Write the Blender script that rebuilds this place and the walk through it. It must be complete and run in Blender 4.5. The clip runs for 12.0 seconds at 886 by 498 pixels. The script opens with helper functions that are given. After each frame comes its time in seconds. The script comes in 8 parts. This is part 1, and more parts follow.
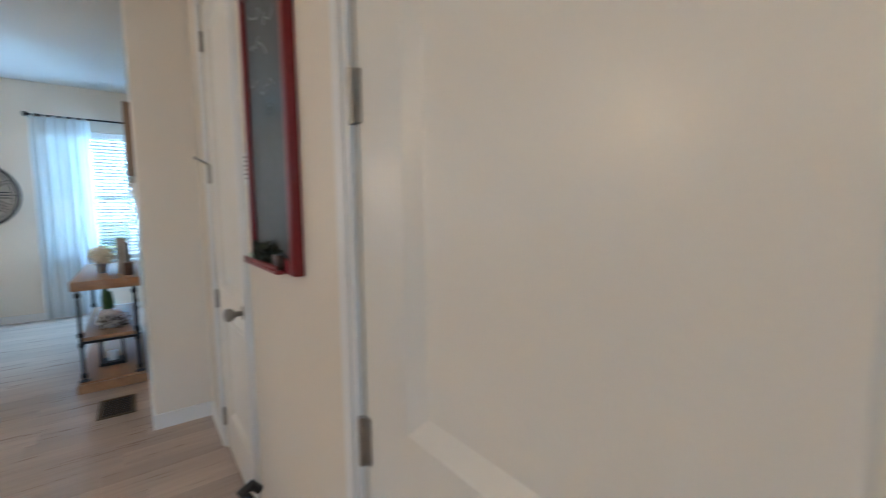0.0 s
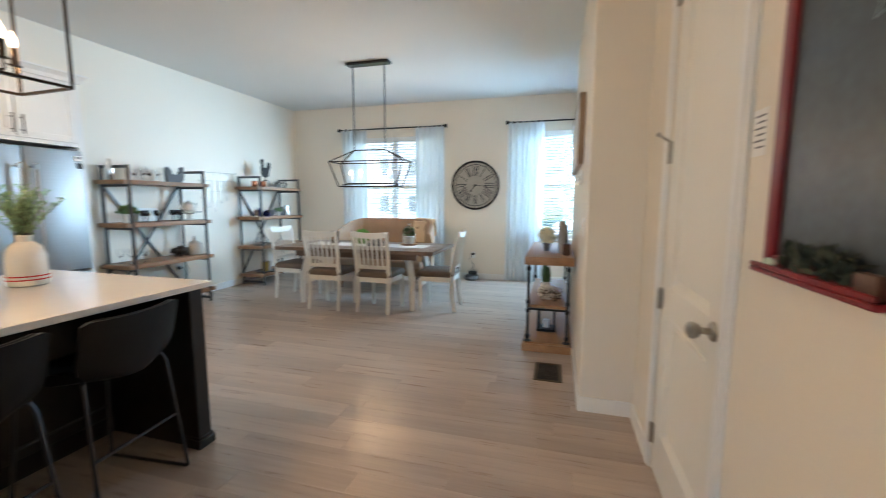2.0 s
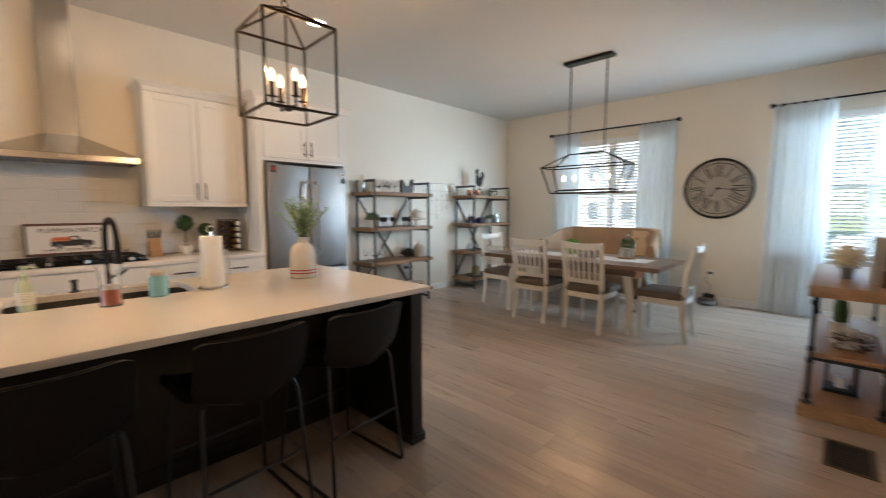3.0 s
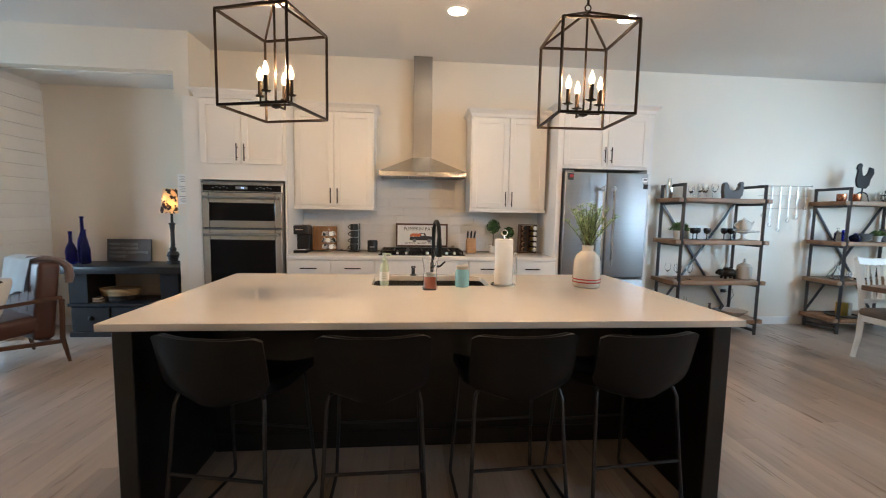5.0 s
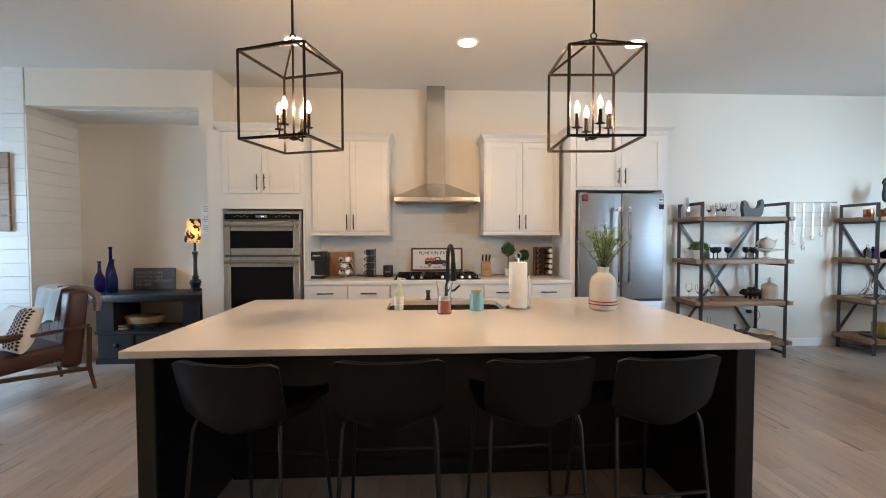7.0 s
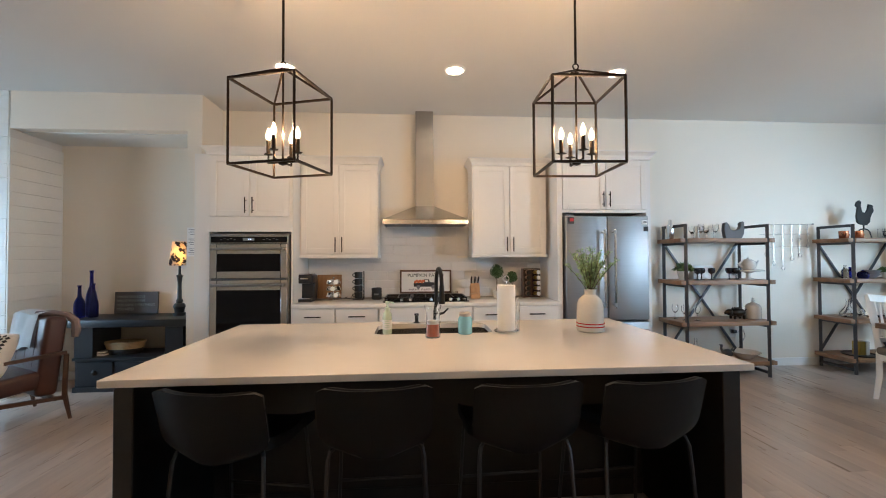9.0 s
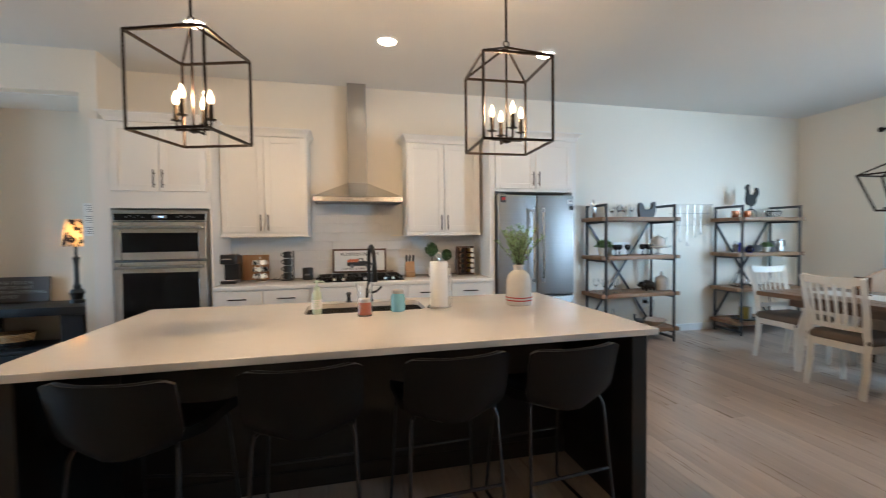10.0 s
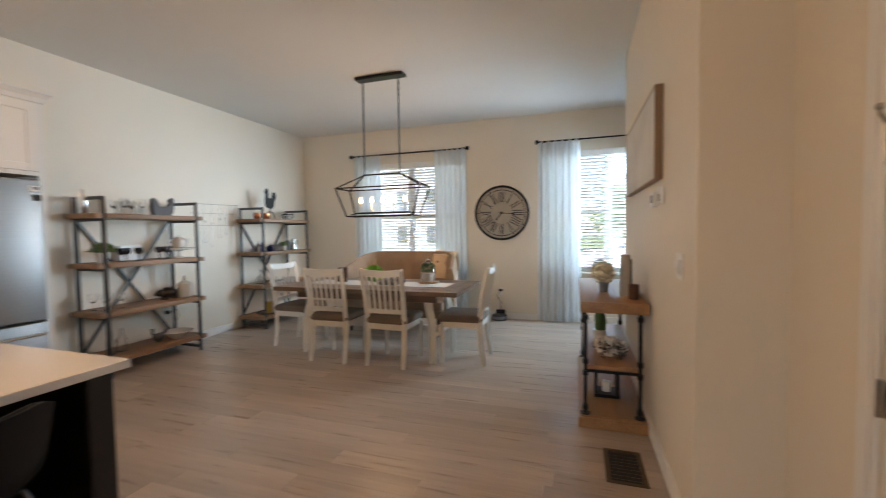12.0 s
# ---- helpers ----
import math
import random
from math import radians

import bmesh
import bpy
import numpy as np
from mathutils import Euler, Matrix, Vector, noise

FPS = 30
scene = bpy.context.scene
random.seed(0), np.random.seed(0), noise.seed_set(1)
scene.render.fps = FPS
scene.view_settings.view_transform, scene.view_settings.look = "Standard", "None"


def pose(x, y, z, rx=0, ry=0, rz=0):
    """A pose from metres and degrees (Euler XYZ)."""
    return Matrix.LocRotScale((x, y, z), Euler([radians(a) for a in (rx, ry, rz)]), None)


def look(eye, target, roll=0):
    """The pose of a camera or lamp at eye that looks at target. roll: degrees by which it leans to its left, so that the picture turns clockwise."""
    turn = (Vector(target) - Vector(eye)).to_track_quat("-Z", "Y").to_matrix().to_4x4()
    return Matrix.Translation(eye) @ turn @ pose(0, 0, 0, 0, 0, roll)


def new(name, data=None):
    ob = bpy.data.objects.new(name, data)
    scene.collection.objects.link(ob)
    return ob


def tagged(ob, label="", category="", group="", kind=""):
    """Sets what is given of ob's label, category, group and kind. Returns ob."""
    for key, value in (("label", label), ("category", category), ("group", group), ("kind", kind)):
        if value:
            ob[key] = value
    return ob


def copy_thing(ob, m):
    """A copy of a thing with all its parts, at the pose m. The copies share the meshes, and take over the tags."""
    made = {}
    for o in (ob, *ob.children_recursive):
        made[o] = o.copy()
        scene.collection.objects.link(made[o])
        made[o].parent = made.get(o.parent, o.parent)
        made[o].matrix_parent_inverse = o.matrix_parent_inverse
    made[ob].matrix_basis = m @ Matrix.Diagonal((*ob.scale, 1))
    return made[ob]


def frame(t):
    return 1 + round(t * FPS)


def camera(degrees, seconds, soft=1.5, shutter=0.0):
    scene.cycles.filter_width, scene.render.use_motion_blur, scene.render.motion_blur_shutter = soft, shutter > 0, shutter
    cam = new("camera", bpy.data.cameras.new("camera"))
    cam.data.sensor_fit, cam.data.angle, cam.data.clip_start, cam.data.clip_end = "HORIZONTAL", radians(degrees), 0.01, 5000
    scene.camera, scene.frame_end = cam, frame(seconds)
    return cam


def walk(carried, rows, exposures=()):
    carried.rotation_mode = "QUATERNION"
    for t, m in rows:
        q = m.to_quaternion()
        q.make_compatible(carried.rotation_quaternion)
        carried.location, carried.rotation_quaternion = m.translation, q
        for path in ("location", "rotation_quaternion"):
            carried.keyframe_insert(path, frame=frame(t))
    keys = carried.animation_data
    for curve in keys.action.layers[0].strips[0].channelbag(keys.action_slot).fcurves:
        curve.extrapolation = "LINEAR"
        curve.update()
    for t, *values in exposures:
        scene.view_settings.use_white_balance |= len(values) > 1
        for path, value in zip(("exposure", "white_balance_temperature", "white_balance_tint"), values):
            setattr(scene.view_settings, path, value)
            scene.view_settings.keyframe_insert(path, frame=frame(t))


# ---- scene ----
cam = camera(95.3, 12.0, soft=1.0, shutter=0.42)
PATH = [
    (0, (-0.819, -0.364, 1.357), (0.762, -1.573, 1.174), -0.7),
    (0.5, (-0.683, -0.257, 1.357), (1.147, -1.045, 1.178), -1.0),
    (1, (-0.605, -0.221, 1.358), (1.348, -0.605, 1.163), -0.9),
    (1.5, (-0.5, -0.229, 1.364), (1.488, -0.175, 1.159), -0.3),
    (2, (-0.397, -0.217, 1.349), (1.515, 0.321, 1.116), 0.2),
    (2.5, (-0.305, -0.127, 1.342), (1.422, 0.853, 1.106), 0.1),
    (3, (-0.229, -0.041, 1.355), (1.201, 1.342, 1.155), 0.0),
    (3.5, (-0.201, 0.015, 1.357), (0.772, 1.757, 1.222), 0.8),
    (3.7, (-0.189, 0.021, 1.345), (0.612, 1.85, 1.228), 1.2),
    (5.3, (-0.093, -0.017, 1.357), (0.03, 1.971, 1.18), 0.4),
    (5.5, (-0.086, -0.023, 1.346), (0.019, 1.968, 1.181), 0.1),
    (6, (-0.09, -0.022, 1.348), (0.003, 1.97, 1.2), 0.2),
    (6.5, (-0.092, -0.023, 1.355), (-0.003, 1.972, 1.243), 0.0),
    (7, (-0.095, -0.024, 1.36), (-0.003, 1.973, 1.298), -0.1),
    (9, (-0.089, -0.036, 1.375), (0.056, 1.959, 1.416), -0.3),
    (9.5, (-0.074, -0.029, 1.364), (0.16, 1.957, 1.358), -0.4),
    (10, (-0.057, -0.022, 1.357), (0.392, 1.926, 1.296), -0.6),
    (10.5, (0.028, 0.04, 1.355), (0.902, 1.836, 1.265), -0.6),
    (11, (0.138, 0.103, 1.344), (1.486, 1.578, 1.261), -0.9),
    (11.5, (0.243, 0.114, 1.354), (1.94, 1.168, 1.271), -0.8),
    (12, (0.349, 0.07, 1.356), (2.246, 0.697, 1.27), -0.8),
]
walk(cam, [(t, look(eye, target, roll)) for t, eye, target, roll in PATH],
     exposures=[(0.0, 3.95, 5400, 6), (1.0, 4.0, 5500, 6), (2.0, 4.18, 6300, 8), (2.5, 3.86, 6350, 9), (3.0, 3.72, 7400, 16), (3.3, 3.66, 7700, 18), (5.3, 3.96, 6550, 12), (7.2, 4.0, 6550, 12), (9.0, 3.88, 6550, 13), (9.5, 3.9, 6450, 12), (10.5, 3.84, 6150, 8), (11.3, 3.7, 7000, 15), (12.0, 3.64, 7800, 19)])

# ---- world, sun and exposure ----
sky_world = bpy.data.worlds.new("sky_world")
scene.world = sky_world
sky_world.use_nodes = True
sky_nodes = sky_world.node_tree.nodes
sky_tex = sky_nodes.new("ShaderNodeTexSky")
sky_tex.sky_type = "NISHITA"
sky_tex.sun_disc = False
sky_tex.sun_elevation, sky_tex.sun_rotation = radians(42), radians(-20)
sky_tex.ozone_density = 6.0
sky_world.node_tree.links.new(sky_tex.outputs[0], sky_nodes["Background"].inputs[0])
sky_nodes["Background"].inputs[1].default_value = 0.082
sun = new("sun", bpy.data.lights.new("sun", "SUN"))
sun.data.energy, sun.data.angle, sun.data.color = 1.9, radians(0.5), (1.0, 0.96, 0.9)
sun.matrix_world = look((-2.2, 6.0, 6.0), (0, 0, 0))

BULB_GLOW = 40.0       # filaments of the pendants
BULB_WATTS = 0.55     # each bulb of the pendants
CAN_GLOW = 4.0       # recessed ceiling lights
SHADE_LAMP = 7.5     # bulb of the table lamp
WARM = (1.0, 0.66, 0.36)


def daylight(name, x, y, z, w, h, aim, watts):
    """Aimed area lamp added in a window opening to stand in for sky light."""
    lamp = new(name, bpy.data.lights.new(name, "AREA"))
    lamp.data.shape, lamp.data.size, lamp.data.size_y = "RECTANGLE", w, h
    lamp.data.energy, lamp.data.color = watts, (0.46, 0.74, 1.0)
    lamp.data.spread = radians(115)
    lamp.matrix_world = look((x, y, z), aim)


# strong added lamp in the part of window_2 hidden behind the partition
daylight("window_sky_lamp", 6.565, -0.93, 1.62, 0.60, 1.70, (4.6, 4.2, 0.4), 9.8)
daylight("window_sky_lamp", 6.565, 2.67, 1.62, 1.55, 1.70, (4.5, 4.7, 0.2), 2.0)
# added lamp in the unseen living room window, aimed at the nook
daylight("living_sky_lamp", -7.24, 2.8, 1.6, 1.3, 1.55, (-3.6, 4.6, 0.3), 5.8)

# plan: x towards the dining windows, y towards the kitchen wall
XW, YW, CEIL = 6.55, 4.735, 3.07
XL, YB = -7.2, -0.72
NOOK_Y, NOOK_BACK = 4.28, 4.90
NOOK_X, PIER_X0, PIER_X1 = -4.11, -2.41, -2.262
PART_Y = -0.40


# ---- materials ----
def nodes_of(name):
    m = bpy.data.materials.new(name)
    m.use_nodes = True
    nt = m.node_tree
    return m, nt, nt.nodes["Principled BSDF"]


def value(nt, kind, **settings):
    n = nt.nodes.new(kind)
    for key, v in settings.items():
        n.inputs[key.replace("_", " ")].default_value = v
    return n


def paint(name, color, rough=0.5, metal=0.0, vary=0.06, scale=3.0, grain=120.0, bump=0.05, stretch=(1, 1, 1), coat=0.0, piece=0.0, spec=0.5):
    """A surface with two scales of variation: broad tone and fine grain, with relief."""
    m, nt, b = nodes_of(name)
    lk = nt.links.new
    tc = nt.nodes.new("ShaderNodeTexCoord")
    mp = nt.nodes.new("ShaderNodeMapping")
    mp.inputs["Scale"].default_value = stretch
    lk(tc.outputs["Object"], mp.inputs["Vector"])
    broad = value(nt, "ShaderNodeTexNoise", Scale=scale, Detail=2.0)
    fine = value(nt, "ShaderNodeTexNoise", Scale=grain, Detail=3.0)
    lk(mp.outputs[0], broad.inputs["Vector"])
    lk(mp.outputs[0], fine.inputs["Vector"])
    hsv = nt.nodes.new("ShaderNodeHueSaturation")
    hsv.inputs["Color"].default_value = (*color, 1)
    mix = nt.nodes.new("ShaderNodeMath")
    mix.operation = "ADD"
    lk(broad.outputs[0], mix.inputs[0])
    lk(fine.outputs[0], mix.inputs[1])
    rng = nt.nodes.new("ShaderNodeMapRange")
    rng.inputs["From Min"].default_value, rng.inputs["From Max"].default_value = 0.6, 1.4
    rng.inputs["To Min"].default_value, rng.inputs["To Max"].default_value = 1 - vary, 1 + vary
    lk(mix.outputs[0], rng.inputs["Value"])
    if piece:
        info = nt.nodes.new("ShaderNodeObjectInfo")
        pr = nt.nodes.new("ShaderNodeMapRange")
        pr.inputs["To Min"].default_value, pr.inputs["To Max"].default_value = 1 - piece, 1 + piece
        lk(info.outputs["Random"], pr.inputs["Value"])
        mul = nt.nodes.new("ShaderNodeMath")
        mul.operation = "MULTIPLY"
        lk(rng.outputs[0], mul.inputs[0])
        lk(pr.outputs[0], mul.inputs[1])
        lk(mul.outputs[0], hsv.inputs["Value"])
    else:
        lk(rng.outputs[0], hsv.inputs["Value"])
    lk(hsv.outputs[0], b.inputs["Base Color"])
    rr = nt.nodes.new("ShaderNodeMapRange")
    rr.inputs["To Min"].default_value, rr.inputs["To Max"].default_value = max(0.02, rough - 0.3 * bump), min(1, rough + 0.3 * bump)
    lk(fine.outputs[0], rr.inputs["Value"])
    lk(rr.outputs[0], b.inputs["Roughness"])
    b.inputs["Metallic"].default_value = metal
    b.inputs["Coat Weight"].default_value = coat
    b.inputs["Specular IOR Level"].default_value = spec
    bp = value(nt, "ShaderNodeBump", Strength=bump, Distance=0.004)
    lk(fine.outputs[0], bp.inputs["Height"])
    lk(bp.outputs[0], b.inputs["Normal"])
    return m


def timber(name, dark, light, rough=0.45, along="X", piece=0.12, rings=9.0, bump=0.12):
    """Wood with long grain, knots of tone and a shift from piece to piece."""
    m, nt, b = nodes_of(name)
    lk = nt.links.new
    tc = nt.nodes.new("ShaderNodeTexCoord")
    info = nt.nodes.new("ShaderNodeObjectInfo")
    off = nt.nodes.new("ShaderNodeVectorMath")
    off.operation = "MULTIPLY_ADD"
    lk(info.outputs["Random"], off.inputs[0])
    off.inputs[1].default_value = (17.0, 29.0, 41.0)
    lk(tc.outputs["Object"], off.inputs[2])
    mp = nt.nodes.new("ShaderNodeMapping")
    mp.inputs["Scale"].default_value = {"X": (0.06, 1, 1), "Y": (1, 0.06, 1), "Z": (1, 1, 0.06)}[along]
    lk(off.outputs[0], mp.inputs["Vector"])
    grain = value(nt, "ShaderNodeTexNoise", Scale=rings * 6, Detail=6.0, Roughness=0.65)
    fine = value(nt, "ShaderNodeTexNoise", Scale=rings * 40, Detail=3.0)
    broad = value(nt, "ShaderNodeTexNoise", Scale=rings * 0.9, Detail=2.0)
    for n in (grain, fine, broad):
        lk(mp.outputs[0], n.inputs["Vector"])
    ramp = nt.nodes.new("ShaderNodeValToRGB")
    ramp.color_ramp.elements[0].position, ramp.color_ramp.elements[1].position = 0.32, 0.7
    ramp.color_ramp.elements[0].color, ramp.color_ramp.elements[1].color = (*dark, 1), (*light, 1)
    mixn = nt.nodes.new("ShaderNodeMath")
    mixn.operation = "MULTIPLY_ADD"
    lk(broad.outputs[0], mixn.inputs[0])
    mixn.inputs[1].default_value = 0.55
    half = nt.nodes.new("ShaderNodeMath")
    half.operation = "MULTIPLY"
    half.inputs[1].default_value = 0.45
    lk(grain.outputs[0], half.inputs[0])
    lk(half.outputs[0], mixn.inputs[2])
    lk(mixn.outputs[0], ramp.inputs[0])
    hsv = nt.nodes.new("ShaderNodeHueSaturation")
    pr = nt.nodes.new("ShaderNodeMapRange")
    pr.inputs["To Min"].default_value, pr.inputs["To Max"].default_value = 1 - piece, 1 + piece
    lk(info.outputs["Random"], pr.inputs["Value"])
    lk(pr.outputs[0], hsv.inputs["Value"])
    lk(ramp.outputs[0], hsv.inputs["Color"])
    lk(hsv.outputs[0], b.inputs["Base Color"])
    rr = nt.nodes.new("ShaderNodeMapRange")
    rr.inputs["To Min"].default_value, rr.inputs["To Max"].default_value = rough - 0.1, rough + 0.1
    lk(grain.outputs[0], rr.inputs["Value"])
    lk(rr.outputs[0], b.inputs["Roughness"])
    bp = value(nt, "ShaderNodeBump", Strength=bump, Distance=0.003)
    lk(fine.outputs[0], bp.inputs["Height"])
    lk(bp.outputs[0], b.inputs["Normal"])
    return m


def glass(name, color=(1, 1, 1), rough=0.02):
    m, nt, b = nodes_of(name)
    b.inputs["Base Color"].default_value = (*color, 1)
    b.inputs["Transmission Weight"].default_value = 1.0
    b.inputs["Roughness"].default_value = rough
    b.inputs["IOR"].default_value = 1.45
    return m


def glow(name, color, strength):
    m, nt, b = nodes_of(name)
    b.inputs["Base Color"].default_value = (0.8, 0.8, 0.8, 1)
    b.inputs["Emission Color"].default_value = (*color, 1)
    b.inputs["Emission Strength"].default_value = strength
    return m


def cloth_sheer(name):
    m, nt, b = nodes_of(name)
    lk = nt.links.new
    out = nt.nodes["Material Output"]
    dif = nt.nodes.new("ShaderNodeBsdfDiffuse")
    tra = nt.nodes.new("ShaderNodeBsdfTranslucent")
    clear = nt.nodes.new("ShaderNodeBsdfTransparent")
    # white cloth with some of the blue daylight put into its colour
    for n in (dif, tra):
        n.inputs["Color"].default_value = (0.80, 0.84, 0.87, 1)
    tc = nt.nodes.new("ShaderNodeTexCoord")
    weave = value(nt, "ShaderNodeTexNoise", Scale=260.0, Detail=2.0)
    lk(tc.outputs["Object"], weave.inputs["Vector"])
    rng = nt.nodes.new("ShaderNodeMapRange")
    rng.inputs["To Min"].default_value, rng.inputs["To Max"].default_value = 0.05, 0.13
    lk(weave.outputs[0], rng.inputs["Value"])
    a = nt.nodes.new("ShaderNodeMixShader")
    a.inputs[0].default_value = 0.72
    lk(dif.outputs[0], a.inputs[1])
    lk(tra.outputs[0], a.inputs[2])
    c = nt.nodes.new("ShaderNodeMixShader")
    lk(rng.outputs[0], c.inputs[0])
    lk(a.outputs[0], c.inputs[1])
    lk(clear.outputs[0], c.inputs[2])
    lk(c.outputs[0], out.inputs["Surface"])
    return m


def lit_shade(name):
    """A printed fabric lamp shade that lets the bulb shine through."""
    m, nt, b = nodes_of(name)
    lk = nt.links.new
    out = nt.nodes["Material Output"]
    tc = nt.nodes.new("ShaderNodeTexCoord")
    spots = value(nt, "ShaderNodeTexNoise", Scale=16.0, Detail=3.0)
    lk(tc.outputs["Object"], spots.inputs["Vector"])
    ramp = nt.nodes.new("ShaderNodeValToRGB")
    ramp.color_ramp.elements[0].position, ramp.color_ramp.elements[1].position = 0.50, 0.56
    ramp.color_ramp.elements[0].color, ramp.color_ramp.elements[1].color = (0.78, 0.62, 0.42, 1), (0.05, 0.045, 0.05, 1)
    lk(spots.outputs[0], ramp.inputs[0])
    dif = nt.nodes.new("ShaderNodeBsdfDiffuse")
    tra = nt.nodes.new("ShaderNodeBsdfTranslucent")
    lk(ramp.outputs[0], dif.inputs["Color"])
    lk(ramp.outputs[0], tra.inputs["Color"])
    mx = nt.nodes.new("ShaderNodeMixShader")
    mx.inputs[0].default_value = 0.5
    lk(dif.outputs[0], mx.inputs[1])
    lk(tra.outputs[0], mx.inputs[2])
    lk(mx.outputs[0], out.inputs["Surface"])
    return m


def window_glass(name):
    m, nt, b = nodes_of(name)
    lk = nt.links.new
    out = nt.nodes["Material Output"]
    clear = nt.nodes.new("ShaderNodeBsdfTransparent")
    gloss = nt.nodes.new("ShaderNodeBsdfGlossy")
    gloss.inputs["Roughness"].default_value = 0.02
    mx = nt.nodes.new("ShaderNodeMixShader")
    mx.inputs[0].default_value = 0.06
    lk(clear.outputs[0], mx.inputs[1])
    lk(gloss.outputs[0], mx.inputs[2])
    lk(mx.outputs[0], out.inputs["Surface"])
    return m


M_WALL = paint("wall_paint", (0.765, 0.70, 0.605), 0.55, vary=0.025, scale=1.3, grain=220, bump=0.06)
M_CEIL = paint("ceiling_paint", (0.68, 0.67, 0.65), 0.75, vary=0.02, scale=1.0, grain=160, bump=0.08)
M_TRIM = paint("trim_paint", (0.80, 0.79, 0.77), 0.3, vary=0.02, scale=4, grain=90, bump=0.02)
M_DOOR = paint("door_paint", (0.78, 0.75, 0.69), 0.31, vary=0.015, scale=3, grain=300, bump=0.0)
M_SHIP = paint("shiplap_paint", (0.78, 0.77, 0.74), 0.42, vary=0.03, scale=5, grain=60, bump=0.05, piece=0.02)
M_CAB = paint("cabinet_paint", (0.74, 0.715, 0.68), 0.32, vary=0.02, scale=4, grain=140, bump=0.03)
M_FLOOR = timber("floor_vinyl", (0.335, 0.266, 0.223), (0.535, 0.436, 0.37), 0.30, "Y", piece=0.14, rings=5, bump=0.05)
M_UNDER = paint("floor_joint", (0.20, 0.155, 0.125), 0.7, vary=0.1)
M_SHELF = timber("shelf_wood", (0.17, 0.085, 0.042), (0.36, 0.205, 0.115), 0.5, "X", piece=0.1)
M_TABLE = timber("table_wood", (0.085, 0.045, 0.026), (0.21, 0.125, 0.078), 0.35, "Y", piece=0.12)
M_CONSOLE = timber("console_wood", (0.22, 0.11, 0.05), (0.42, 0.235, 0.115), 0.4, "X", piece=0.06)
M_WALNUT = timber("dark_frame_wood", (0.045, 0.02, 0.012), (0.12, 0.055, 0.03), 0.4, "X")
M_BOARD = timber("cutting_board_wood", (0.22, 0.105, 0.045), (0.42, 0.23, 0.11), 0.5, "Z")
M_QUARTZ = paint("pale_quartz", (0.74, 0.70, 0.655), 0.13, vary=0.03, scale=6, grain=300, bump=0.01)
M_BLACKWOOD = paint("black_cabinet_paint", (0.009, 0.008, 0.0075), 0.4, vary=0.25, scale=7, grain=60, bump=0.06)
M_DESK = paint("dark_slate_paint", (0.011, 0.013, 0.017), 0.36, vary=0.2, scale=5, grain=70, bump=0.06)
M_LEATHER_BLACK = paint("black_leatherette", (0.006, 0.006, 0.0065), 0.5, vary=0.2, scale=9, grain=180, bump=0.22, spec=0.22)
M_LEATHER = paint("brown_leather", (0.062, 0.021, 0.014), 0.42, vary=0.22, scale=7, grain=140, bump=0.25)
M_IRON = paint("grey_iron", (0.075, 0.078, 0.085), 0.45, 0.7, vary=0.18, scale=12, grain=120, bump=0.08)
M_BLACK_METAL = paint("black_metal", (0.018, 0.016, 0.015), 0.4, 0.6, vary=0.2, scale=14, grain=120, bump=0.05)
M_STOOL_LEG = paint("gunmetal", (0.045, 0.045, 0.05), 0.42, 0.7, vary=0.15, scale=14, grain=120, bump=0.04)
M_BRONZE = paint("oiled_bronze", (0.03, 0.02, 0.014), 0.35, 0.8, vary=0.25, scale=15, grain=120, bump=0.05)
M_STEEL = paint("brushed_steel", (0.37, 0.365, 0.36), 0.34, 1.0, vary=0.05, scale=2, grain=140, bump=0.03, stretch=(1, 1, 0.03))
M_STEEL_H = paint("brushed_steel_across", (0.52, 0.50, 0.475), 0.26, 1.0, vary=0.06, scale=2, grain=140, bump=0.03, stretch=(0.03, 1, 1))
M_STEEL_FRIDGE = paint("fridge_steel", (0.31, 0.312, 0.315), 0.45, 1.0, vary=0.05, scale=2, grain=120, bump=0.03, stretch=(0.03, 1, 1))
M_CHROME = paint("chrome", (0.75, 0.75, 0.75), 0.10, 1.0, vary=0.02, bump=0.0)
M_NICKEL = paint("satin_nickel", (0.42, 0.39, 0.35), 0.28, 1.0, vary=0.04, bump=0.02)
M_BLACK_GLASS = paint("black_glass", (0.004, 0.004, 0.005), 0.06, vary=0.05, bump=0.0, spec=0.2)
M_BLACK_PLASTIC = paint("black_plastic", (0.014, 0.014, 0.015), 0.35, vary=0.15, bump=0.05)
M_GREY_PLASTIC = paint("grey_plastic", (0.16, 0.16, 0.165), 0.4, vary=0.1)
M_WHITE_PLASTIC = paint("white_plastic", (0.78, 0.78, 0.76), 0.35, vary=0.02)
M_TILE = paint("glazed_white_tile", (0.74, 0.72, 0.70), 0.12, vary=0.02, scale=4, grain=30, bump=0.05, piece=0.025)
M_GROUT = paint("grout", (0.70, 0.68, 0.655), 0.8, vary=0.05)
M_WHITEWOOD = paint("white_chair_paint", (0.72, 0.69, 0.64), 0.45, vary=0.06, scale=9, grain=90, bump=0.08)
M_SEAT = paint("taupe_seat_cloth", (0.15, 0.115, 0.092), 0.85, vary=0.12, scale=14, grain=420, bump=0.35)
M_SETTEE = paint("tan_linen", (0.32, 0.21, 0.14), 0.9, vary=0.08, scale=8, grain=420, bump=0.35)
M_RED = paint("red_frame_paint", (0.19, 0.012, 0.016), 0.33, vary=0.15, scale=8, grain=70, bump=0.06)
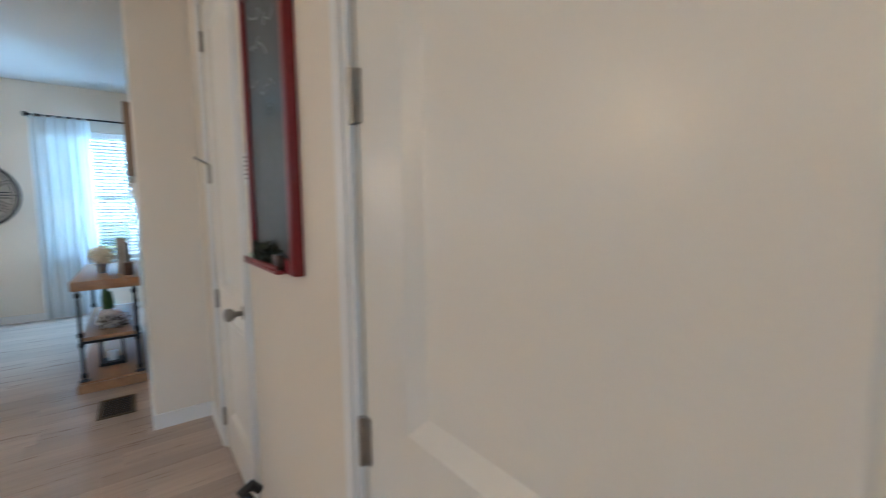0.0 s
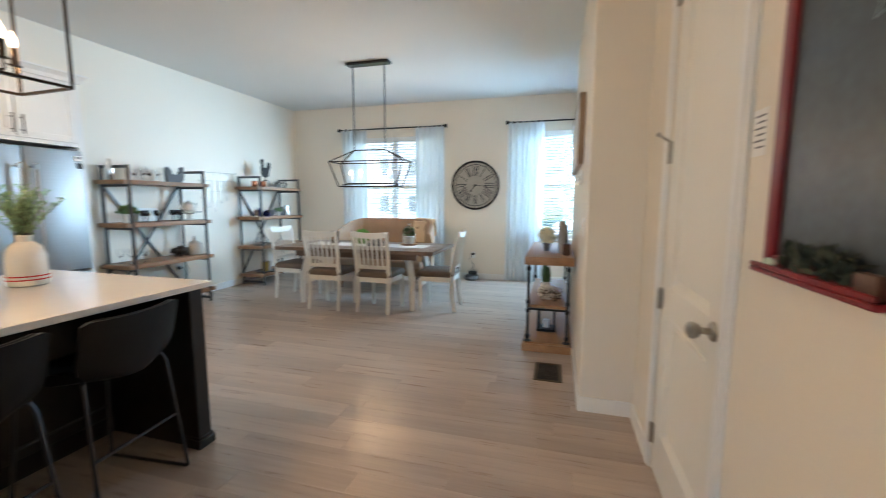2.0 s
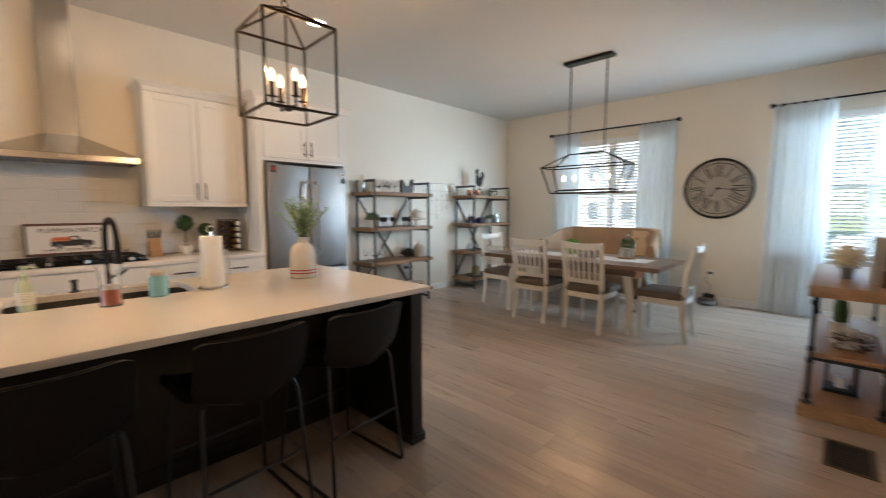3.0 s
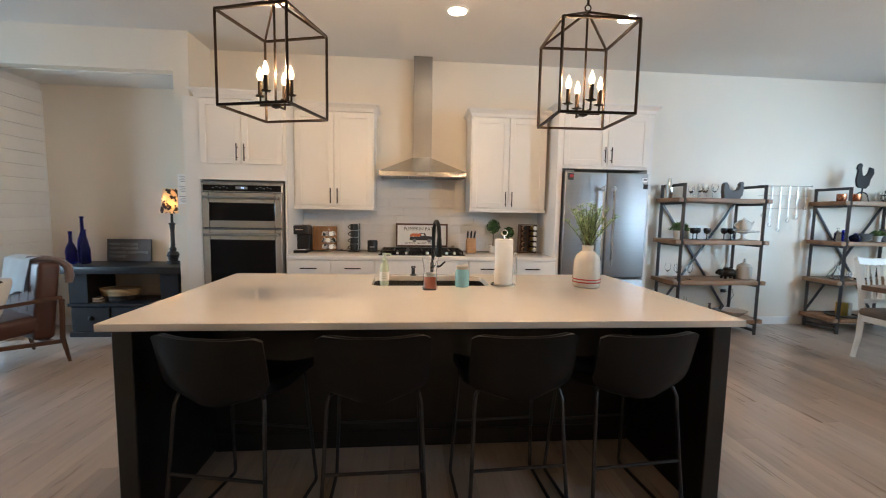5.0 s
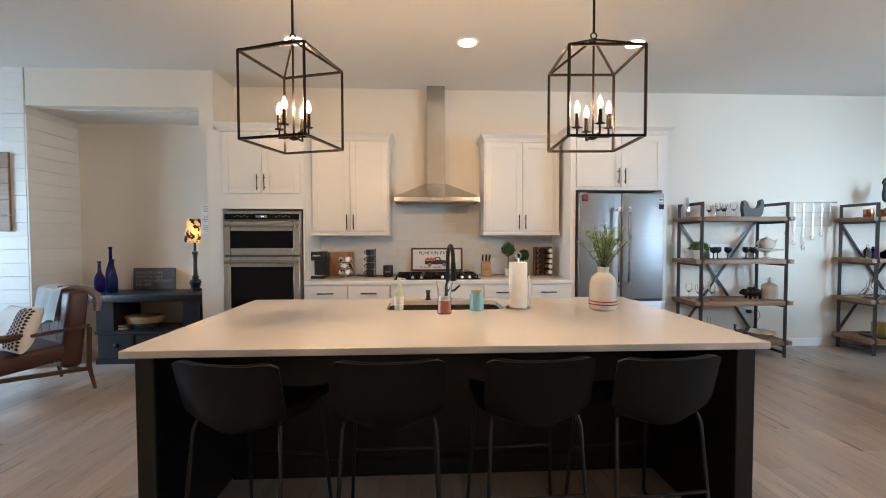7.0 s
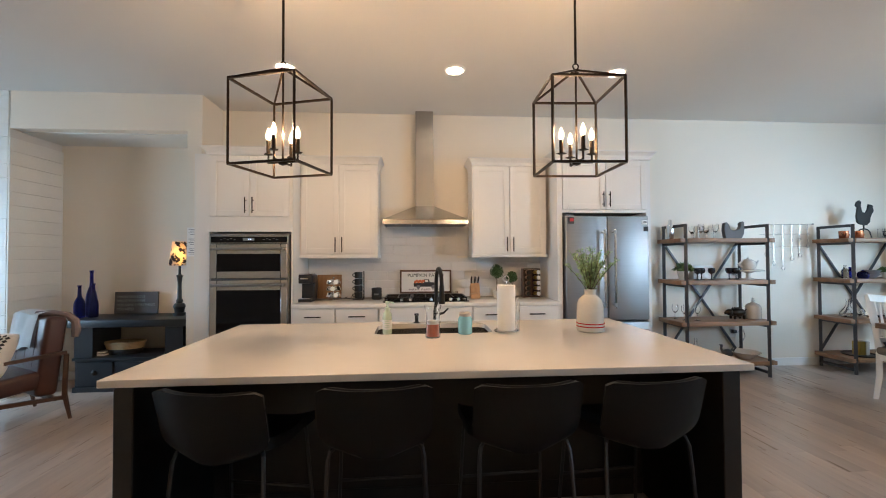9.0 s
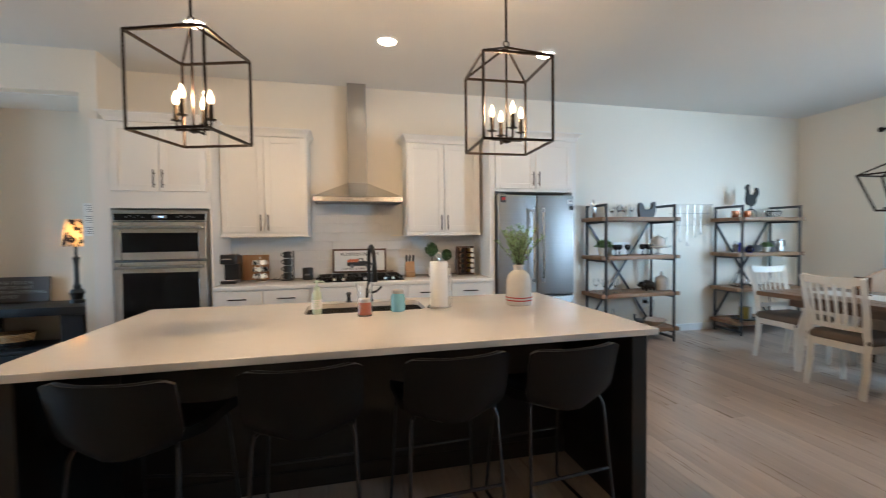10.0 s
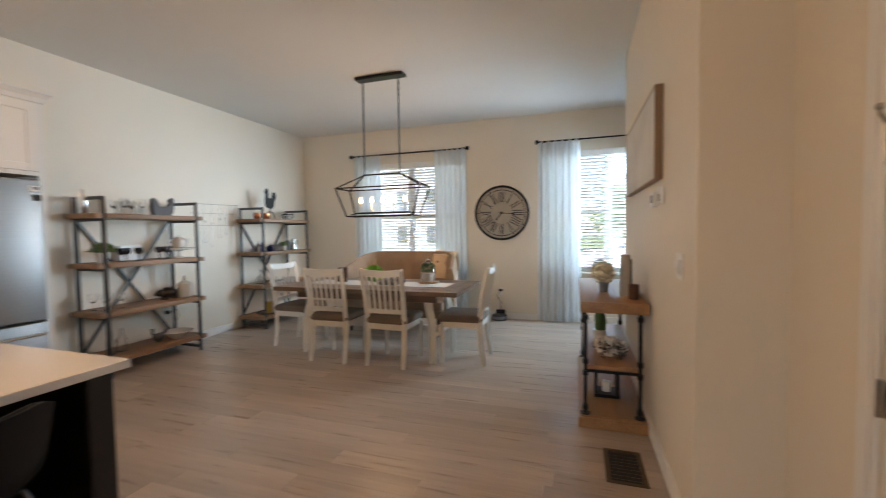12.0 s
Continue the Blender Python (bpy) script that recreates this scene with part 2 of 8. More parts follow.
M_CERAMIC = paint("cream_ceramic", (0.65, 0.615, 0.56), 0.18, vary=0.04, scale=8, grain=60, bump=0.03)
M_WHITE_CERAMIC = paint("white_ceramic", (0.76, 0.75, 0.72), 0.15, vary=0.03)
M_REDLINE = paint("red_glaze", (0.45, 0.04, 0.04), 0.25, vary=0.05)
M_PAPER = paint("white_paper", (0.82, 0.81, 0.79), 0.85, vary=0.02, scale=10, grain=200, bump=0.1)
M_INK = paint("grey_ink", (0.20, 0.20, 0.22), 0.8, vary=0.05)
M_DARK_INK = paint("black_ink", (0.03, 0.03, 0.035), 0.7, vary=0.05)
M_LEAF = paint("leaf_green", (0.085, 0.15, 0.045), 0.55, vary=0.3, scale=30, grain=160, bump=0.1)
M_SAGE = paint("sage_leaf", (0.23, 0.33, 0.14), 0.6, vary=0.3, scale=25, grain=160, bump=0.1)
M_BOX = paint("boxwood_leaf", (0.035, 0.085, 0.018), 0.6, vary=0.35, scale=40, grain=160, bump=0.1)
M_MOSS = paint("moss_green", (0.10, 0.26, 0.03), 0.8, vary=0.3, scale=40, grain=160, bump=0.2)
M_STEM = paint("stem_brown", (0.09, 0.06, 0.035), 0.7, vary=0.2)
M_FLOWER = paint("ivory_petal", (0.74, 0.66, 0.48), 0.7, vary=0.12, scale=30)
M_BLUSH = paint("white_petal", (0.76, 0.70, 0.62), 0.7, vary=0.1, scale=30)
M_CLOTH = paint("white_throw", (0.76, 0.74, 0.71), 0.95, vary=0.06, scale=12, grain=300, bump=0.5)
M_CLOTH_GREY = paint("grey_wool", (0.22, 0.17, 0.17), 0.95, vary=0.12, scale=12, grain=300, bump=0.5)
M_RUNNER = paint("white_runner", (0.74, 0.73, 0.71), 0.9, vary=0.05, scale=10, grain=350, bump=0.4)
M_BASKET = paint("woven_straw", (0.42, 0.29, 0.15), 0.8, vary=0.2, scale=30, grain=160, bump=0.4, stretch=(1, 1, 6))
M_SLATE = paint("slate_sign", (0.085, 0.085, 0.09), 0.6, vary=0.1)
M_CHALK = paint("chalkboard", (0.052, 0.062, 0.068), 0.36, vary=0.35, scale=6, grain=40, bump=0.03)
M_CHALKMARK = paint("chalk_dust", (0.33, 0.36, 0.37), 0.9, vary=0.3, scale=60)
M_TURQ = paint("turquoise_glass", (0.22, 0.47, 0.52), 0.15, vary=0.06)
M_ORANGE = paint("orange_liquid", (0.62, 0.15, 0.06), 0.3, vary=0.1, scale=20)
M_MINT = paint("mint_soap_bottle", (0.56, 0.68, 0.56), 0.25, vary=0.04)
M_COPPER = paint("copper", (0.62, 0.24, 0.13), 0.25, 1.0, vary=0.08)
M_BRASS = paint("gold_foil", (0.48, 0.32, 0.08), 0.3, 1.0, vary=0.1)
M_CLOCKFACE = paint("aged_clock_face", (0.42, 0.38, 0.33), 0.6, vary=0.12, scale=9, grain=60, bump=0.15)
M_BLIND = paint("blind_slat", (0.78, 0.78, 0.77), 0.4, vary=0.02)
M_ARTBLUE = paint("pale_canvas", (0.66, 0.65, 0.63), 0.8, vary=0.2, scale=3, grain=200, bump=0.2)
M_OAK_FRAME = timber("oak_frame", (0.20, 0.12, 0.07), (0.36, 0.24, 0.15), 0.5, "Z")
M_BLUE_GLASS = glass("cobalt_glass", (0.02, 0.03, 0.45))
M_GLASS = glass("clear_glass")
M_SMOKE = paint("dark_goblet", (0.012, 0.01, 0.012), 0.1, vary=0.1, bump=0.0)
M_PANE = window_glass("window_pane")
M_SHEER = cloth_sheer("sheer_cloth")
M_SHADE = lit_shade("printed_shade")
M_FILAMENT = glow("filament_glow", WARM, BULB_GLOW)
M_BULB, bulb_tree, _ = nodes_of("bulb_glow")
bulb_clear, bulb_shine, bulb_add = [bulb_tree.nodes.new(k) for k in ("ShaderNodeBsdfTransparent", "ShaderNodeEmission", "ShaderNodeAddShader")]
bulb_shine.inputs["Color"].default_value, bulb_shine.inputs["Strength"].default_value = (*WARM, 1), 0.5
bulb_tree.links.new(bulb_clear.outputs[0], bulb_add.inputs[0])
bulb_tree.links.new(bulb_shine.outputs[0], bulb_add.inputs[1])
bulb_tree.links.new(bulb_add.outputs[0], bulb_tree.nodes["Material Output"].inputs["Surface"])
M_CAN = glow("recessed_glow", (1.0, 0.80, 0.58), CAN_GLOW)
M_LAMP = glow("lamp_bulb_glow", WARM, SHADE_LAMP)
M_DISPLAY = glow("blue_display", (0.25, 0.5, 1.0), 0.35)
M_GRASS = paint("lawn", (0.07, 0.10, 0.035), 0.9, vary=0.3, scale=0.6, grain=30, bump=0.3)
M_ROAD = paint("asphalt", (0.055, 0.055, 0.058), 0.85, vary=0.15, scale=0.8, grain=60)
M_SIDING = paint("pale_siding", (0.52, 0.53, 0.54), 0.6, vary=0.06, scale=0.6, grain=30)
M_ROOF = paint("roof_shingle", (0.08, 0.08, 0.085), 0.85, vary=0.2, scale=2, grain=40)
M_DARKPANE = paint("far_window_pane", (0.10, 0.12, 0.14), 0.1, vary=0.1)
M_CARPAINT = paint("white_car_paint", (0.65, 0.66, 0.68), 0.2, vary=0.03, coat=0.5)
M_CARGREY = paint("silver_car_paint", (0.22, 0.24, 0.27), 0.25, 0.4, vary=0.05, coat=0.5)
M_TYRE = paint("tyre_rubber", (0.02, 0.02, 0.02), 0.8, vary=0.1)
M_BARK = paint("bark", (0.07, 0.05, 0.035), 0.9, vary=0.3, scale=6, grain=40, bump=0.5)


# ---- shapes ----
def box(cx, cy, cz, sx, sy, sz, bev=0.0, seg=1, rot=None):
    bm = bmesh.new()
    bmesh.ops.create_cube(bm, size=1)
    bmesh.ops.scale(bm, vec=(sx, sy, sz), verts=bm.verts)
    if bev:
        bmesh.ops.bevel(bm, geom=bm.edges[:], offset=min(bev, 0.45 * min(sx, sy, sz)), segments=seg, profile=0.5, affect="EDGES")
    if rot:
        bmesh.ops.rotate(bm, cent=(0, 0, 0), matrix=Euler([radians(a) for a in rot]).to_matrix(), verts=bm.verts)
    bmesh.ops.translate(bm, vec=(cx, cy, cz), verts=bm.verts)
    return bm


def span(x0, x1, y0, y1, z0, z1, bev=0.0, seg=1):
    return box((x0 + x1) / 2, (y0 + y1) / 2, (z0 + z1) / 2, abs(x1 - x0), abs(y1 - y0), abs(z1 - z0), bev, seg)


def lathe(profile, x=0.0, y=0.0, z=0.0, seg=20, closed=True):
    """A turned shape from (radius, height) pairs."""
    bm = bmesh.new()
    rings = []
    for r, h in profile:
        if r < 1e-5:
            rings.append([bm.verts.new((x, y, z + h))])
        else:
            rings.append([bm.verts.new((x + r * math.cos(2 * math.pi * k / seg), y + r * math.sin(2 * math.pi * k / seg), z + h)) for k in range(seg)])
    for a, b in zip(rings, rings[1:]):
        for k in range(seg):
            n = (k + 1) % seg
            quad = [a[k % len(a)], a[n % len(a)], b[n % len(b)], b[k % len(b)]]
            quad = list(dict.fromkeys(quad))
            if len(quad) > 2:
                bm.faces.new(quad)
    if closed:
        for ring in (rings[0], rings[-1]):
            if len(ring) > 2:
                bm.faces.new(ring)
    bmesh.ops.recalc_face_normals(bm, faces=bm.faces)
    return bm


def tube(points, r=0.01, seg=8, ends=True, flat=1.0):
    """A bent round bar through the points; r may be a list of radii."""
    pts = [Vector(p) for p in points]
    rad = r if isinstance(r, (list, tuple)) else [r] * len(pts)
    bm = bmesh.new()
    rings = []
    side = None
    for i, p in enumerate(pts):
        way = ((pts[min(i + 1, len(pts) - 1)] - p).normalized() + (p - pts[max(i - 1, 0)]).normalized()).normalized()
        if side is None:
            side = way.orthogonal().normalized()
            if seg == 4 and abs(way.z) < 0.9:
                side = way.cross(Vector((0, 0, 1))).normalized()
        side = (side - way * side.dot(way)).normalized()
        up = way.cross(side)
        turn = math.pi / 4 if seg == 4 else 0
        rings.append([bm.verts.new(p + rad[i] * (math.cos(turn + 2 * math.pi * k / seg) * side + flat * math.sin(turn + 2 * math.pi * k / seg) * up)) for k in range(seg)])
    for a, b in zip(rings, rings[1:]):
        for k in range(seg):
            bm.faces.new((a[k], a[(k + 1) % seg], b[(k + 1) % seg], b[k]))
    if ends:
        bm.faces.new(rings[0][::-1])
        bm.faces.new(rings[-1])
    bmesh.ops.recalc_face_normals(bm, faces=bm.faces)
    return bm


def bar(a, b, w=0.02):
    """A straight square bar of width w."""
    return tube([a, b], w / math.sqrt(2), 4)


def ball(x, y, z, rx, ry=None, rz=None, seg=16, rough=0.0, freq=6.0):
    bm = bmesh.new()
    bmesh.ops.create_uvsphere(bm, u_segments=seg, v_segments=max(6, seg // 2), radius=1)
    for v in bm.verts:
        k = 1 + rough * noise.noise(v.co * freq + Vector((x, y, z)))
        v.co = Vector((x + v.co.x * rx * k, y + v.co.y * (ry or rx) * k, z + v.co.z * (rz or rx) * k))
    return bm


def joined(*shapes):
    out = bmesh.new()
    for s in shapes:
        made = [out.verts.new(v.co) for v in s.verts]
        s.verts.index_update()
        for f in s.faces:
            out.faces.new([made[v.index] for v in f.verts])
        s.free()
    return out


def prism(outline, depth, plane="XZ"):
    """A flat outline (pairs) given thickness, centred on its plane."""
    bm = bmesh.new()
    def at(u, v, w):
        return {"XZ": (u, w, v), "YZ": (w, u, v), "XY": (u, v, w)}[plane]
    a = [bm.verts.new(at(u, v, -depth / 2)) for u, v in outline]
    b = [bm.verts.new(at(u, v, depth / 2)) for u, v in outline]
    bm.faces.new(a)
    bm.faces.new(b[::-1])
    for i in range(len(a)):
        j = (i + 1) % len(a)
        bm.faces.new((a[i], b[i], b[j], a[j]))
    bmesh.ops.recalc_face_normals(bm, faces=bm.faces)
    return bm


def moved(bm, x=0, y=0, z=0, rx=0, ry=0, rz=0):
    bmesh.ops.transform(bm, matrix=pose(x, y, z, rx, ry, rz), verts=bm.verts)
    return bm


def mesh_of(name, bm, material, smooth=None):
    me = bpy.data.meshes.new(name)
    bm.to_mesh(me)
    bm.free()
    me.materials.append(material)
    if smooth is None:
        smooth = len(me.polygons) > 40
    if smooth:
        me.shade_smooth()
        me.set_sharp_from_angle(angle=radians(38))
    return me


def part(name, bm, material, parent, label="", smooth=None):
    ob = new(name, mesh_of(name, bm, material, smooth))
    if parent:
        ob.parent = parent
    if label:
        ob["label"] = label
    return ob


def thing(name, x, y, z, label, category, group="", rz=0.0):
    ob = new(name)
    ob.empty_display_size = 0.1
    ob.matrix_basis = pose(x, y, z, 0, 0, rz)
    return tagged(ob, label, category, group)


def single(name, bm, material, label, category, group="", smooth=None):
    """A thing of one piece, its mesh given about its own base point by the caller."""
    return tagged(new(name, mesh_of(name, bm, material, smooth)), label, category, group)


def structure(name, bm, material, label, category):
    return tagged(new(name, mesh_of(name, bm, material, False)), label, category, "", "structure")


def piece(name, me, parent, x, y, z, rx=0, ry=0, rz=0):
    ob = new(name, me)
    ob.parent = parent
    ob.matrix_basis = pose(x, y, z, rx, ry, rz)
    return ob

# ---- the large structure ----
structure("floor", span(XL - 0.15, XW + 0.15, -2.55, 5.45, -0.12, -0.005), M_UNDER, "grey-brown wood-look plank floor running across the open room", "floor")
structure("ceiling", joined(span(XL - 0.15, XW + 0.15, -2.55, NOOK_Y + 0.12, CEIL, CEIL + 0.12), span(PIER_X0, XW + 0.15, NOOK_Y + 0.12, YW + 0.15, CEIL, CEIL + 0.12)),
          M_CEIL, "flat white painted ceiling with recessed lights", "ceiling")
structure("wall_north", span(PIER_X1, XW, YW, YW + 0.15, 0, CEIL), M_WALL, "off-white painted wall behind the kitchen and shelves", "wall")
structure("wall_pier", span(PIER_X0, PIER_X1, NOOK_Y, NOOK_BACK + 0.15, 0, CEIL), M_WALL, "off-white painted pier beside the oven cabinet", "wall")
structure("wall_header", span(NOOK_X, PIER_X0, NOOK_Y, NOOK_Y + 0.12, 2.69, CEIL), M_WALL, "off-white header over the nook opening", "wall")
structure("nook_ceiling", span(NOOK_X, PIER_X0, NOOK_Y + 0.12, NOOK_BACK, 2.68, 2.80), M_CEIL, "white ceiling of the small nook", "ceiling")
structure("wall_nook", span(NOOK_X - 0.15, PIER_X0, NOOK_BACK, NOOK_BACK + 0.15, 0, 2.82), M_WALL, "off-white back wall of the nook", "wall")
WALL_SIDE = structure("wall_nook_side", span(NOOK_X - 0.15, NOOK_X - 0.014, NOOK_Y + 0.014, NOOK_BACK, 0, CEIL), M_GROUT, "white shiplap side wall of the nook", "wall")
WALL_SHIP = structure("wall_shiplap", span(XL, NOOK_X - 0.15, NOOK_Y + 0.014, NOOK_Y + 0.16, 0, CEIL), M_GROUT, "white shiplap wall of the living area", "wall")
# closing wall out of view; its opening is added to let daylight in
structure("wall_west", joined(span(XL - 0.15, XL, YB, 2.1, 0, CEIL), span(XL - 0.15, XL, 3.5, NOOK_Y + 0.16, 0, CEIL),
          span(XL - 0.15, XL, 2.1, 3.5, 0, 0.8), span(XL - 0.15, XL, 2.1, 3.5, 2.4, CEIL)), M_WALL, "off-white closing wall out of view, with an opening for the added window", "wall")
DOORS = ((-0.99, -0.08), (1.0, 1.745))
DOOR_TOP = 2.46
structure("wall_south", joined(span(XL - 0.15, DOORS[0][0], YB - 0.12, YB, 0, CEIL), span(DOORS[0][1], DOORS[1][0], YB - 0.12, YB, 0, CEIL),
          span(DOORS[1][1], 2.255, YB - 0.12, YB, 0, CEIL), span(DOORS[0][0], DOORS[0][1], YB - 0.12, YB, DOOR_TOP, CEIL),
          span(DOORS[1][0], DOORS[1][1], YB - 0.12, YB, DOOR_TOP, CEIL), span(-1.2, 2.0, YB - 0.3, YB - 0.2, 0, CEIL)), M_WALL, "cream painted wall with two white doors", "wall")
structure("wall_partition", span(2.255, 4.8, YB - 0.02, PART_Y, 0, CEIL, 0.004), M_WALL, "off-white partition wall with a picture and switches", "wall")
structure("wall_entry", joined(span(2.1, XW, -2.52, -2.4, 0, CEIL), span(2.1, 2.255, -2.4, YB - 0.12, 0, CEIL)), M_WALL, "off-white wall beyond the partition", "wall")
WIN = ((1.78, 3.56), (-1.25, 0.53))
SILL, HEAD = 0.74, 2.50
structure("wall_east", joined(span(XW, XW + 0.15, WIN[0][1], YW + 0.15, 0, CEIL), span(XW, XW + 0.15, WIN[1][1], WIN[0][0], 0, CEIL), span(XW, XW + 0.15, -2.52, WIN[1][0], 0, CEIL),
          *[span(XW, XW + 0.15, a, b, 0, SILL) for a, b in WIN], *[span(XW, XW + 0.15, a, b, HEAD, CEIL) for a, b in WIN]),
          M_WALL, "off-white end wall with two windows and a large clock", "wall")


def skirting(name, x0, x1, y0, y1):
    bm = joined(span(x0, x1, y0, y1, 0, 0.095, 0.003), span(x0 - (0.002 if x1 - x0 < 0.05 else 0), x1 + (0.002 if x1 - x0 < 0.05 else 0), y0 - (0.002 if y1 - y0 < 0.05 else 0), y1 + (0.002 if y1 - y0 < 0.05 else 0), 0, 0.012))
    structure(name, bm, M_TRIM, "white painted baseboard", "baseboard")


skirting("baseboard", 2.48, XW - 0.016, YW - 0.015, YW)
skirting("baseboard", XW - 0.015, XW, -2.4, YW - 0.016)
skirting("baseboard", 2.24, 2.254, YB + 0.016, PART_Y + 0.015)
skirting("baseboard", 2.255, 4.8, PART_Y, PART_Y + 0.015)
skirting("baseboard", 1.84, 2.239, YB, YB + 0.015)
skirting("baseboard", 0.02, 0.90, YB, YB + 0.015)
skirting("baseboard", XL, -1.09, YB, YB + 0.015)
skirting("baseboard", NOOK_X + 0.004, PIER_X0 - 0.017, NOOK_BACK - 0.015, NOOK_BACK)
skirting("baseboard", PIER_X0 - 0.016, PIER_X0 - 0.001, NOOK_Y, NOOK_BACK - 0.016)


def shiplap():
    """Painted boards with shadow gaps, one by one."""
    face = mesh_of("shiplap_board", box(0, 0, 0, NOOK_X - XL - 0.018, 0.016, 0.1345, 0.0015), M_SHIP)
    side = mesh_of("shiplap_board", box(0, 0, 0, 0.016, NOOK_BACK - NOOK_Y, 0.1345, 0.0015), M_SHIP)
    for i in range(23):
        z = 0.07 + i * 0.137
        piece("shiplap_board", face, WALL_SHIP, (XL + NOOK_X) / 2 - 0.008, NOOK_Y + 0.006, z)
        piece("shiplap_board", side, WALL_SIDE, NOOK_X - 0.006, (NOOK_Y + NOOK_BACK) / 2, z) if z < 2.66 else None


shiplap()


def door(name, x0, x1, knob_at, label):
    """A white two-panel door in its casing, with four hinges and a knob."""
    d = tagged(new(name), label, "door", "", "structure")
    d.matrix_basis = pose(0, YB, 0)
    w, s = x1 - x0, 0.155 if x1 - x0 > 0.85 else 0.125
    rails = ((0.012, 0.24), (0.83, 0.965), (DOOR_TOP - 0.15, DOOR_TOP - 0.006))
    y1, t = -0.004, 0.036
    a, b = x0 + 0.004, x1 - 0.004
    for c0, c1 in ((a, a + s), (b - s, b)):
        part("stile", span(c0, c1, y1 - t, y1, 0.012, DOOR_TOP - 0.006), M_DOOR, d)
    for z0, z1 in rails:
        part("rail", span(a + s, b - s, y1 - t, y1, z0, z1), M_DOOR, d)
    for z0, z1 in ((rails[0][1], rails[1][0]), (rails[1][1], rails[2][0])):
        bm = bmesh.new()
        loops = []
        for inset, depth in ((0, 0), (0.004, -0.003), (0.034, -0.024), (0.039, -0.024), (0.044, -0.014), (0.06, -0.014)):
            loops.append([bm.verts.new((px, y1 + depth, pz)) for px, pz in ((a + s + inset, z0 + inset), (b - s - inset, z0 + inset), (b - s - inset, z1 - inset), (a + s + inset, z1 - inset))])
        for p, q in zip(loops, loops[1:]):
            for k in range(4):
                bm.faces.new((p[k], p[(k + 1) % 4], q[(k + 1) % 4], q[k]))
        bm.faces.new(loops[-1])
        back = [bm.verts.new((v.co.x, y1 - t + 0.004, v.co.z)) for v in loops[0]]
        bm.faces.new(back)
        for k in range(4):
            bm.faces.new((loops[0][k], back[k], back[(k + 1) % 4], loops[0][(k + 1) % 4]))
        bmesh.ops.recalc_face_normals(bm, faces=bm.faces)
        part("panel", bm, M_DOOR, d)
    for c0, c1, z0, z1 in ((x0 - 0.085, x0 - 0.004, 0, DOOR_TOP + 0.085), (x1 + 0.004, x1 + 0.085, 0, DOOR_TOP + 0.085), (x0 - 0.004, x1 + 0.004, DOOR_TOP + 0.004, DOOR_TOP + 0.085)):
        up = z1 - z0 > 1
        inner = span(c0 + (0.02 if up else 0), c1 - (0.02 if up else 0), 0.012, 0.02, z0, z1 - (0.02 if up else 0.02), 0.004)
        part("casing", joined(span(c0, c1, -0.001, 0.013, z0, z1, 0.005, 2), inner), M_TRIM, d)
    for z in (0.194, 0.887, 1.579, 2.276):
        h = part("hinge", joined(span(x1 - 0.02, x1 + 0.012, -0.003, 0.003, z - 0.05, z + 0.05), tube([(x1 - 0.002, 0.008, z - 0.052), (x1 - 0.002, 0.008, z + 0.052)], 0.0075, 10)), M_NICKEL, d)
        for k in range(3):
            part("pin_knuckle", tube([(x1 - 0.002, 0.008, z - 0.05 + k * 0.034), (x1 - 0.002, 0.008, z - 0.024 + k * 0.034)], 0.0085, 10), M_NICKEL, h)
    if knob_at is not None:
        kz = 0.93
        part("rosette", moved(lathe([(0.033, 0), (0.033, 0.006), (0.026, 0.012)], seg=24), knob_at, y1, kz, -90), M_NICKEL, d)
        part("knob", moved(lathe([(0.012, 0), (0.011, 0.028), (0.022, 0.036), (0.029, 0.05), (0.027, 0.064), (0.015, 0.072), (0, 0.073)], seg=24), knob_at, y1 + 0.01, kz, -90), M_NICKEL, d, "satin nickel knob")
    return d


door("door_1", *DOORS[0], None, "closed white two-panel door with nickel hinges")
d2 = door("door_2", *DOORS[1], 1.075, "closed white two-panel closet door with a nickel knob")
part("door_stop", joined(tube([(1.743, 0.012, 1.632), (1.70, 0.05, 1.645), (1.655, 0.075, 1.65)], 0.006, 8), ball(1.65, 0.078, 1.65, 0.01, seg=8)), M_NICKEL, d2, "hinge pin door stop")


def window(name, y0, y1, label):
    w = tagged(new(name), label, "window", "", "structure")
    w.matrix_basis = pose(XW, 0, 0)
    mid = (y0 + y1) / 2
    for a, b in ((y0, y0 + 0.05), (y1 - 0.05, y1), (mid - 0.05, mid + 0.05)):
        part("window_frame", span(0.06, 0.13, a, b, SILL, HEAD), M_TRIM, w)
    for a, b in ((y0 + 0.05, mid - 0.05), (mid + 0.05, y1 - 0.05)):
        for z0, z1 in ((SILL, SILL + 0.06), (1.58, 1.64), (HEAD - 0.05, HEAD)):
            part("sash_rail", span(0.065, 0.125, a, b, z0, z1), M_TRIM, w)
        for z0, z1 in ((SILL + 0.06, 1.58), (1.64, HEAD - 0.05)):
            p = part("pane", span(0.092, 0.096, a, b, z0, z1), M_PANE, w)
            p.visible_shadow = False
    part("window_sill", span(-0.035, 0.06, y0 - 0.04, y1 + 0.04, SILL - 0.03, SILL, 0.006), M_TRIM, w)
    return w


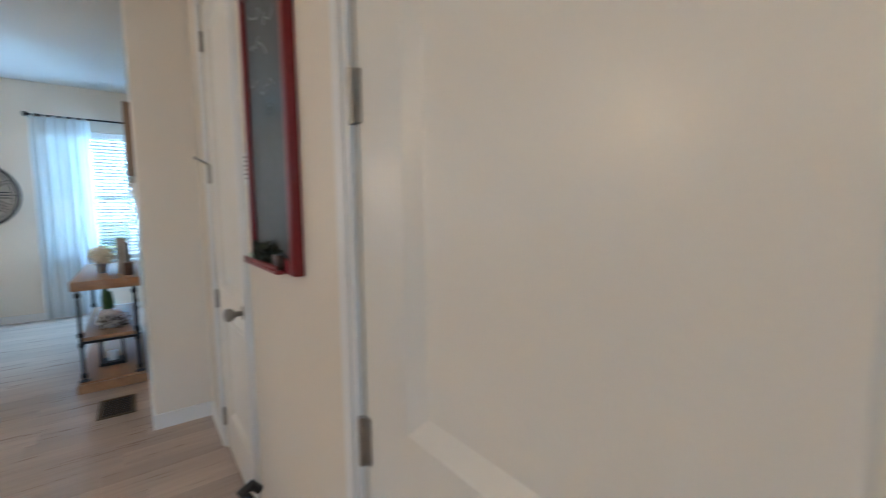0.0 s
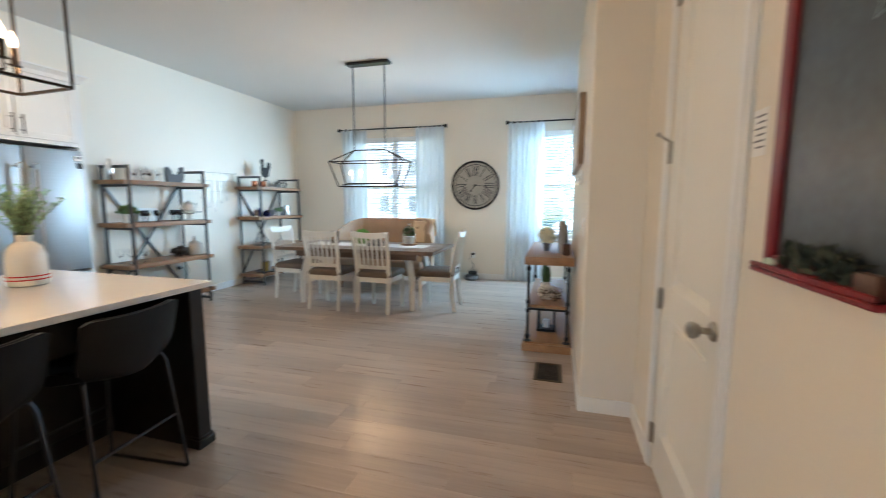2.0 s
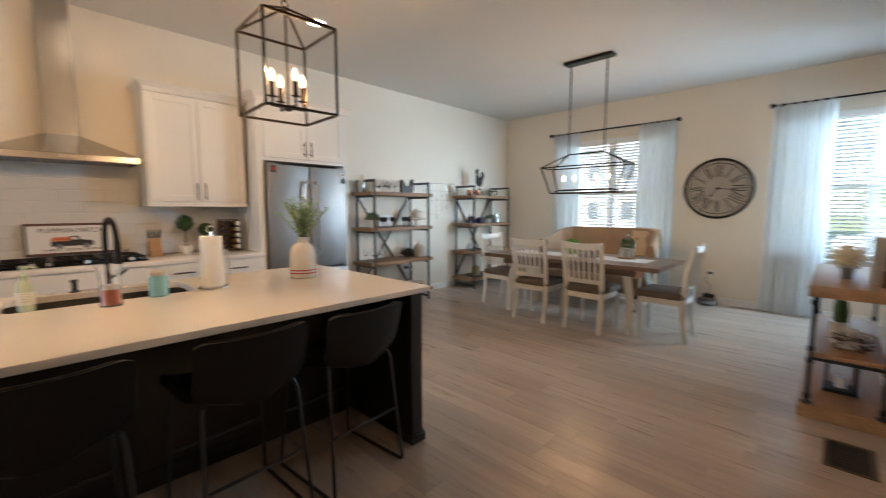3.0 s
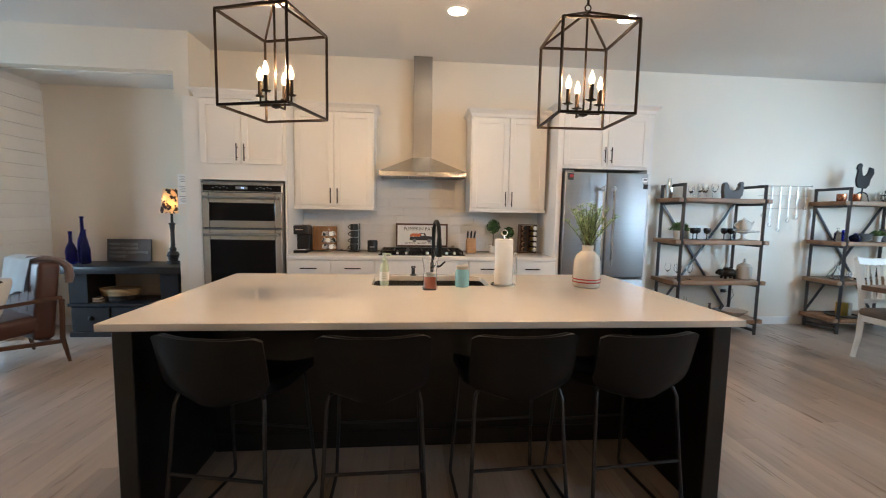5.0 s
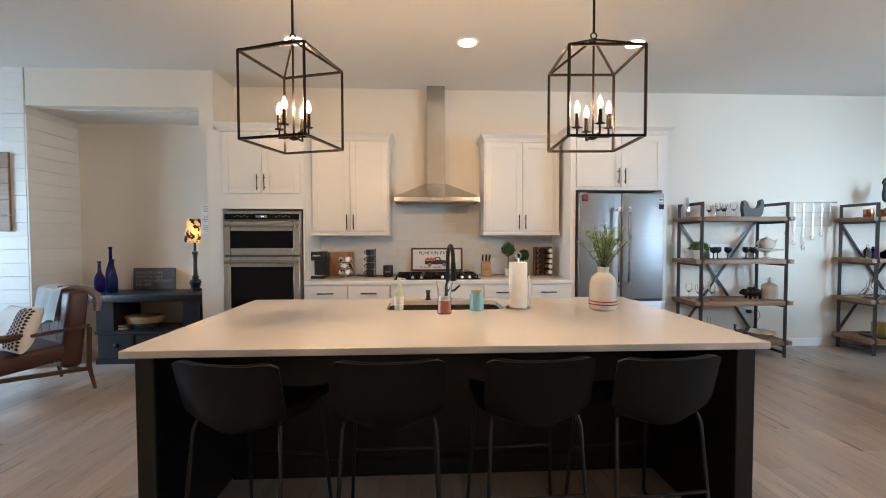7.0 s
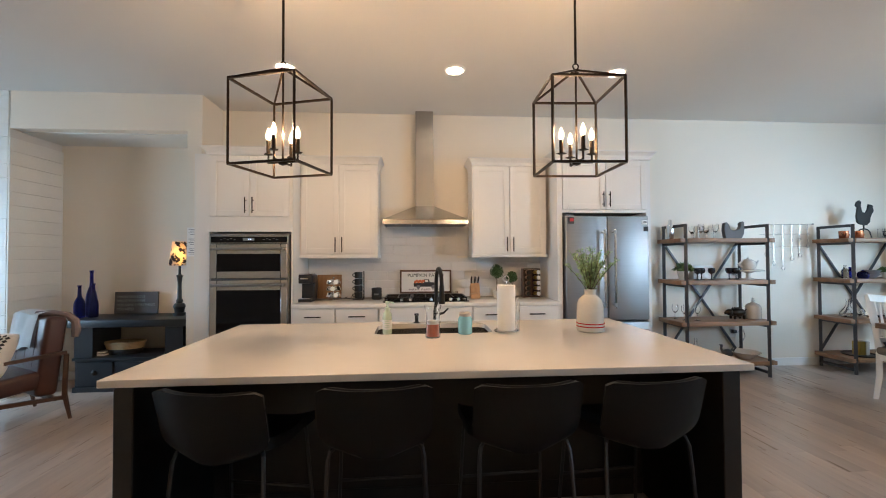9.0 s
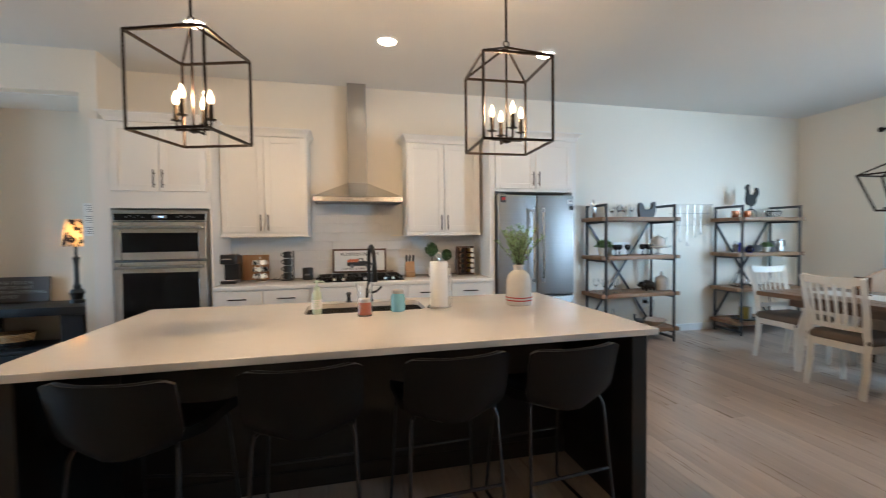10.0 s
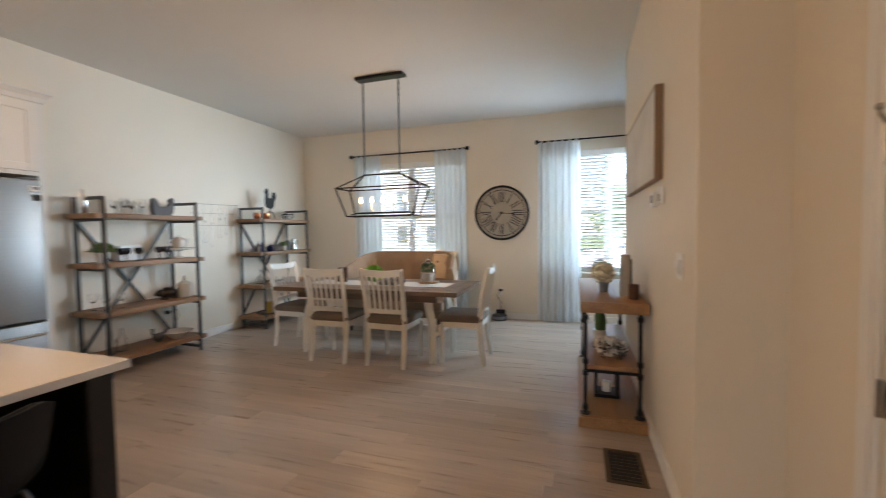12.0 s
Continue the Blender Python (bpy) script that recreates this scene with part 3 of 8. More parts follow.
window("window_1", *WIN[0], "twin double-hung white window behind blinds and curtains")
window("window_2", *WIN[1], "twin double-hung white window looking on parked cars")
# unseen window, placed here to bring in daylight from the left
w3 = tagged(new("window_3"), "living room window out of view, added to let in daylight from the left", "window", "", "structure")
w3.matrix_basis = pose(XL - 0.09, 0, 0)
for a, b in ((2.1, 2.17), (3.43, 3.5), (2.765, 2.835)):
    part("window_frame", span(-0.03, 0.03, a, b, 0.8, 2.4), M_TRIM, w3)
for a, b in ((2.17, 2.765), (2.835, 3.43)):
    for z0, z1 in ((0.8, 0.87), (2.33, 2.4)):
        part("sash_rail", span(-0.03, 0.03, a, b, z0, z1), M_TRIM, w3)
    w3p = part("pane", span(-0.003, 0.003, a, b, 0.87, 2.33), M_PANE, w3)
    w3p.visible_shadow = False


def blind(y0, y1):
    b = thing("window_blind", XW + 0.028, (y0 + y1) / 2, HEAD, "white horizontal slat blind lowered in the window", "blind", "window blinds")
    w = y1 - y0 - 0.02
    part("valance", box(-0.03, 0, -0.045, 0.02, w + 0.016, 0.085, 0.005), M_BLIND, b)
    part("headrail", box(0, 0, -0.03, 0.036, w, 0.045), M_BLIND, b)
    slat = mesh_of("slat", box(0, 0, 0, 0.048, w, 0.003), M_BLIND)
    n = int((HEAD - SILL - 0.12) / 0.046)
    for i in range(n):
        piece("slat", slat, b, 0, 0, -0.085 - i * 0.046, 0, 24, 0)
    part("bottom_rail", box(0, 0, -0.085 - n * 0.046, 0.05, w, 0.016, 0.003), M_BLIND, b)
    for y in (-w * 0.3, w * 0.3):
        part("ladder_cord", tube([(-0.026, y, -0.06), (-0.026, y, -0.085 - n * 0.046)], 0.0015, 5), M_BLIND, b)


for a, b in WIN:
    blind(a, b)


def curtain(y0, y1, folds, seed):
    rnd = random.Random(seed)
    c = thing("sheer_curtain", XW - 0.10, (y0 + y1) / 2, 0.02, "white sheer curtain panel hanging to the floor", "curtain", "sheer curtains")
    bm = bmesh.new()
    nu, nv = folds * 8, 16
    ph = [rnd.uniform(-0.5, 0.5) for _ in range(4)]
    rows = []
    for j in range(nv + 1):
        v = j / nv
        row = []
        for i in range(nu + 1):
            u = i / nu
            amp = 0.022 + 0.018 * (1 - v)
            wav = math.sin(2 * math.pi * folds * u + ph[0] + 0.5 * math.sin(3 * v + ph[1])) + 0.35 * math.sin(2 * math.pi * folds * 0.43 * u + ph[2] + v)
            row.append(bm.verts.new((amp * wav, (u - 0.5) * (y1 - y0) * (1 + 0.05 * (1 - v)) + 0.008 * math.sin(9 * u + ph[3]), v * 2.60)))
        rows.append(row)
    for a, b in zip(rows, rows[1:]):
        for i in range(nu):
            bm.faces.new((a[i], a[i + 1], b[i + 1], b[i]))
    hem = bmesh.new()
    hr = [[hem.verts.new((v.co.x - 0.002, v.co.y, z)) for v in rows[0]] for z in (0.0, 0.07)]
    part("cloth", bm, M_SHEER, c, smooth=True)
    for i in range(nu):
        hem.faces.new((hr[0][i], hr[0][i + 1], hr[1][i + 1], hr[1][i]))
    part("hem", hem, M_SHEER, c, "doubled hem", smooth=True)
    for k in range(folds):
        part("tab", box(0.0, (k + 0.5) / folds * (y1 - y0) - (y1 - y0) / 2, 2.60, 0.03, 0.03, 0.05, 0.004), M_SHEER, c)


for i, (a, b) in enumerate(((3.16, 3.64), (1.70, 2.21), (0.02, 0.60), (-1.62, -1.08))):
    curtain(a, b, 6, 11 + i)


def rod(y0, y1):
    r = thing("curtain_rod", XW - 0.10, (y0 + y1) / 2, 2.64, "black metal curtain rod with knob finials", "curtain rod", "curtain rods")
    h = (y1 - y0) / 2
    part("pole", tube([(0, -h, 0), (0, h, 0)], 0.011, 12), M_BLACK_METAL, r)
    for s in (-1, 1):
        part("finial", moved(lathe([(0.012, 0), (0.028, 0.012), (0.034, 0.03), (0.028, 0.048), (0, 0.056)], seg=16), 0, s * h, 0, -90 * s), M_BLACK_METAL, r)
        part("bracket", joined(tube([(0, s * (h - 0.06), 0), (0.098, s * (h - 0.06), 0)], 0.007, 8), box(0.094, s * (h - 0.06), 0, 0.01, 0.03, 0.07)), M_BLACK_METAL, r)


rod(1.70, 3.68)
rod(-1.66, 0.59)


# ---- kitchen ----
def shaker(parent, name, x0, x1, z0, z1, y, label="", pull=None, upright=True):
    """A shaker front that faces -y: raised frame, recessed panel, and its pull."""
    f = 0.062 if z1 - z0 > 0.25 else 0.0
    g = 0.003
    if f:
        bm = joined(span(x0 + g, x0 + f, y - 0.02, y, z0 + g, z1 - g, 0.002), span(x1 - f, x1 - g, y - 0.02, y, z0 + g, z1 - g, 0.002),
                    span(x0 + f, x1 - f, y - 0.02, y, z0 + g, z0 + f, 0.002), span(x0 + f, x1 - f, y - 0.02, y, z1 - f, z1 - g, 0.002))
        d = part(name, bm, M_CAB, parent, label)
        part("door_panel", span(x0 + f - 0.002, x1 - f + 0.002, y - 0.012, y - 0.002, z0 + f - 0.002, z1 - f + 0.002), M_CAB, d)
    else:
        d = part(name, span(x0 + g, x1 - g, y - 0.02, y, z0 + g, z1 - g, 0.003), M_CAB, parent, label)
    if pull:
        px, pz = pull
        if upright:
            part("handle", joined(tube([(px, y - 0.052, pz - 0.08), (px, y - 0.052, pz + 0.08)], 0.006, 8), tube([(px, y - 0.02, pz - 0.05), (px, y - 0.052, pz - 0.05)], 0.005, 6), tube([(px, y - 0.02, pz + 0.05), (px, y - 0.052, pz + 0.05)], 0.005, 6)), M_BRONZE, d, "dark bar pull")
        else:
            part("handle", joined(tube([(px - 0.08, y - 0.052, pz), (px + 0.08, y - 0.052, pz)], 0.006, 8), tube([(px - 0.05, y - 0.02, pz), (px - 0.05, y - 0.052, pz)], 0.005, 6), tube([(px + 0.05, y - 0.02, pz), (px + 0.05, y - 0.052, pz)], 0.005, 6)), M_BRONZE, d, "dark bar pull")
    return d


def crown(parent, x0, x1, y0, y1, z):
    """A stepped crown moulding that flares out over a cabinet."""
    prof = ((0.0, -0.045), (0.006, -0.03), (0.012, -0.012), (0.028, 0.008), (0.04, 0.02), (0.045, 0.022), (0.045, 0.035))
    bm = bmesh.new()
    loops = []
    for out, dz in prof:
        loops.append([bm.verts.new(c) for c in ((x0 - out, y1, z + dz), (x0 - out, y0 - out, z + dz), (x1 + out, y0 - out, z + dz), (x1 + out, y1, z + dz))])
    for a, b in zip(loops, loops[1:]):
        for k in range(3):
            bm.faces.new((a[k], a[k + 1], b[k + 1], b[k]))
    bm.faces.new(loops[-1])
    bm.faces.new(loops[0])
    bmesh.ops.recalc_face_normals(bm, faces=bm.faces)
    part("crown", bm, M_CAB, parent)


def wall_cabinet(x0, x1, y0, z0, z1, label, mid=None, name="wall_cabinet"):
    c = thing(name, 0, 0, 0, label, "cabinet", "white kitchen cabinets")
    part("body", span(x0, x1, y0, YW - 0.004, z0, z1), M_CAB, c)
    part("light_rail", span(x0 - 0.006, x1 + 0.006, y0 - 0.024, YW - 0.01, z0 - 0.034, z0 - 0.001, 0.003), M_CAB, c)
    mid = mid or (x0 + x1) / 2
    shaker(c, "door", x0 + 0.01, mid, z0 + 0.012, z1 - 0.05, y0 - 0.001, pull=(mid - 0.035, z0 + 0.11))
    shaker(c, "door", mid, x1 - 0.01, z0 + 0.012, z1 - 0.05, y0 - 0.001, pull=(mid + 0.035, z0 + 0.11))
    crown(c, x0, x1, y0 - 0.022, YW - 0.006, z1)
    return c


wall_cabinet(-1.298, -0.477, 4.38, 1.405, 2.43, "white shaker wall cabinet with two doors and dark pulls")
wall_cabinet(0.557, 1.39, 4.38, 1.405, 2.43, "white shaker wall cabinet beside the range hood")
TOWER_Y = 4.12
tower = thing("oven_cabinet", 0, 0, 0, "tall white cabinet that houses the double wall oven", "cabinet", "white kitchen cabinets")
part("side_panel", span(-2.258, -2.236, TOWER_Y + 0.03, YW - 0.004, 0, 2.42), M_CAB, tower)
part("filler", span(-2.258, -2.13, TOWER_Y + 0.012, TOWER_Y + 0.03, 0, 2.42), M_CAB, tower)
for a, b in ((-2.13, -2.112), (-1.318, -1.30)):
    part("side_panel", span(a, b, TOWER_Y, YW - 0.004, 0.0, 2.45), M_CAB, tower)
part("upper_body", span(-2.112, -1.318, TOWER_Y, YW - 0.004, 1.64, 2.45), M_CAB, tower)
part("lower_body", span(-2.112, -1.318, TOWER_Y, YW - 0.004, 0.1, 0.42), M_CAB, tower)
part("toe_kick", span(-2.112, -1.318, TOWER_Y + 0.06, TOWER_Y + 0.08, 0, 0.1), M_BLACKWOOD, tower)
shaker(tower, "door", -2.10, -1.715, 1.79, 2.40, TOWER_Y - 0.001, pull=(-1.75, 1.90))
shaker(tower, "door", -1.715, -1.33, 1.79, 2.40, TOWER_Y - 0.001, pull=(-1.68, 1.90))
shaker(tower, "drawer", -2.10, -1.33, 0.12, 0.40, TOWER_Y - 0.001, pull=(-1.715, 0.26), upright=False)
crown(tower, -2.13, -1.30, TOWER_Y - 0.022, YW - 0.006, 2.45)


def wall_oven():
    o = thing("double_wall_oven", -1.715, TOWER_Y, -0.014, "stainless double wall oven with black glass doors", "oven")
    w = 0.385
    part("body", span(-w + 0.01, w - 0.01, 0.0, 0.5, 0.425, 1.63), M_GREY_PLASTIC, o)
    part("trim", joined(span(-w, w, -0.012, -0.001, 1.612, 1.635), span(-w, -w + 0.012, -0.012, -0.001, 0.43, 1.611), span(w - 0.012, w, -0.012, -0.001, 0.43, 1.611)), M_STEEL, o)
    p = part("control_panel", span(-w + 0.013, w - 0.013, -0.022, -0.001, 1.535, 1.61, 0.004), M_STEEL_H, o)
    part("control_glass", span(-w + 0.02, w - 0.02, -0.027, -0.022, 1.545, 1.603), M_BLACK_GLASS, p)
    part("display", span(-0.06, 0.05, -0.029, -0.0275, 1.563, 1.59), M_GREY_PLASTIC, p)
    part("digits", joined(span(-0.005, 0.004, -0.031, -0.0295, 1.57, 1.583), span(0.01, 0.019, -0.031, -0.0295, 1.57, 1.583)), M_DISPLAY, p, "small blue clock digits")
    for k in range(5):
        for s in (-1, 1):
            part("button", span(s * (0.14 + k * 0.032) - 0.009, s * (0.14 + k * 0.032) + 0.009, -0.0285, -0.0272, 1.57 + 0.01 * (k % 2), 1.577 + 0.01 * (k % 2)), M_GREY_PLASTIC, p)
    for z0, z1, g0, g1, hz in ((1.19, 1.53, 1.262, 1.43, 1.482), (0.445, 1.175, 0.56, 1.072, 1.125)):
        d = part("oven_door", joined(span(-w + 0.013, -w + 0.08, -0.04, -0.001, z0, z1, 0.005), span(w - 0.08, w - 0.013, -0.04, -0.001, z0, z1, 0.005),
                                     span(-w + 0.08, w - 0.08, -0.04, -0.001, z0, g0, 0.004), span(-w + 0.08, w - 0.08, -0.04, -0.001, g1, z1, 0.004)), M_STEEL_H, o)
        part("door_glass", span(-w + 0.078, w - 0.078, -0.037, -0.006, g0 - 0.002, g1 + 0.002), M_BLACK_GLASS, d)
        part("handle", tube([(-w + 0.05, -0.085, hz), (w - 0.05, -0.085, hz)], 0.012, 12), M_STEEL, d, "round steel bar handle")
        for s in (-1, 1):
            part("handle_post", joined(tube([(s * (w - 0.055), -0.04, hz), (s * (w - 0.055), -0.085, hz)], 0.011, 10), tube([(s * (w - 0.068), -0.085, hz), (s * (w - 0.045), -0.085, hz)], 0.0165, 12)), M_STEEL, d)


wall_oven()

# fridge and the cabinet over it
FR_Y = 4.16
fcab = thing("fridge_cabinet", 0, 0, 0, "white cabinet built over and around the refrigerator", "cabinet", "white kitchen cabinets")
part("side_panel", span(1.43, 1.485, FR_Y - 0.02, YW - 0.004, 0, 2.47), M_CAB, fcab)
part("side_panel", span(2.425, 2.475, FR_Y, YW - 0.004, 0, 2.47), M_CAB, fcab)
part("body", span(1.485, 2.424, FR_Y, YW - 0.004, 1.845, 2.47), M_CAB, fcab)
shaker(fcab, "door", 1.49, 1.965, 1.875, 2.41, FR_Y - 0.001, pull=(1.93, 1.985))
shaker(fcab, "door", 1.965, 2.42, 1.875, 2.41, FR_Y - 0.001, pull=(2.0, 1.985))
crown(fcab, 1.43, 2.475, FR_Y - 0.022, YW - 0.006, 2.47)


def fridge():
    f = thing("refrigerator", 1.955, FR_Y, 0, "stainless french-door refrigerator with bar handles", "refrigerator")
    w = 0.452
    part("body", span(-w + 0.01, w - 0.01, 0.02, 0.56, 0.02, 1.80), M_GREY_PLASTIC, f)
    for s in (-1, 1):
        d = part("fridge_door", span(0.003 * s, s * w, -0.07, 0.015, 0.70, 1.805, 0.012, 3), M_STEEL_FRIDGE, f)
        x = s * 0.055
        part("handle", tube([(x, -0.125, 0.84), (x, -0.125, 1.66)], 0.013, 12), M_CHROME, d, "tall steel bar handle")
        for z in (0.87, 1.63):
            part("handle_post", joined(tube([(x, -0.07, z), (x, -0.125, z)], 0.011, 10), tube([(x, -0.125, z - 0.02), (x, -0.125, z + 0.02)], 0.0165, 12)), M_STEEL, d)
    z = part("freezer_drawer", span(-w, w, -0.07, 0.015, 0.06, 0.685, 0.012, 3), M_STEEL_FRIDGE, f)
    part("handle", tube([(-0.40, -0.125, 0.60), (0.40, -0.125, 0.60)], 0.013, 12), M_CHROME, z)
    for x in (-0.37, 0.37):
        part("handle_post", tube([(x, -0.07, 0.60), (x, -0.125, 0.60)], 0.011, 10), M_STEEL, z)
    for x in (-w + 0.055, w - 0.055):
        part("hinge_cover", span(x - 0.045, x + 0.045, -0.05, 0.03, 1.806, 1.822, 0.004), M_GREY_PLASTIC, f)
    for x in (-0.4, 0.4):
        part("foot", lathe([(0.025, 0), (0.025, 0.025)], x, 0.1, 0, 12), M_BLACK_PLASTIC, f)


fridge()


def sticker(x, z, w, h, mats, label):
    s = thing("fridge_magnet", x, FR_Y - 0.0735, z, label, "magnet", "magnets on the fridge")
    part("card", box(0, 0, 0, w, 0.004, h), mats[0], s)
    part("print", box(0.1 * w, -0.003, 0.08 * h, w * 0.6, 0.002, h * 0.45), mats[1], s)


sticker(1.56, 1.755, 0.062, 0.07, (M_DARK_INK, M_REDLINE), "small dark magnet with a red figure on the fridge")
sticker(2.375, 1.665, 0.05, 0.05, (M_DARK_INK, M_DARK_INK), "round dark magnet on the fridge door")
sticker(2.36, 1.735, 0.06, 0.045, (M_PAPER, M_INK), "small white energy label on the fridge door")

# base cabinets and worktop
CTR_Y, CTR_Z = 4.05, 0.912
for i, (a, b) in enumerate(((-1.298, -0.87), (-0.87, -0.44), (-0.44, 0.51), (0.51, 0.92), (0.92, 1.425))):
    c = thing("base_cabinet", 0, 0, 0, "white base cabinet with a drawer over doors", "cabinet", "white kitchen cabinets")
    part("body", span(a + 0.001, b - 0.001, CTR_Y + 0.03, YW - 0.004, 0.1, 0.873), M_CAB, c)
    part("toe_kick", span(a + 0.001, b - 0.001, CTR_Y + 0.10, CTR_Y + 0.12, 0, 0.1), M_CAB, c)
    mid = (a + b) / 2
    shaker(c, "drawer", a + 0.004, b - 0.004, 0.70, 0.868, CTR_Y + 0.029, pull=None if i == 2 else (mid, 0.79), upright=False)
    if i == 2:
        for q in (0, 1):
            shaker(c, "drawer", a + 0.004, b - 0.004, 0.11 + q * 0.295, 0.40 + q * 0.295, CTR_Y + 0.029, pull=(mid, 0.33 + q * 0.29), upright=False)
    else:
        shaker(c, "door", a + 0.004, b - 0.004, 0.11, 0.695, CTR_Y + 0.029, pull=(b - 0.05, 0.6))
single("worktop", span(-1.299, 1.429, CTR_Y, YW - 0.014, 0.874, CTR_Z, 0.004, 2), M_QUARTZ, "pale quartz worktop along the kitchen wall", "worktop")


def hood():
    h = thing("range_hood", 0.04, 0, 0, "stainless pyramid range hood with a tall chimney", "range hood")
    w, y0, y1 = 0.45, 4.20, YW - 0.012
    part("lip", joined(span(-w, w, y0, y0 + 0.012, 1.725, 1.775, 0.002), span(-w, -w + 0.012, y0 + 0.012, y1, 1.725, 1.775), span(w - 0.012, w, y0 + 0.012, y1, 1.725, 1.775)), M_STEEL_H, h)
    bm = bmesh.new()
    low = [bm.verts.new(c) for c in ((-w, y0, 1.776), (w, y0, 1.776), (w, y1, 1.776), (-w, y1, 1.776))]
    cw, cy = 0.108, 4.61
    top = [bm.verts.new(c) for c in ((-cw, cy, 1.965), (cw, cy, 1.965), (cw, y1, 1.965), (-cw, y1, 1.965))]
    for k in range(4):
        bm.faces.new((low[k], low[(k + 1) % 4], top[(k + 1) % 4], top[k]))
    bm.faces.new(top)
    bmesh.ops.recalc_face_normals(bm, faces=bm.faces)
    part("canopy", bm, M_STEEL_H, h)
    part("filter", joined(*[span(-w + 0.015 + k * 0.29, -w + 0.295 + k * 0.29, y0 + 0.015, y1 - 0.02, 1.735, 1.745) for k in range(3)]), M_GREY_PLASTIC, h)
    part("chimney", joined(span(-cw + 0.003, cw - 0.003, cy + 0.003, y1, 1.966, 2.75), span(-cw + 0.006, cw - 0.006, cy + 0.006, y1, 2.751, CEIL - 0.001)), M_STEEL, h)
    part("badge", box(-0.0, y0 - 0.003, 1.75, 0.12, 0.005, 0.022, 0.001), M_CHROME, h)
    for k in range(5):
        part("button", moved(lathe([(0.008, 0), (0.008, 0.005)], seg=10), 0.27 + k * 0.025, y0, 1.75, 90), M_CHROME, h)
    for s in (-1, 1):
        part("task_light", lathe([(0.03, 0), (0.03, 0.004)], s * 0.32, y0 + 0.08, 1.728, 14), M_CHROME, h)


hood()


def cooktop():
    c = thing("gas_cooktop", 0.04, 4.40, CTR_Z, "black gas cooktop with steel knobs and iron grates", "cooktop")
    part("plate", box(0, 0, 0.006, 0.90, 0.50, 0.012, 0.004), M_BLACK_GLASS, c)
    for gx in (-0.295, 0.0, 0.295):
        shapes = [span(gx - 0.14, gx - 0.128, -0.17, 0.23, 0.028, 0.042), span(gx + 0.128, gx + 0.14, -0.17, 0.23, 0.028, 0.042)]
        shapes += [span(gx - 0.128, gx + 0.128, y - 0.006, y + 0.006, 0.028, 0.042) for y in (-0.164, -0.03, 0.1, 0.224)]
        shapes += [span(gx - 0.006, gx + 0.006, a, b, 0.0285, 0.0425) for a, b in ((-0.157, -0.037), (-0.023, 0.093), (0.107, 0.217))]
        shapes += [span(gx + a - 0.006, gx + a + 0.006, b - 0.006, b + 0.006, 0.012, 0.028) for a in (-0.134, 0.134) for b in (-0.16, 0.22)]
        part("grate", joined(*shapes), M_BLACK_METAL, c)
    for bx, by, r in ((-0.295, -0.09, 0.035), (-0.295, 0.14, 0.045), (0, 0.04, 0.06), (0.295, -0.09, 0.035), (0.295, 0.14, 0.045)):
        part("burner", lathe([(r, 0.012), (r, 0.02), (r * 0.7, 0.022), (r * 0.7, 0.027), (0, 0.027)], bx, by, 0, 18), M_BLACK_METAL, c)
    for kx in (-0.255, -0.165, 0.05, 0.255, 0.335):
        part("knob", joined(lathe([(0.021, 0.012), (0.019, 0.036), (0, 0.037)], kx, -0.215, 0, 16), box(kx, -0.215, 0.040, 0.008, 0.034, 0.008)), M_CHROME, c, "steel knob")


cooktop()
splash = structure("backsplash", joined(span(-1.297, 1.429, YW - 0.008, YW - 0.001, CTR_Z + 0.001, 1.37), span(-0.476, 0.556, YW - 0.008, YW - 0.001, 1.387, 1.85)), M_GROUT, "white glazed tile backsplash over the worktop", "backsplash")


# ---- island ----
IX0, IX1, IY0, IY1, IZ = -1.295, 1.365, 1.60, 2.89, 0.913
SINK = (-0.33, 0.40, 2.42, 2.79)


def slab_with_hole(x0, x1, y0, y1, z0, z1, hole):
    hx0, hx1, hy0, hy1 = hole
    r = 0.05
    bm = bmesh.new()
    ring = []
    for cx, cy, a0 in ((hx1 - r, hy1 - r, 0), (hx0 + r, hy1 - r, 90), (hx0 + r, hy0 + r, 180), (hx1 - r, hy0 + r, 270)):
        ring.append([(cx + r * math.cos(radians(a0 + k * 22.5)), cy + r * math.sin(radians(a0 + k * 22.5))) for k in range(5)])
    outer = ((x1, y1), (x0, y1), (x0, y0), (x1, y0))
    lv = {}
    for z in (z0, z1):
        o = [bm.verts.new((x, y, z)) for x, y in outer]
        i = [[bm.verts.new((x, y, z)) for x, y in arc] for arc in ring]
        lv[z] = (o, i)
        for k in range(4):
            for a, b in zip(i[k], i[k][1:]):
                bm.faces.new((o[k], a, b))
            bm.faces.new((o[k], i[k][-1], i[(k + 1) % 4][0], o[(k + 1) % 4]))
    for k in range(4):
        bm.faces.new((lv[z0][0][k], lv[z0][0][(k + 1) % 4], lv[z1][0][(k + 1) % 4], lv[z1][0][k]))
    f0, f1 = [sum(lv[z][1], []) for z in (z0, z1)]
    for k in range(len(f0)):
        n = (k + 1) % len(f0)
        bm.faces.new((f0[k], f0[n], f1[n], f1[k]))
    bmesh.ops.recalc_face_normals(bm, faces=bm.faces)
    edges = [e for e in bm.edges if all(abs(v.co.x - x0) < 1e-5 or abs(v.co.x - x1) < 1e-5 or abs(v.co.y - y0) < 1e-5 or abs(v.co.y - y1) < 1e-5 for v in e.verts) and all(v in lv[z0][0] + lv[z1][0] for v in e.verts)]
    bmesh.ops.bevel(bm, geom=edges, offset=0.004, segments=2, profile=0.5, affect="EDGES")
    return bm


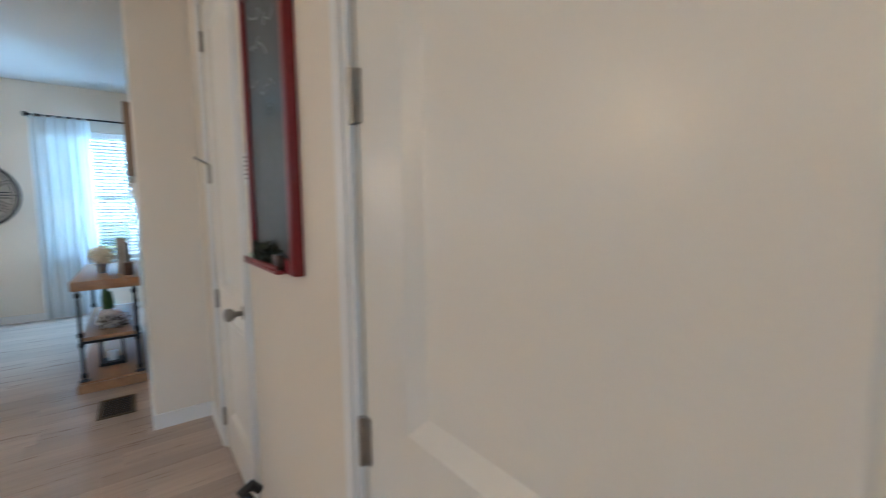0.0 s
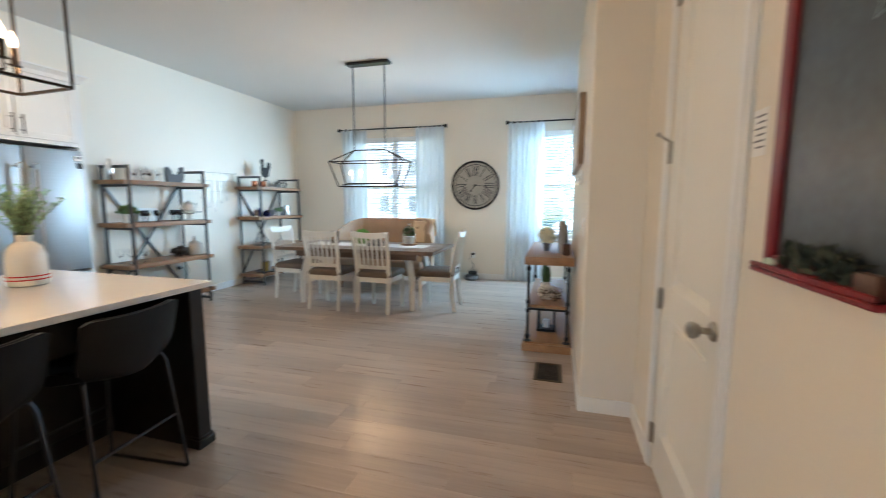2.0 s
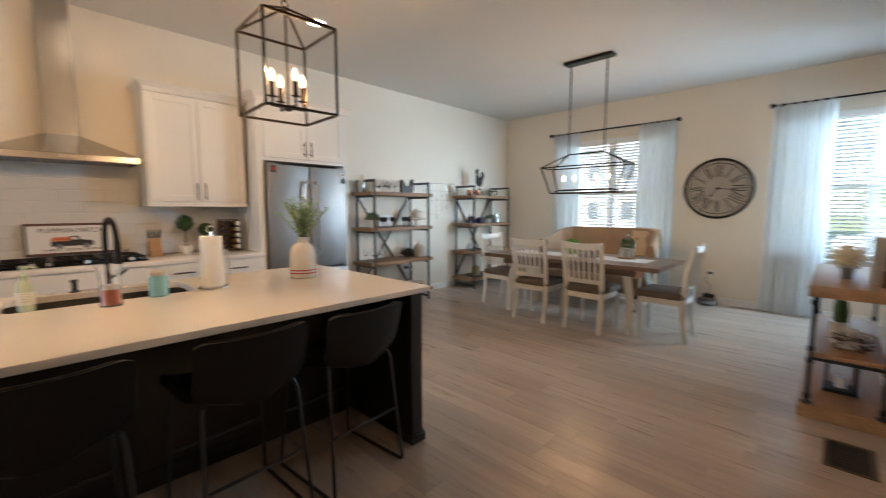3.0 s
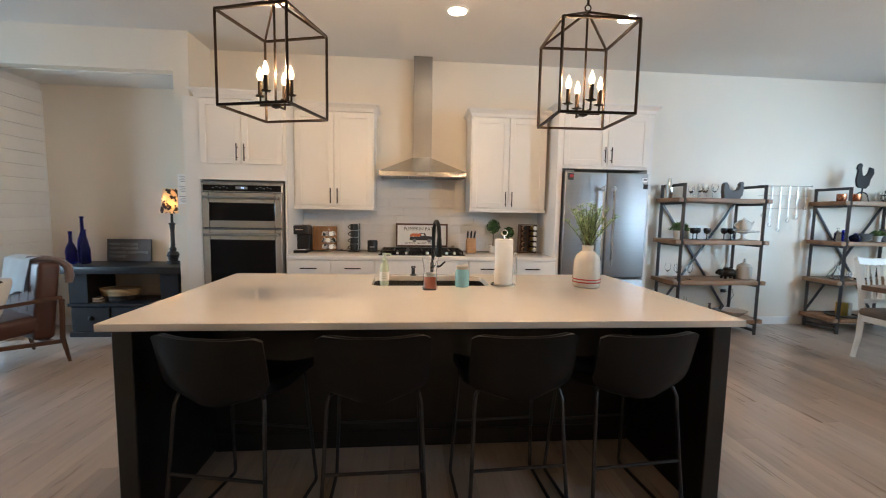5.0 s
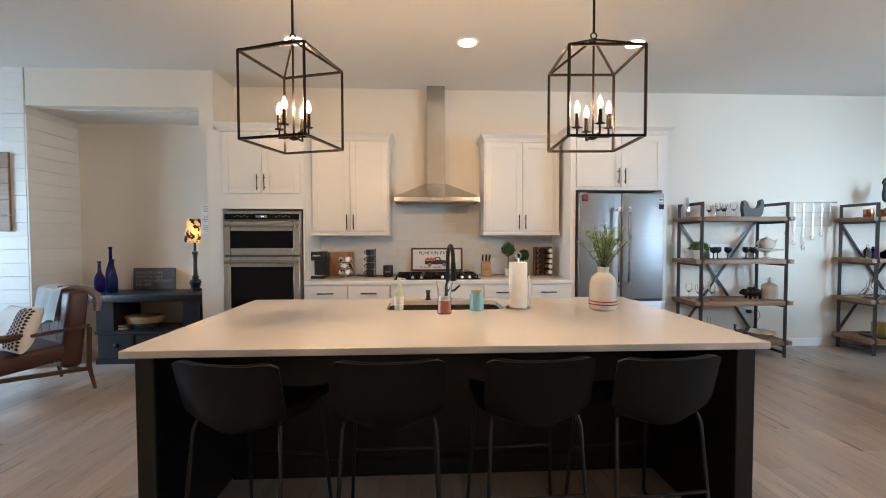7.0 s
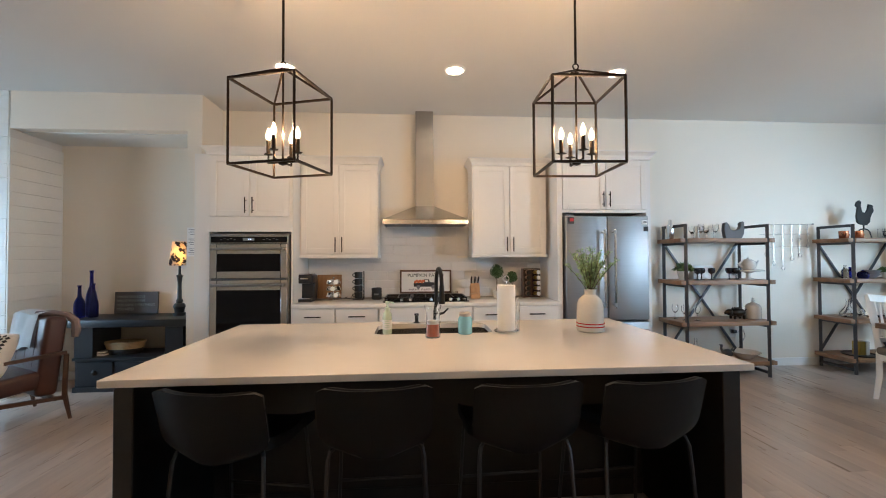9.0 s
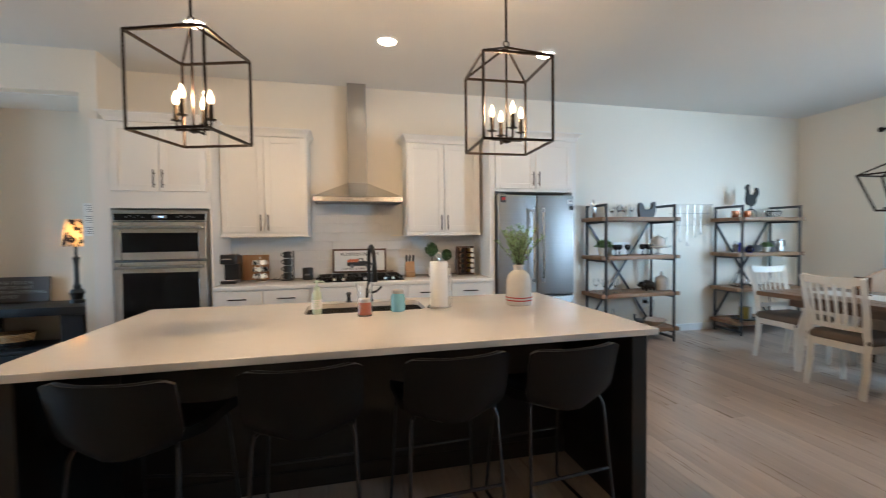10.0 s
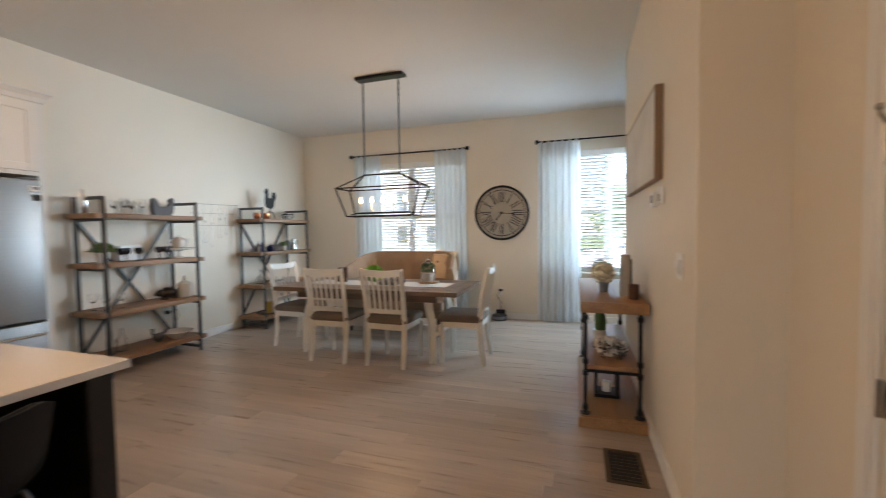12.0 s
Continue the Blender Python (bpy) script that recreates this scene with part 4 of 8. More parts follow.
single("island_worktop", slab_with_hole(IX0, IX1, IY0, IY1, 0.882, IZ, SINK), M_QUARTZ, "long pale quartz island top with a sink cut-out", "worktop", smooth=False)
isl = thing("kitchen_island", 0, 0, 0, "black painted kitchen island base with corner posts", "kitchen island")
part("body", joined(span(-1.17, 1.23, 2.27, 2.83, 0.1, 0.60), span(-1.17, 1.23, 2.27, 2.36, 0.601, 0.881), span(-1.17, -0.42, 2.361, 2.83, 0.601, 0.881), span(0.49, 1.23, 2.361, 2.83, 0.601, 0.881)), M_BLACKWOOD, isl)
part("back_panel", span(-1.17, 1.23, 2.255, 2.269, 0.0, 0.881), M_BLACKWOOD, isl)
part("base_trim", span(-1.17, 1.23, 2.243, 2.254, 0.0, 0.10, 0.003), M_BLACKWOOD, isl)
part("apron", span(-1.17, 1.23, 2.16, 2.254, 0.78, 0.881), M_BLACKWOOD, isl)
for s, x0, x1 in ((-1, -1.245, -1.171), (1, 1.231, 1.312)):
    part("end_panel", span(x0 + 0.008, x1 - 0.008, 1.701, 2.83, 0, 0.881), M_BLACKWOOD, isl)
    part("post", span(x0, x1, 1.615, 1.70, 0, 0.881, 0.004), M_BLACKWOOD, isl)
    part("post_base", joined(span(x0 - 0.014, x1 + 0.014, 1.601, 1.714, 0, 0.05, 0.005), span(x0 - 0.008, x1 + 0.008, 1.607, 1.708, 0.05, 0.065, 0.004)), M_BLACKWOOD, isl)
for k in range(4):
    a = -1.16 + k * 0.5975
    part("cabinet_door", span(a + 0.004, a + 0.593, 2.831, 2.85, 0.12, 0.876, 0.003), M_BLACKWOOD, isl)
outl = thing("wall_outlet", 1.3125, 2.02, 0.40, "small grey outlet on the island end panel", "outlet", "outlets")
part("plate", box(-0.005, 0, 0, 0.006, 0.07, 0.115, 0.003), M_GREY_PLASTIC, outl)


def sink():
    x0, x1, y0, y1 = SINK
    s = thing("kitchen_sink", 0, 0, 0, "stainless undermount sink in the island", "sink")
    t = 0.004
    part("bowl", joined(span(x0 - 0.02, x1 + 0.02, y0 - 0.02, y1 + 0.02, 0.655, 0.66), span(x0 - 0.02, x0 - 0.02 + t, y0 - 0.02, y1 + 0.02, 0.661, 0.881), span(x1 + 0.02 - t, x1 + 0.02, y0 - 0.02, y1 + 0.02, 0.661, 0.881),
                        span(x0 - 0.015, x1 + 0.015, y0 - 0.02, y0 - 0.02 + t, 0.661, 0.881), span(x0 - 0.015, x1 + 0.015, y1 + 0.02 - t, y1 + 0.02, 0.661, 0.881)), M_STEEL_H, s)
    part("drain", lathe([(0.045, 0.661), (0.045, 0.664), (0.02, 0.662), (0, 0.662)], 0.035, 2.62, 0, 20), M_CHROME, s)


sink()

# ---- on and around the island ----
def faucet():
    f = thing("kitchen_faucet", 0.07, 2.835, IZ, "matte black gooseneck kitchen faucet", "faucet")
    part("base", lathe([(0.03, 0), (0.03, 0.008), (0.022, 0.014), (0.021, 0.09)], seg=18), M_BLACK_METAL, f)
    arc = [(0, 0, 0.08), (0, 0, 0.27)] + [(0.025 * (1 - math.cos(a)) / 2, -0.105 * (1 - math.cos(a)), 0.27 + 0.115 * math.sin(a)) for a in [math.pi * k / 12 for k in range(1, 13)]]
    part("neck", tube(arc, 0.0135, 12), M_BLACK_METAL, f)
    ex, ey = arc[-1][0], arc[-1][1]
    part("spray_head", joined(tube([(ex, ey, 0.275), (ex, ey, 0.20), (ex, ey, 0.155)], [0.0155, 0.018, 0.021], 14)), M_BLACK_METAL, f)
    part("lever", tube([(0.02, 0, 0.06), (0.05, 0, 0.065), (0.085, -0.01, 0.10)], [0.009, 0.008, 0.006], 8), M_BLACK_METAL, f)


faucet()
dsp = thing("soap_dispenser", -0.07, 2.83, IZ, "black built-in soap dispenser beside the sink", "soap dispenser")
part("body", lathe([(0.022, 0), (0.022, 0.006), (0.013, 0.01), (0.012, 0.05), (0.016, 0.052), (0.016, 0.066), (0, 0.067)], seg=14), M_BLACK_METAL, dsp)
part("spout", tube([(0, 0, 0.058), (0, -0.06, 0.058), (0, -0.07, 0.045)], 0.006, 8), M_BLACK_METAL, dsp)

soap = thing("soap_bottle", -0.25, 2.44, IZ, "pale green pump bottle of hand soap", "soap bottle")
part("bottle", lathe([(0.025, 0), (0.028, 0.006), (0.028, 0.10), (0.025, 0.122), (0.016, 0.135), (0.015, 0.142)], seg=20), M_MINT, soap)
part("label", lathe([(0.0286, 0.03), (0.0286, 0.085)], seg=20, closed=False), M_WHITE_PLASTIC, soap)
for k in range(4):
    part("print", box(0, -0.0292, 0.045 + k * 0.011, 0.03 - 0.006 * (k % 2), 0.001, 0.004), M_MINT, soap)
part("pump", joined(lathe([(0.017, 0.142), (0.017, 0.158), (0.007, 0.162), (0.006, 0.182), (0.013, 0.184), (0.013, 0.196), (0, 0.198)], seg=14), tube([(0, 0, 0.19), (0.035, -0.01, 0.19), (0.04, -0.011, 0.182)], 0.005, 8)), M_MINT, soap)

tumb = thing("glass_tumbler", 0.02, 2.30, IZ, "clear glass tumbler half full of orange liquid", "tumbler")
part("glass", lathe([(0.040, 0), (0.043, 0.004), (0.0415, 0.05), (0.0385, 0.10), (0.042, 0.15), (0.050, 0.185), (0.047, 0.185), (0.039, 0.15), (0.0355, 0.10), (0.0385, 0.05), (0.039, 0.008), (0, 0.008)], seg=28), M_GLASS, tumb)
part("liquid", lathe([(0.0375, 0.0095), (0.0370, 0.05), (0.0352, 0.078), (0, 0.078)], seg=24), M_ORANGE, tumb)
part("foam", lathe([(0.0351, 0.079), (0.0345, 0.098), (0, 0.099)], seg=24), M_BLUSH, tumb)

can = thing("jar_candle", 0.22, 2.40, IZ, "turquoise glass jar candle with a pale lid", "candle")
part("jar", lathe([(0.038, 0), (0.043, 0.006), (0.043, 0.09), (0.036, 0.102), (0.034, 0.106)], seg=24), M_TURQ, can)
part("lid", lathe([(0.036, 0.107), (0.036, 0.124), (0.032, 0.128), (0, 0.129)], seg=24), M_CLOCKFACE, can, "pale wooden lid")

pt = thing("paper_towel_holder", 0.48, 2.43, IZ, "roll of paper towels on a chrome wire holder", "paper towel holder")
part("base", joined(lathe([(0.075, 0.006), (0.075, 0.012), (0, 0.013)], seg=28), *[ball(0.07 * math.cos(a), 0.07 * math.sin(a), 0.006, 0.007, seg=8) for a in (0.5, 2.1, 3.7, 5.3)]), M_CHROME, pt)
part("spindle", joined(tube([(0, 0, 0.01), (0, 0, 0.31)], 0.005, 8), tube([(0.018 * math.sin(a), 0, 0.328 - 0.018 * math.cos(a)) for a in [2 * math.pi * k / 14 for k in range(15)]], 0.0035, 6)), M_CHROME, pt)
part("roll", lathe([(0.02, 0.014), (0.054, 0.014), (0.055, 0.018), (0.055, 0.285), (0.053, 0.289), (0.02, 0.289), (0.02, 0.014)], seg=32, closed=False), M_PAPER, pt, "white paper roll")
arm = [(0.068, -0.045 + 0.03 * (1 - math.cos(math.pi * k / 10)), 0.18 + 0.03 * math.sin(math.pi * k / 10)) for k in range(11)]
part("tension_arm", tube([(0.068, -0.045, 0.01)] + arm + [(0.068, 0.015, 0.01)], 0.0035, 6), M_CHROME, pt)


def leaf_blade(length, width):
    bm = bmesh.new()
    rows = []
    for k in range(5):
        u = k / 4
        w = width * math.sin(math.pi * min(0.98, 0.08 + 0.9 * u)) / 2
        rows.append((bm.verts.new((-w, length * u, 0.15 * w)), bm.verts.new((0, length * u, -0.05 * width)), bm.verts.new((w, length * u, 0.15 * w))))
    for a, b in zip(rows, rows[1:]):
        bm.faces.new((a[0], a[1], b[1], b[0]))
        bm.faces.new((a[1], a[2], b[2], b[1]))
    return bm


def scatter_leaves(spots, length, width, rnd):
    """Many small leaves set on given spots and ways, in one mesh."""
    verts, faces = [], []
    tmpl = leaf_blade(length, width)
    tmpl.verts.index_update()
    co = [v.co.copy() for v in tmpl.verts]
    fs = [[v.index for v in f.verts] for f in tmpl.faces]
    tmpl.free()
    for p, way in spots:
        m = Matrix.Translation(p) @ Vector(way).to_track_quat("Y", "Z").to_matrix().to_4x4() @ Matrix.Rotation(rnd.uniform(0, 6.28), 4, "Y") @ Matrix.Scale(rnd.uniform(0.65, 1.25), 4)
        base = len(verts)
        verts += [tuple(m @ c) for c in co]
        faces += [[base + i for i in f] for f in fs]
    bm = bmesh.new()
    vs = [bm.verts.new(v) for v in verts]
    for f in faces:
        bm.faces.new([vs[i] for i in f])
    return bm


def sprig_plant(parent, z, height, spread, stems, leaf, seed, material, per=26):
    rnd = random.Random(seed)
    spots, tubes = [], []
    for s in range(stems):
        a = 2 * math.pi * s / stems + rnd.uniform(-0.4, 0.4)
        lean = spread * rnd.uniform(0.25, 1.0)
        h = height * rnd.uniform(0.65, 1.0)
        pts = [Vector((math.cos(a) * lean * u ** 1.4, math.sin(a) * lean * u ** 1.4, z + h * u - 0.12 * lean * u * u)) for u in [k / 6 for k in range(7)]]
        tubes.append(tube(pts, [0.003 * (1 - 0.6 * k / 6) for k in range(7)], 5))
        for k in range(per):
            u = rnd.uniform(0.25, 1.0)
            i = min(5, int(u * 6))
            p = pts[i].lerp(pts[i + 1], u * 6 - i)
            w = Vector((rnd.uniform(-1, 1), rnd.uniform(-1, 1), rnd.uniform(0.1, 1.2)))
            p = p + w * rnd.uniform(0, 0.012)
            spots.append((p, w))
    part("stems", joined(*tubes), M_STEM, parent)
    part("leaves", scatter_leaves(spots, *leaf, rnd), material, parent)


vase = thing("vase_with_greenery", 1.0, 2.40, IZ, "cream ceramic bottle vase with red rings and green sprigs", "vase")
VP = [(0.066, 0), (0.079, 0.006), (0.082, 0.02), (0.080, 0.11), (0.077, 0.165), (0.068, 0.195), (0.048, 0.216), (0.034, 0.226), (0.033, 0.238), (0.037, 0.258), (0.032, 0.26), (0.026, 0.225), (0.03, 0.20)]
part("body", lathe(VP, seg=36, closed=False), M_CERAMIC, vase)
for z in (0.032, 0.05):
    part("red_ring", lathe([(0.0835, z), (0.0842, z + 0.001), (0.0842, z + 0.006), (0.0835, z + 0.007)], seg=36, closed=False), M_REDLINE, vase)
sprig_plant(vase, 0.20, 0.33, 0.17, 30, (0.017, 0.0065), 5, M_SAGE, per=80)


def stool():
    """A counter stool: wrapped bucket seat on thin black sled legs. It faces +y."""
    s = thing("bar_stool", 0, 0, 0, "black leatherette counter stool with thin metal sled legs", "bar stool", "stools at the island")
    bm = bmesh.new()
    nu, nv = 18, 14
    inner, outer = [], []
    for layer, gap in ((inner, 0.0), (outer, 0.022)):
        for j in range(nv + 1):
            v = j / nv
            row = []
            for i in range(nu + 1):
                u = 2 * i / nu - 1
                wide = 0.215 * (1 - max(0.0, 1 - 1.9 * v) ** 3.5) ** 0.42 if v > 0 else 0.09
                z = 0.600 + 0.275 * v + (0.014 * abs(u) ** 3 - 0.022 * abs(u) ** 12) * v
                y = -0.205 - 0.05 * v + (0.055 - 0.02 * v) * abs(u) ** 2.6
                row.append(bm.verts.new((u * (wide + gap * 0.4), y - gap, z)))
            layer.append(row)
    for layer in (inner, outer):
        for a, b in zip(layer, layer[1:]):
            for i in range(nu):
                bm.faces.new((a[i], a[i + 1], b[i + 1], b[i]))
    for j in range(nv):
        for i in (0, nu):
            bm.faces.new((inner[j][i], inner[j + 1][i], outer[j + 1][i], outer[j][i]))
    for i in range(nu):
        bm.faces.new((inner[0][i], inner[0][i + 1], outer[0][i + 1], outer[0][i]))
        bm.faces.new((inner[nv][i], inner[nv][i + 1], outer[nv][i + 1], outer[nv][i]))
    bmesh.ops.recalc_face_normals(bm, faces=bm.faces)
    back = part("backrest", bm, M_LEATHER_BLACK, s, smooth=True)
    part("top_seam", tube([(v[0], v[1], v[2]) for v in [((2 * i / 14 - 1) * 0.2, -0.268 + 0.04 * abs(2 * i / 14 - 1) ** 2.4, 0.873 + 0.014 * abs(2 * i / 14 - 1) ** 3 - 0.022 * abs(2 * i / 14 - 1) ** 12) for i in range(15)]], 0.008, 6), M_LEATHER_BLACK, back)
    seat = bmesh.new()
    rows = []
    for j in range(9):
        v = j / 8
        row = []
        for i in range(11):
            u = 2 * i / 10 - 1
            row.append((u * (0.09 + 0.125 * min(1.0, v * 2.5) ** 0.6), -0.20 + 0.42 * v, 0.635 + 0.03 * abs(u) ** 3 - 0.03 * max(0, v - 0.75) * 4 * 0.5 - 0.012 * math.sin(math.pi * v)))
        rows.append(row)
    up = [[seat.verts.new(c) for c in r] for r in rows]
    dn = [[seat.verts.new((c[0], c[1], c[2] - 0.045)) for c in r] for r in rows]
    for lay in (up, dn):
        for a, b in zip(lay, lay[1:]):
            for i in range(10):
                seat.faces.new((a[i], a[i + 1], b[i + 1], b[i]))
    for j in range(8):
        for i in (0, 10):
            seat.faces.new((up[j][i], up[j + 1][i], dn[j + 1][i], dn[j][i]))
    for i in range(10):
        for j in (0, 8):
            seat.faces.new((up[j][i], up[j][i + 1], dn[j][i + 1], dn[j][i]))
    bmesh.ops.recalc_face_normals(seat, faces=seat.faces)
    part("seat", seat, M_LEATHER_BLACK, s, smooth=True)
    r = 0.0085
    for sx in (-1, 1):
        for sy in (-1, 1):
            part("leg", tube([(sx * 0.15, sy * 0.12, 0.618), (sx * 0.182, sy * 0.165, 0.608), (sx * 0.19, sy * 0.178, 0.575), (sx * 0.202, sy * 0.205, 0.3), (sx * 0.217, sy * 0.235, 0.022), (sx * 0.217, sy * 0.225, r)], r, 8), M_STOOL_LEG, s)
        part("runner", tube([(sx * 0.217, -0.225, r), (sx * 0.217, 0.225, r)], r, 8), M_STOOL_LEG, s)
    for sy in (-1, 1):
        part("foot_bar", tube([(-0.202, sy * 0.205, 0.295), (0.202, sy * 0.205, 0.295)], r * 0.85, 8), M_STOOL_LEG, s)
    return s


st = stool()
st.matrix_basis = pose(-0.815, 1.775, 0, 0, 0, -11)
for x, y, a in ((-0.242, 1.775, 1), (0.352, 1.77, 3), (0.862, 1.765, 5)):
    copy_thing(st, pose(x, y, 0, 0, 0, a))


def shaft(parent, x, y, z, h):
    """The bright filament inside a clear bulb."""
    part("filament", lathe([(0.0035, h * 0.2), (0.0035, h * 0.62), (0, h * 0.63)], x, y, z, 8), M_FILAMENT, parent)
    return parent


def bulb(parent, x, y, z, r=0.0165, h=0.072, watts=BULB_WATTS):
    lit = new("bulb_light", bpy.data.lights.new("bulb_light", "POINT"))
    lit.data.energy, lit.data.shadow_soft_size, lit.data.color = watts, 0.003, WARM
    lit.parent = parent
    lit.matrix_basis = pose(x, y, z + h * 0.78)
    return part("bulb", lathe([(0.006, 0), (r * 0.85, h * 0.18), (r, h * 0.34), (r * 0.72, h * 0.62), (r * 0.3, h * 0.88), (0, h)], x, y, z, 12), M_BULB, shaft(parent, x, y, z, h), "glowing flame-shaped bulb")


def pendant(x, y, rz):
    """An open square lantern cage with a cluster of four candles."""
    p = thing("pendant_lantern", x, y, 1.866, "dark bronze open-cage pendant lantern with four lit candles", "pendant light", "lanterns over the island", rz)
    s, h, w = 0.192, 0.45, 0.012
    for z in (0, h):
        for a, b in (((-s, -s), (s, -s)), ((s, -s), (s, s)), ((s, s), (-s, s)), ((-s, s), (-s, -s))):
            part("rail", bar((*a, z), (*b, z), w), M_BRONZE, p)
    for a in ((-s, -s), (s, -s), (s, s), (-s, s)):
        part("post", bar((*a, 0), (*a, h), w), M_BRONZE, p)
        part("roof_strut", bar((*a, h), (0, 0, h + 0.115), 0.010), M_BRONZE, p)
    part("hub_ring", tube([(0.016 * math.sin(t), 0, h + 0.135 + 0.016 * math.cos(t)) for t in [2 * math.pi * k / 12 for k in range(13)]], 0.004, 6), M_BRONZE, p)
    part("stem", tube([(0, 0, h + 0.15), (0, 0, CEIL - 1.866 - 0.02)], 0.007, 10), M_BRONZE, p)
    part("canopy", lathe([(0.065, CEIL - 1.866 - 0.022), (0.065, CEIL - 1.866 - 0.002)], seg=24), M_BRONZE, p)
    part("centre_rod", tube([(0, 0, 0.035), (0, 0, h + 0.11)], 0.006, 8), M_BRONZE, p)
    part("hub", lathe([(0, 0.02), (0.022, 0.028), (0.028, 0.04), (0.022, 0.052), (0, 0.058)], seg=16), M_BRONZE, p)
    for k in range(4):
        a = radians(3 + 90 * k)
        cx, cy = 0.088 * math.cos(a), 0.088 * math.sin(a)
        arm_part = part("arm", joined(bar((0, 0, 0.04), (cx, cy, 0.04), 0.009), bar((cx, cy, 0.036), (cx, cy, 0.085), 0.009)), M_BRONZE, p)
        part("drip_tray", lathe([(0.01, 0.083), (0.03, 0.087), (0.03, 0.09), (0, 0.09)], cx, cy, 0, 4), M_BRONZE, arm_part)
        part("candle_sleeve", lathe([(0.0115, 0.09), (0.0115, 0.165), (0, 0.166)], cx, cy, 0, 12), M_BRONZE, arm_part)
        bulb(arm_part, cx, cy, 0.166)
    return p


pl = pendant(-0.81, 2.25, -16.7)
copy_thing(pl, pose(0.83, 2.17, 1.866, 0, 0, -2.6))

for x, y in ((-1.22, 3.60), (0.29, 3.57), (1.775, 3.53)):
    c = thing("recessed_light", x, y, CEIL, "round white recessed ceiling light switched on", "recessed light", "recessed ceiling lights")
    part("trim_ring", lathe([(0.075, -0.001), (0.098, -0.001), (0.096, -0.008), (0.077, -0.010), (0.075, -0.001)], seg=32, closed=False), M_TRIM, c)
    part("lens", lathe([(0.0745, -0.003), (0.06, -0.006), (0, -0.007)], seg=32), M_CAN, c, "glowing lens")


# ---- on the kitchen worktop ----
ck = thing("coffee_maker", -1.24, 4.45, CTR_Z, "black single-cup coffee maker", "coffee maker")
part("tank", box(0, 0.07, 0.14, 0.15, 0.13, 0.28, 0.015, 3), M_BLACK_PLASTIC, ck)
part("head", box(0, -0.03, 0.24, 0.17, 0.20, 0.095, 0.02, 3), M_BLACK_PLASTIC, ck)
part("base", box(0, -0.03, 0.015, 0.16, 0.22, 0.03, 0.008, 2), M_BLACK_PLASTIC, ck)
part("drip_tray", box(0, -0.06, 0.034, 0.12, 0.12, 0.008), M_CHROME, ck)
part("badge", box(0, -0.132, 0.245, 0.08, 0.004, 0.012), M_CHROME, ck)
part("lid", box(0, -0.03, 0.292, 0.14, 0.18, 0.012, 0.005, 2), M_CHROME, ck)

cb = single("cutting_board", moved(box(0, 0, 0.135, 0.27, 0.02, 0.27, 0.006, 2), -1.05, 4.66, CTR_Z + 0.001, -6), M_BOARD, "brown wooden cutting board leaning on the wall", "cutting board")
car = thing("pod_carousel", -0.965, 4.47, CTR_Z, "chrome carousel filled with foil coffee pods", "pod carousel")
part("base", lathe([(0.06, 0), (0.06, 0.008), (0.02, 0.012), (0, 0.012)], seg=20), M_CHROME, car)
part("pole", tube([(0, 0, 0.01), (0, 0, 0.24)], 0.004, 8), M_CHROME, car)
part("knob", ball(0, 0, 0.245, 0.009, seg=8), M_CHROME, car)
for r in range(3):
    for k in range(6):
        a = 2 * math.pi * (k + 0.5 * (r % 2)) / 6
        pod = part("coffee_pod", moved(lathe([(0.017, -0.02), (0.023, 0.018), (0.025, 0.02), (0, 0.021)], seg=12), 0.05 * math.cos(a), 0.05 * math.sin(a), 0.055 + r * 0.07, 0, 72, math.degrees(a)), M_WHITE_PLASTIC if (k + r) % 2 else M_CHROME, car)
    part("pod_ring", tube([(0.062 * math.cos(t), 0.062 * math.sin(t), 0.035 + r * 0.07) for t in [2 * math.pi * k / 16 for k in range(17)]], 0.002, 5), M_CHROME, car)

mt = thing("mug_rack", -0.70, 4.52, CTR_Z, "stack of black mugs on a black wire stand", "mug rack")
part("stand", joined(box(0, 0, 0.006, 0.12, 0.12, 0.008, 0.003), tube([(0.055, 0.04, 0.01), (0.055, 0.04, 0.31)], 0.004, 6), tube([(0.055, -0.04, 0.01), (0.055, -0.04, 0.31), (0.055, 0.04, 0.31)], 0.004, 6)), M_BLACK_METAL, mt)
for k in range(4):
    z = 0.011 + k * 0.075
    mg = part("mug", lathe([(0.034, 0), (0.042, 0.006), (0.043, 0.066), (0.040, 0.068), (0.038, 0.06), (0.03, 0.008), (0, 0.008)], -0.003, 0, z, 18), M_BLACK_PLASTIC, mt)
    part("mug_handle", tube([(-0.04 - 0.028 * math.sin(math.pi * q / 8), 0, z + 0.014 + 0.042 * q / 8) for q in range(9)], 0.005, 6), M_BLACK_PLASTIC, mg)
wire = single("power_cord", tube([(-0.84, 4.62, CTR_Z + 0.02), (-0.87, 4.60, CTR_Z + 0.006), (-0.80, 4.55, CTR_Z + 0.005), (-0.77, 4.66, CTR_Z + 0.05), (-0.74, 4.695, CTR_Z + 0.14), (-0.735, 4.703, CTR_Z + 0.19)], 0.004, 6), M_BLACK_PLASTIC, "black power cord running up to an outlet", "power cord")
so = thing("wall_outlet", -0.735, YW - 0.016, CTR_Z + 0.20, "white outlet in the tile backsplash", "outlet", "outlets")
part("plate", box(0, 0, 0, 0.07, 0.006, 0.115, 0.002), M_WHITE_PLASTIC, so)
bc = thing("black_candle", -0.50, 4.50, CTR_Z, "short black jar candle with a plain label", "candle")
part("jar", lathe([(0.05, 0), (0.056, 0.005), (0.056, 0.125), (0.052, 0.128), (0.05, 0.10), (0, 0.10)], seg=24), M_BLACK_PLASTIC, bc)
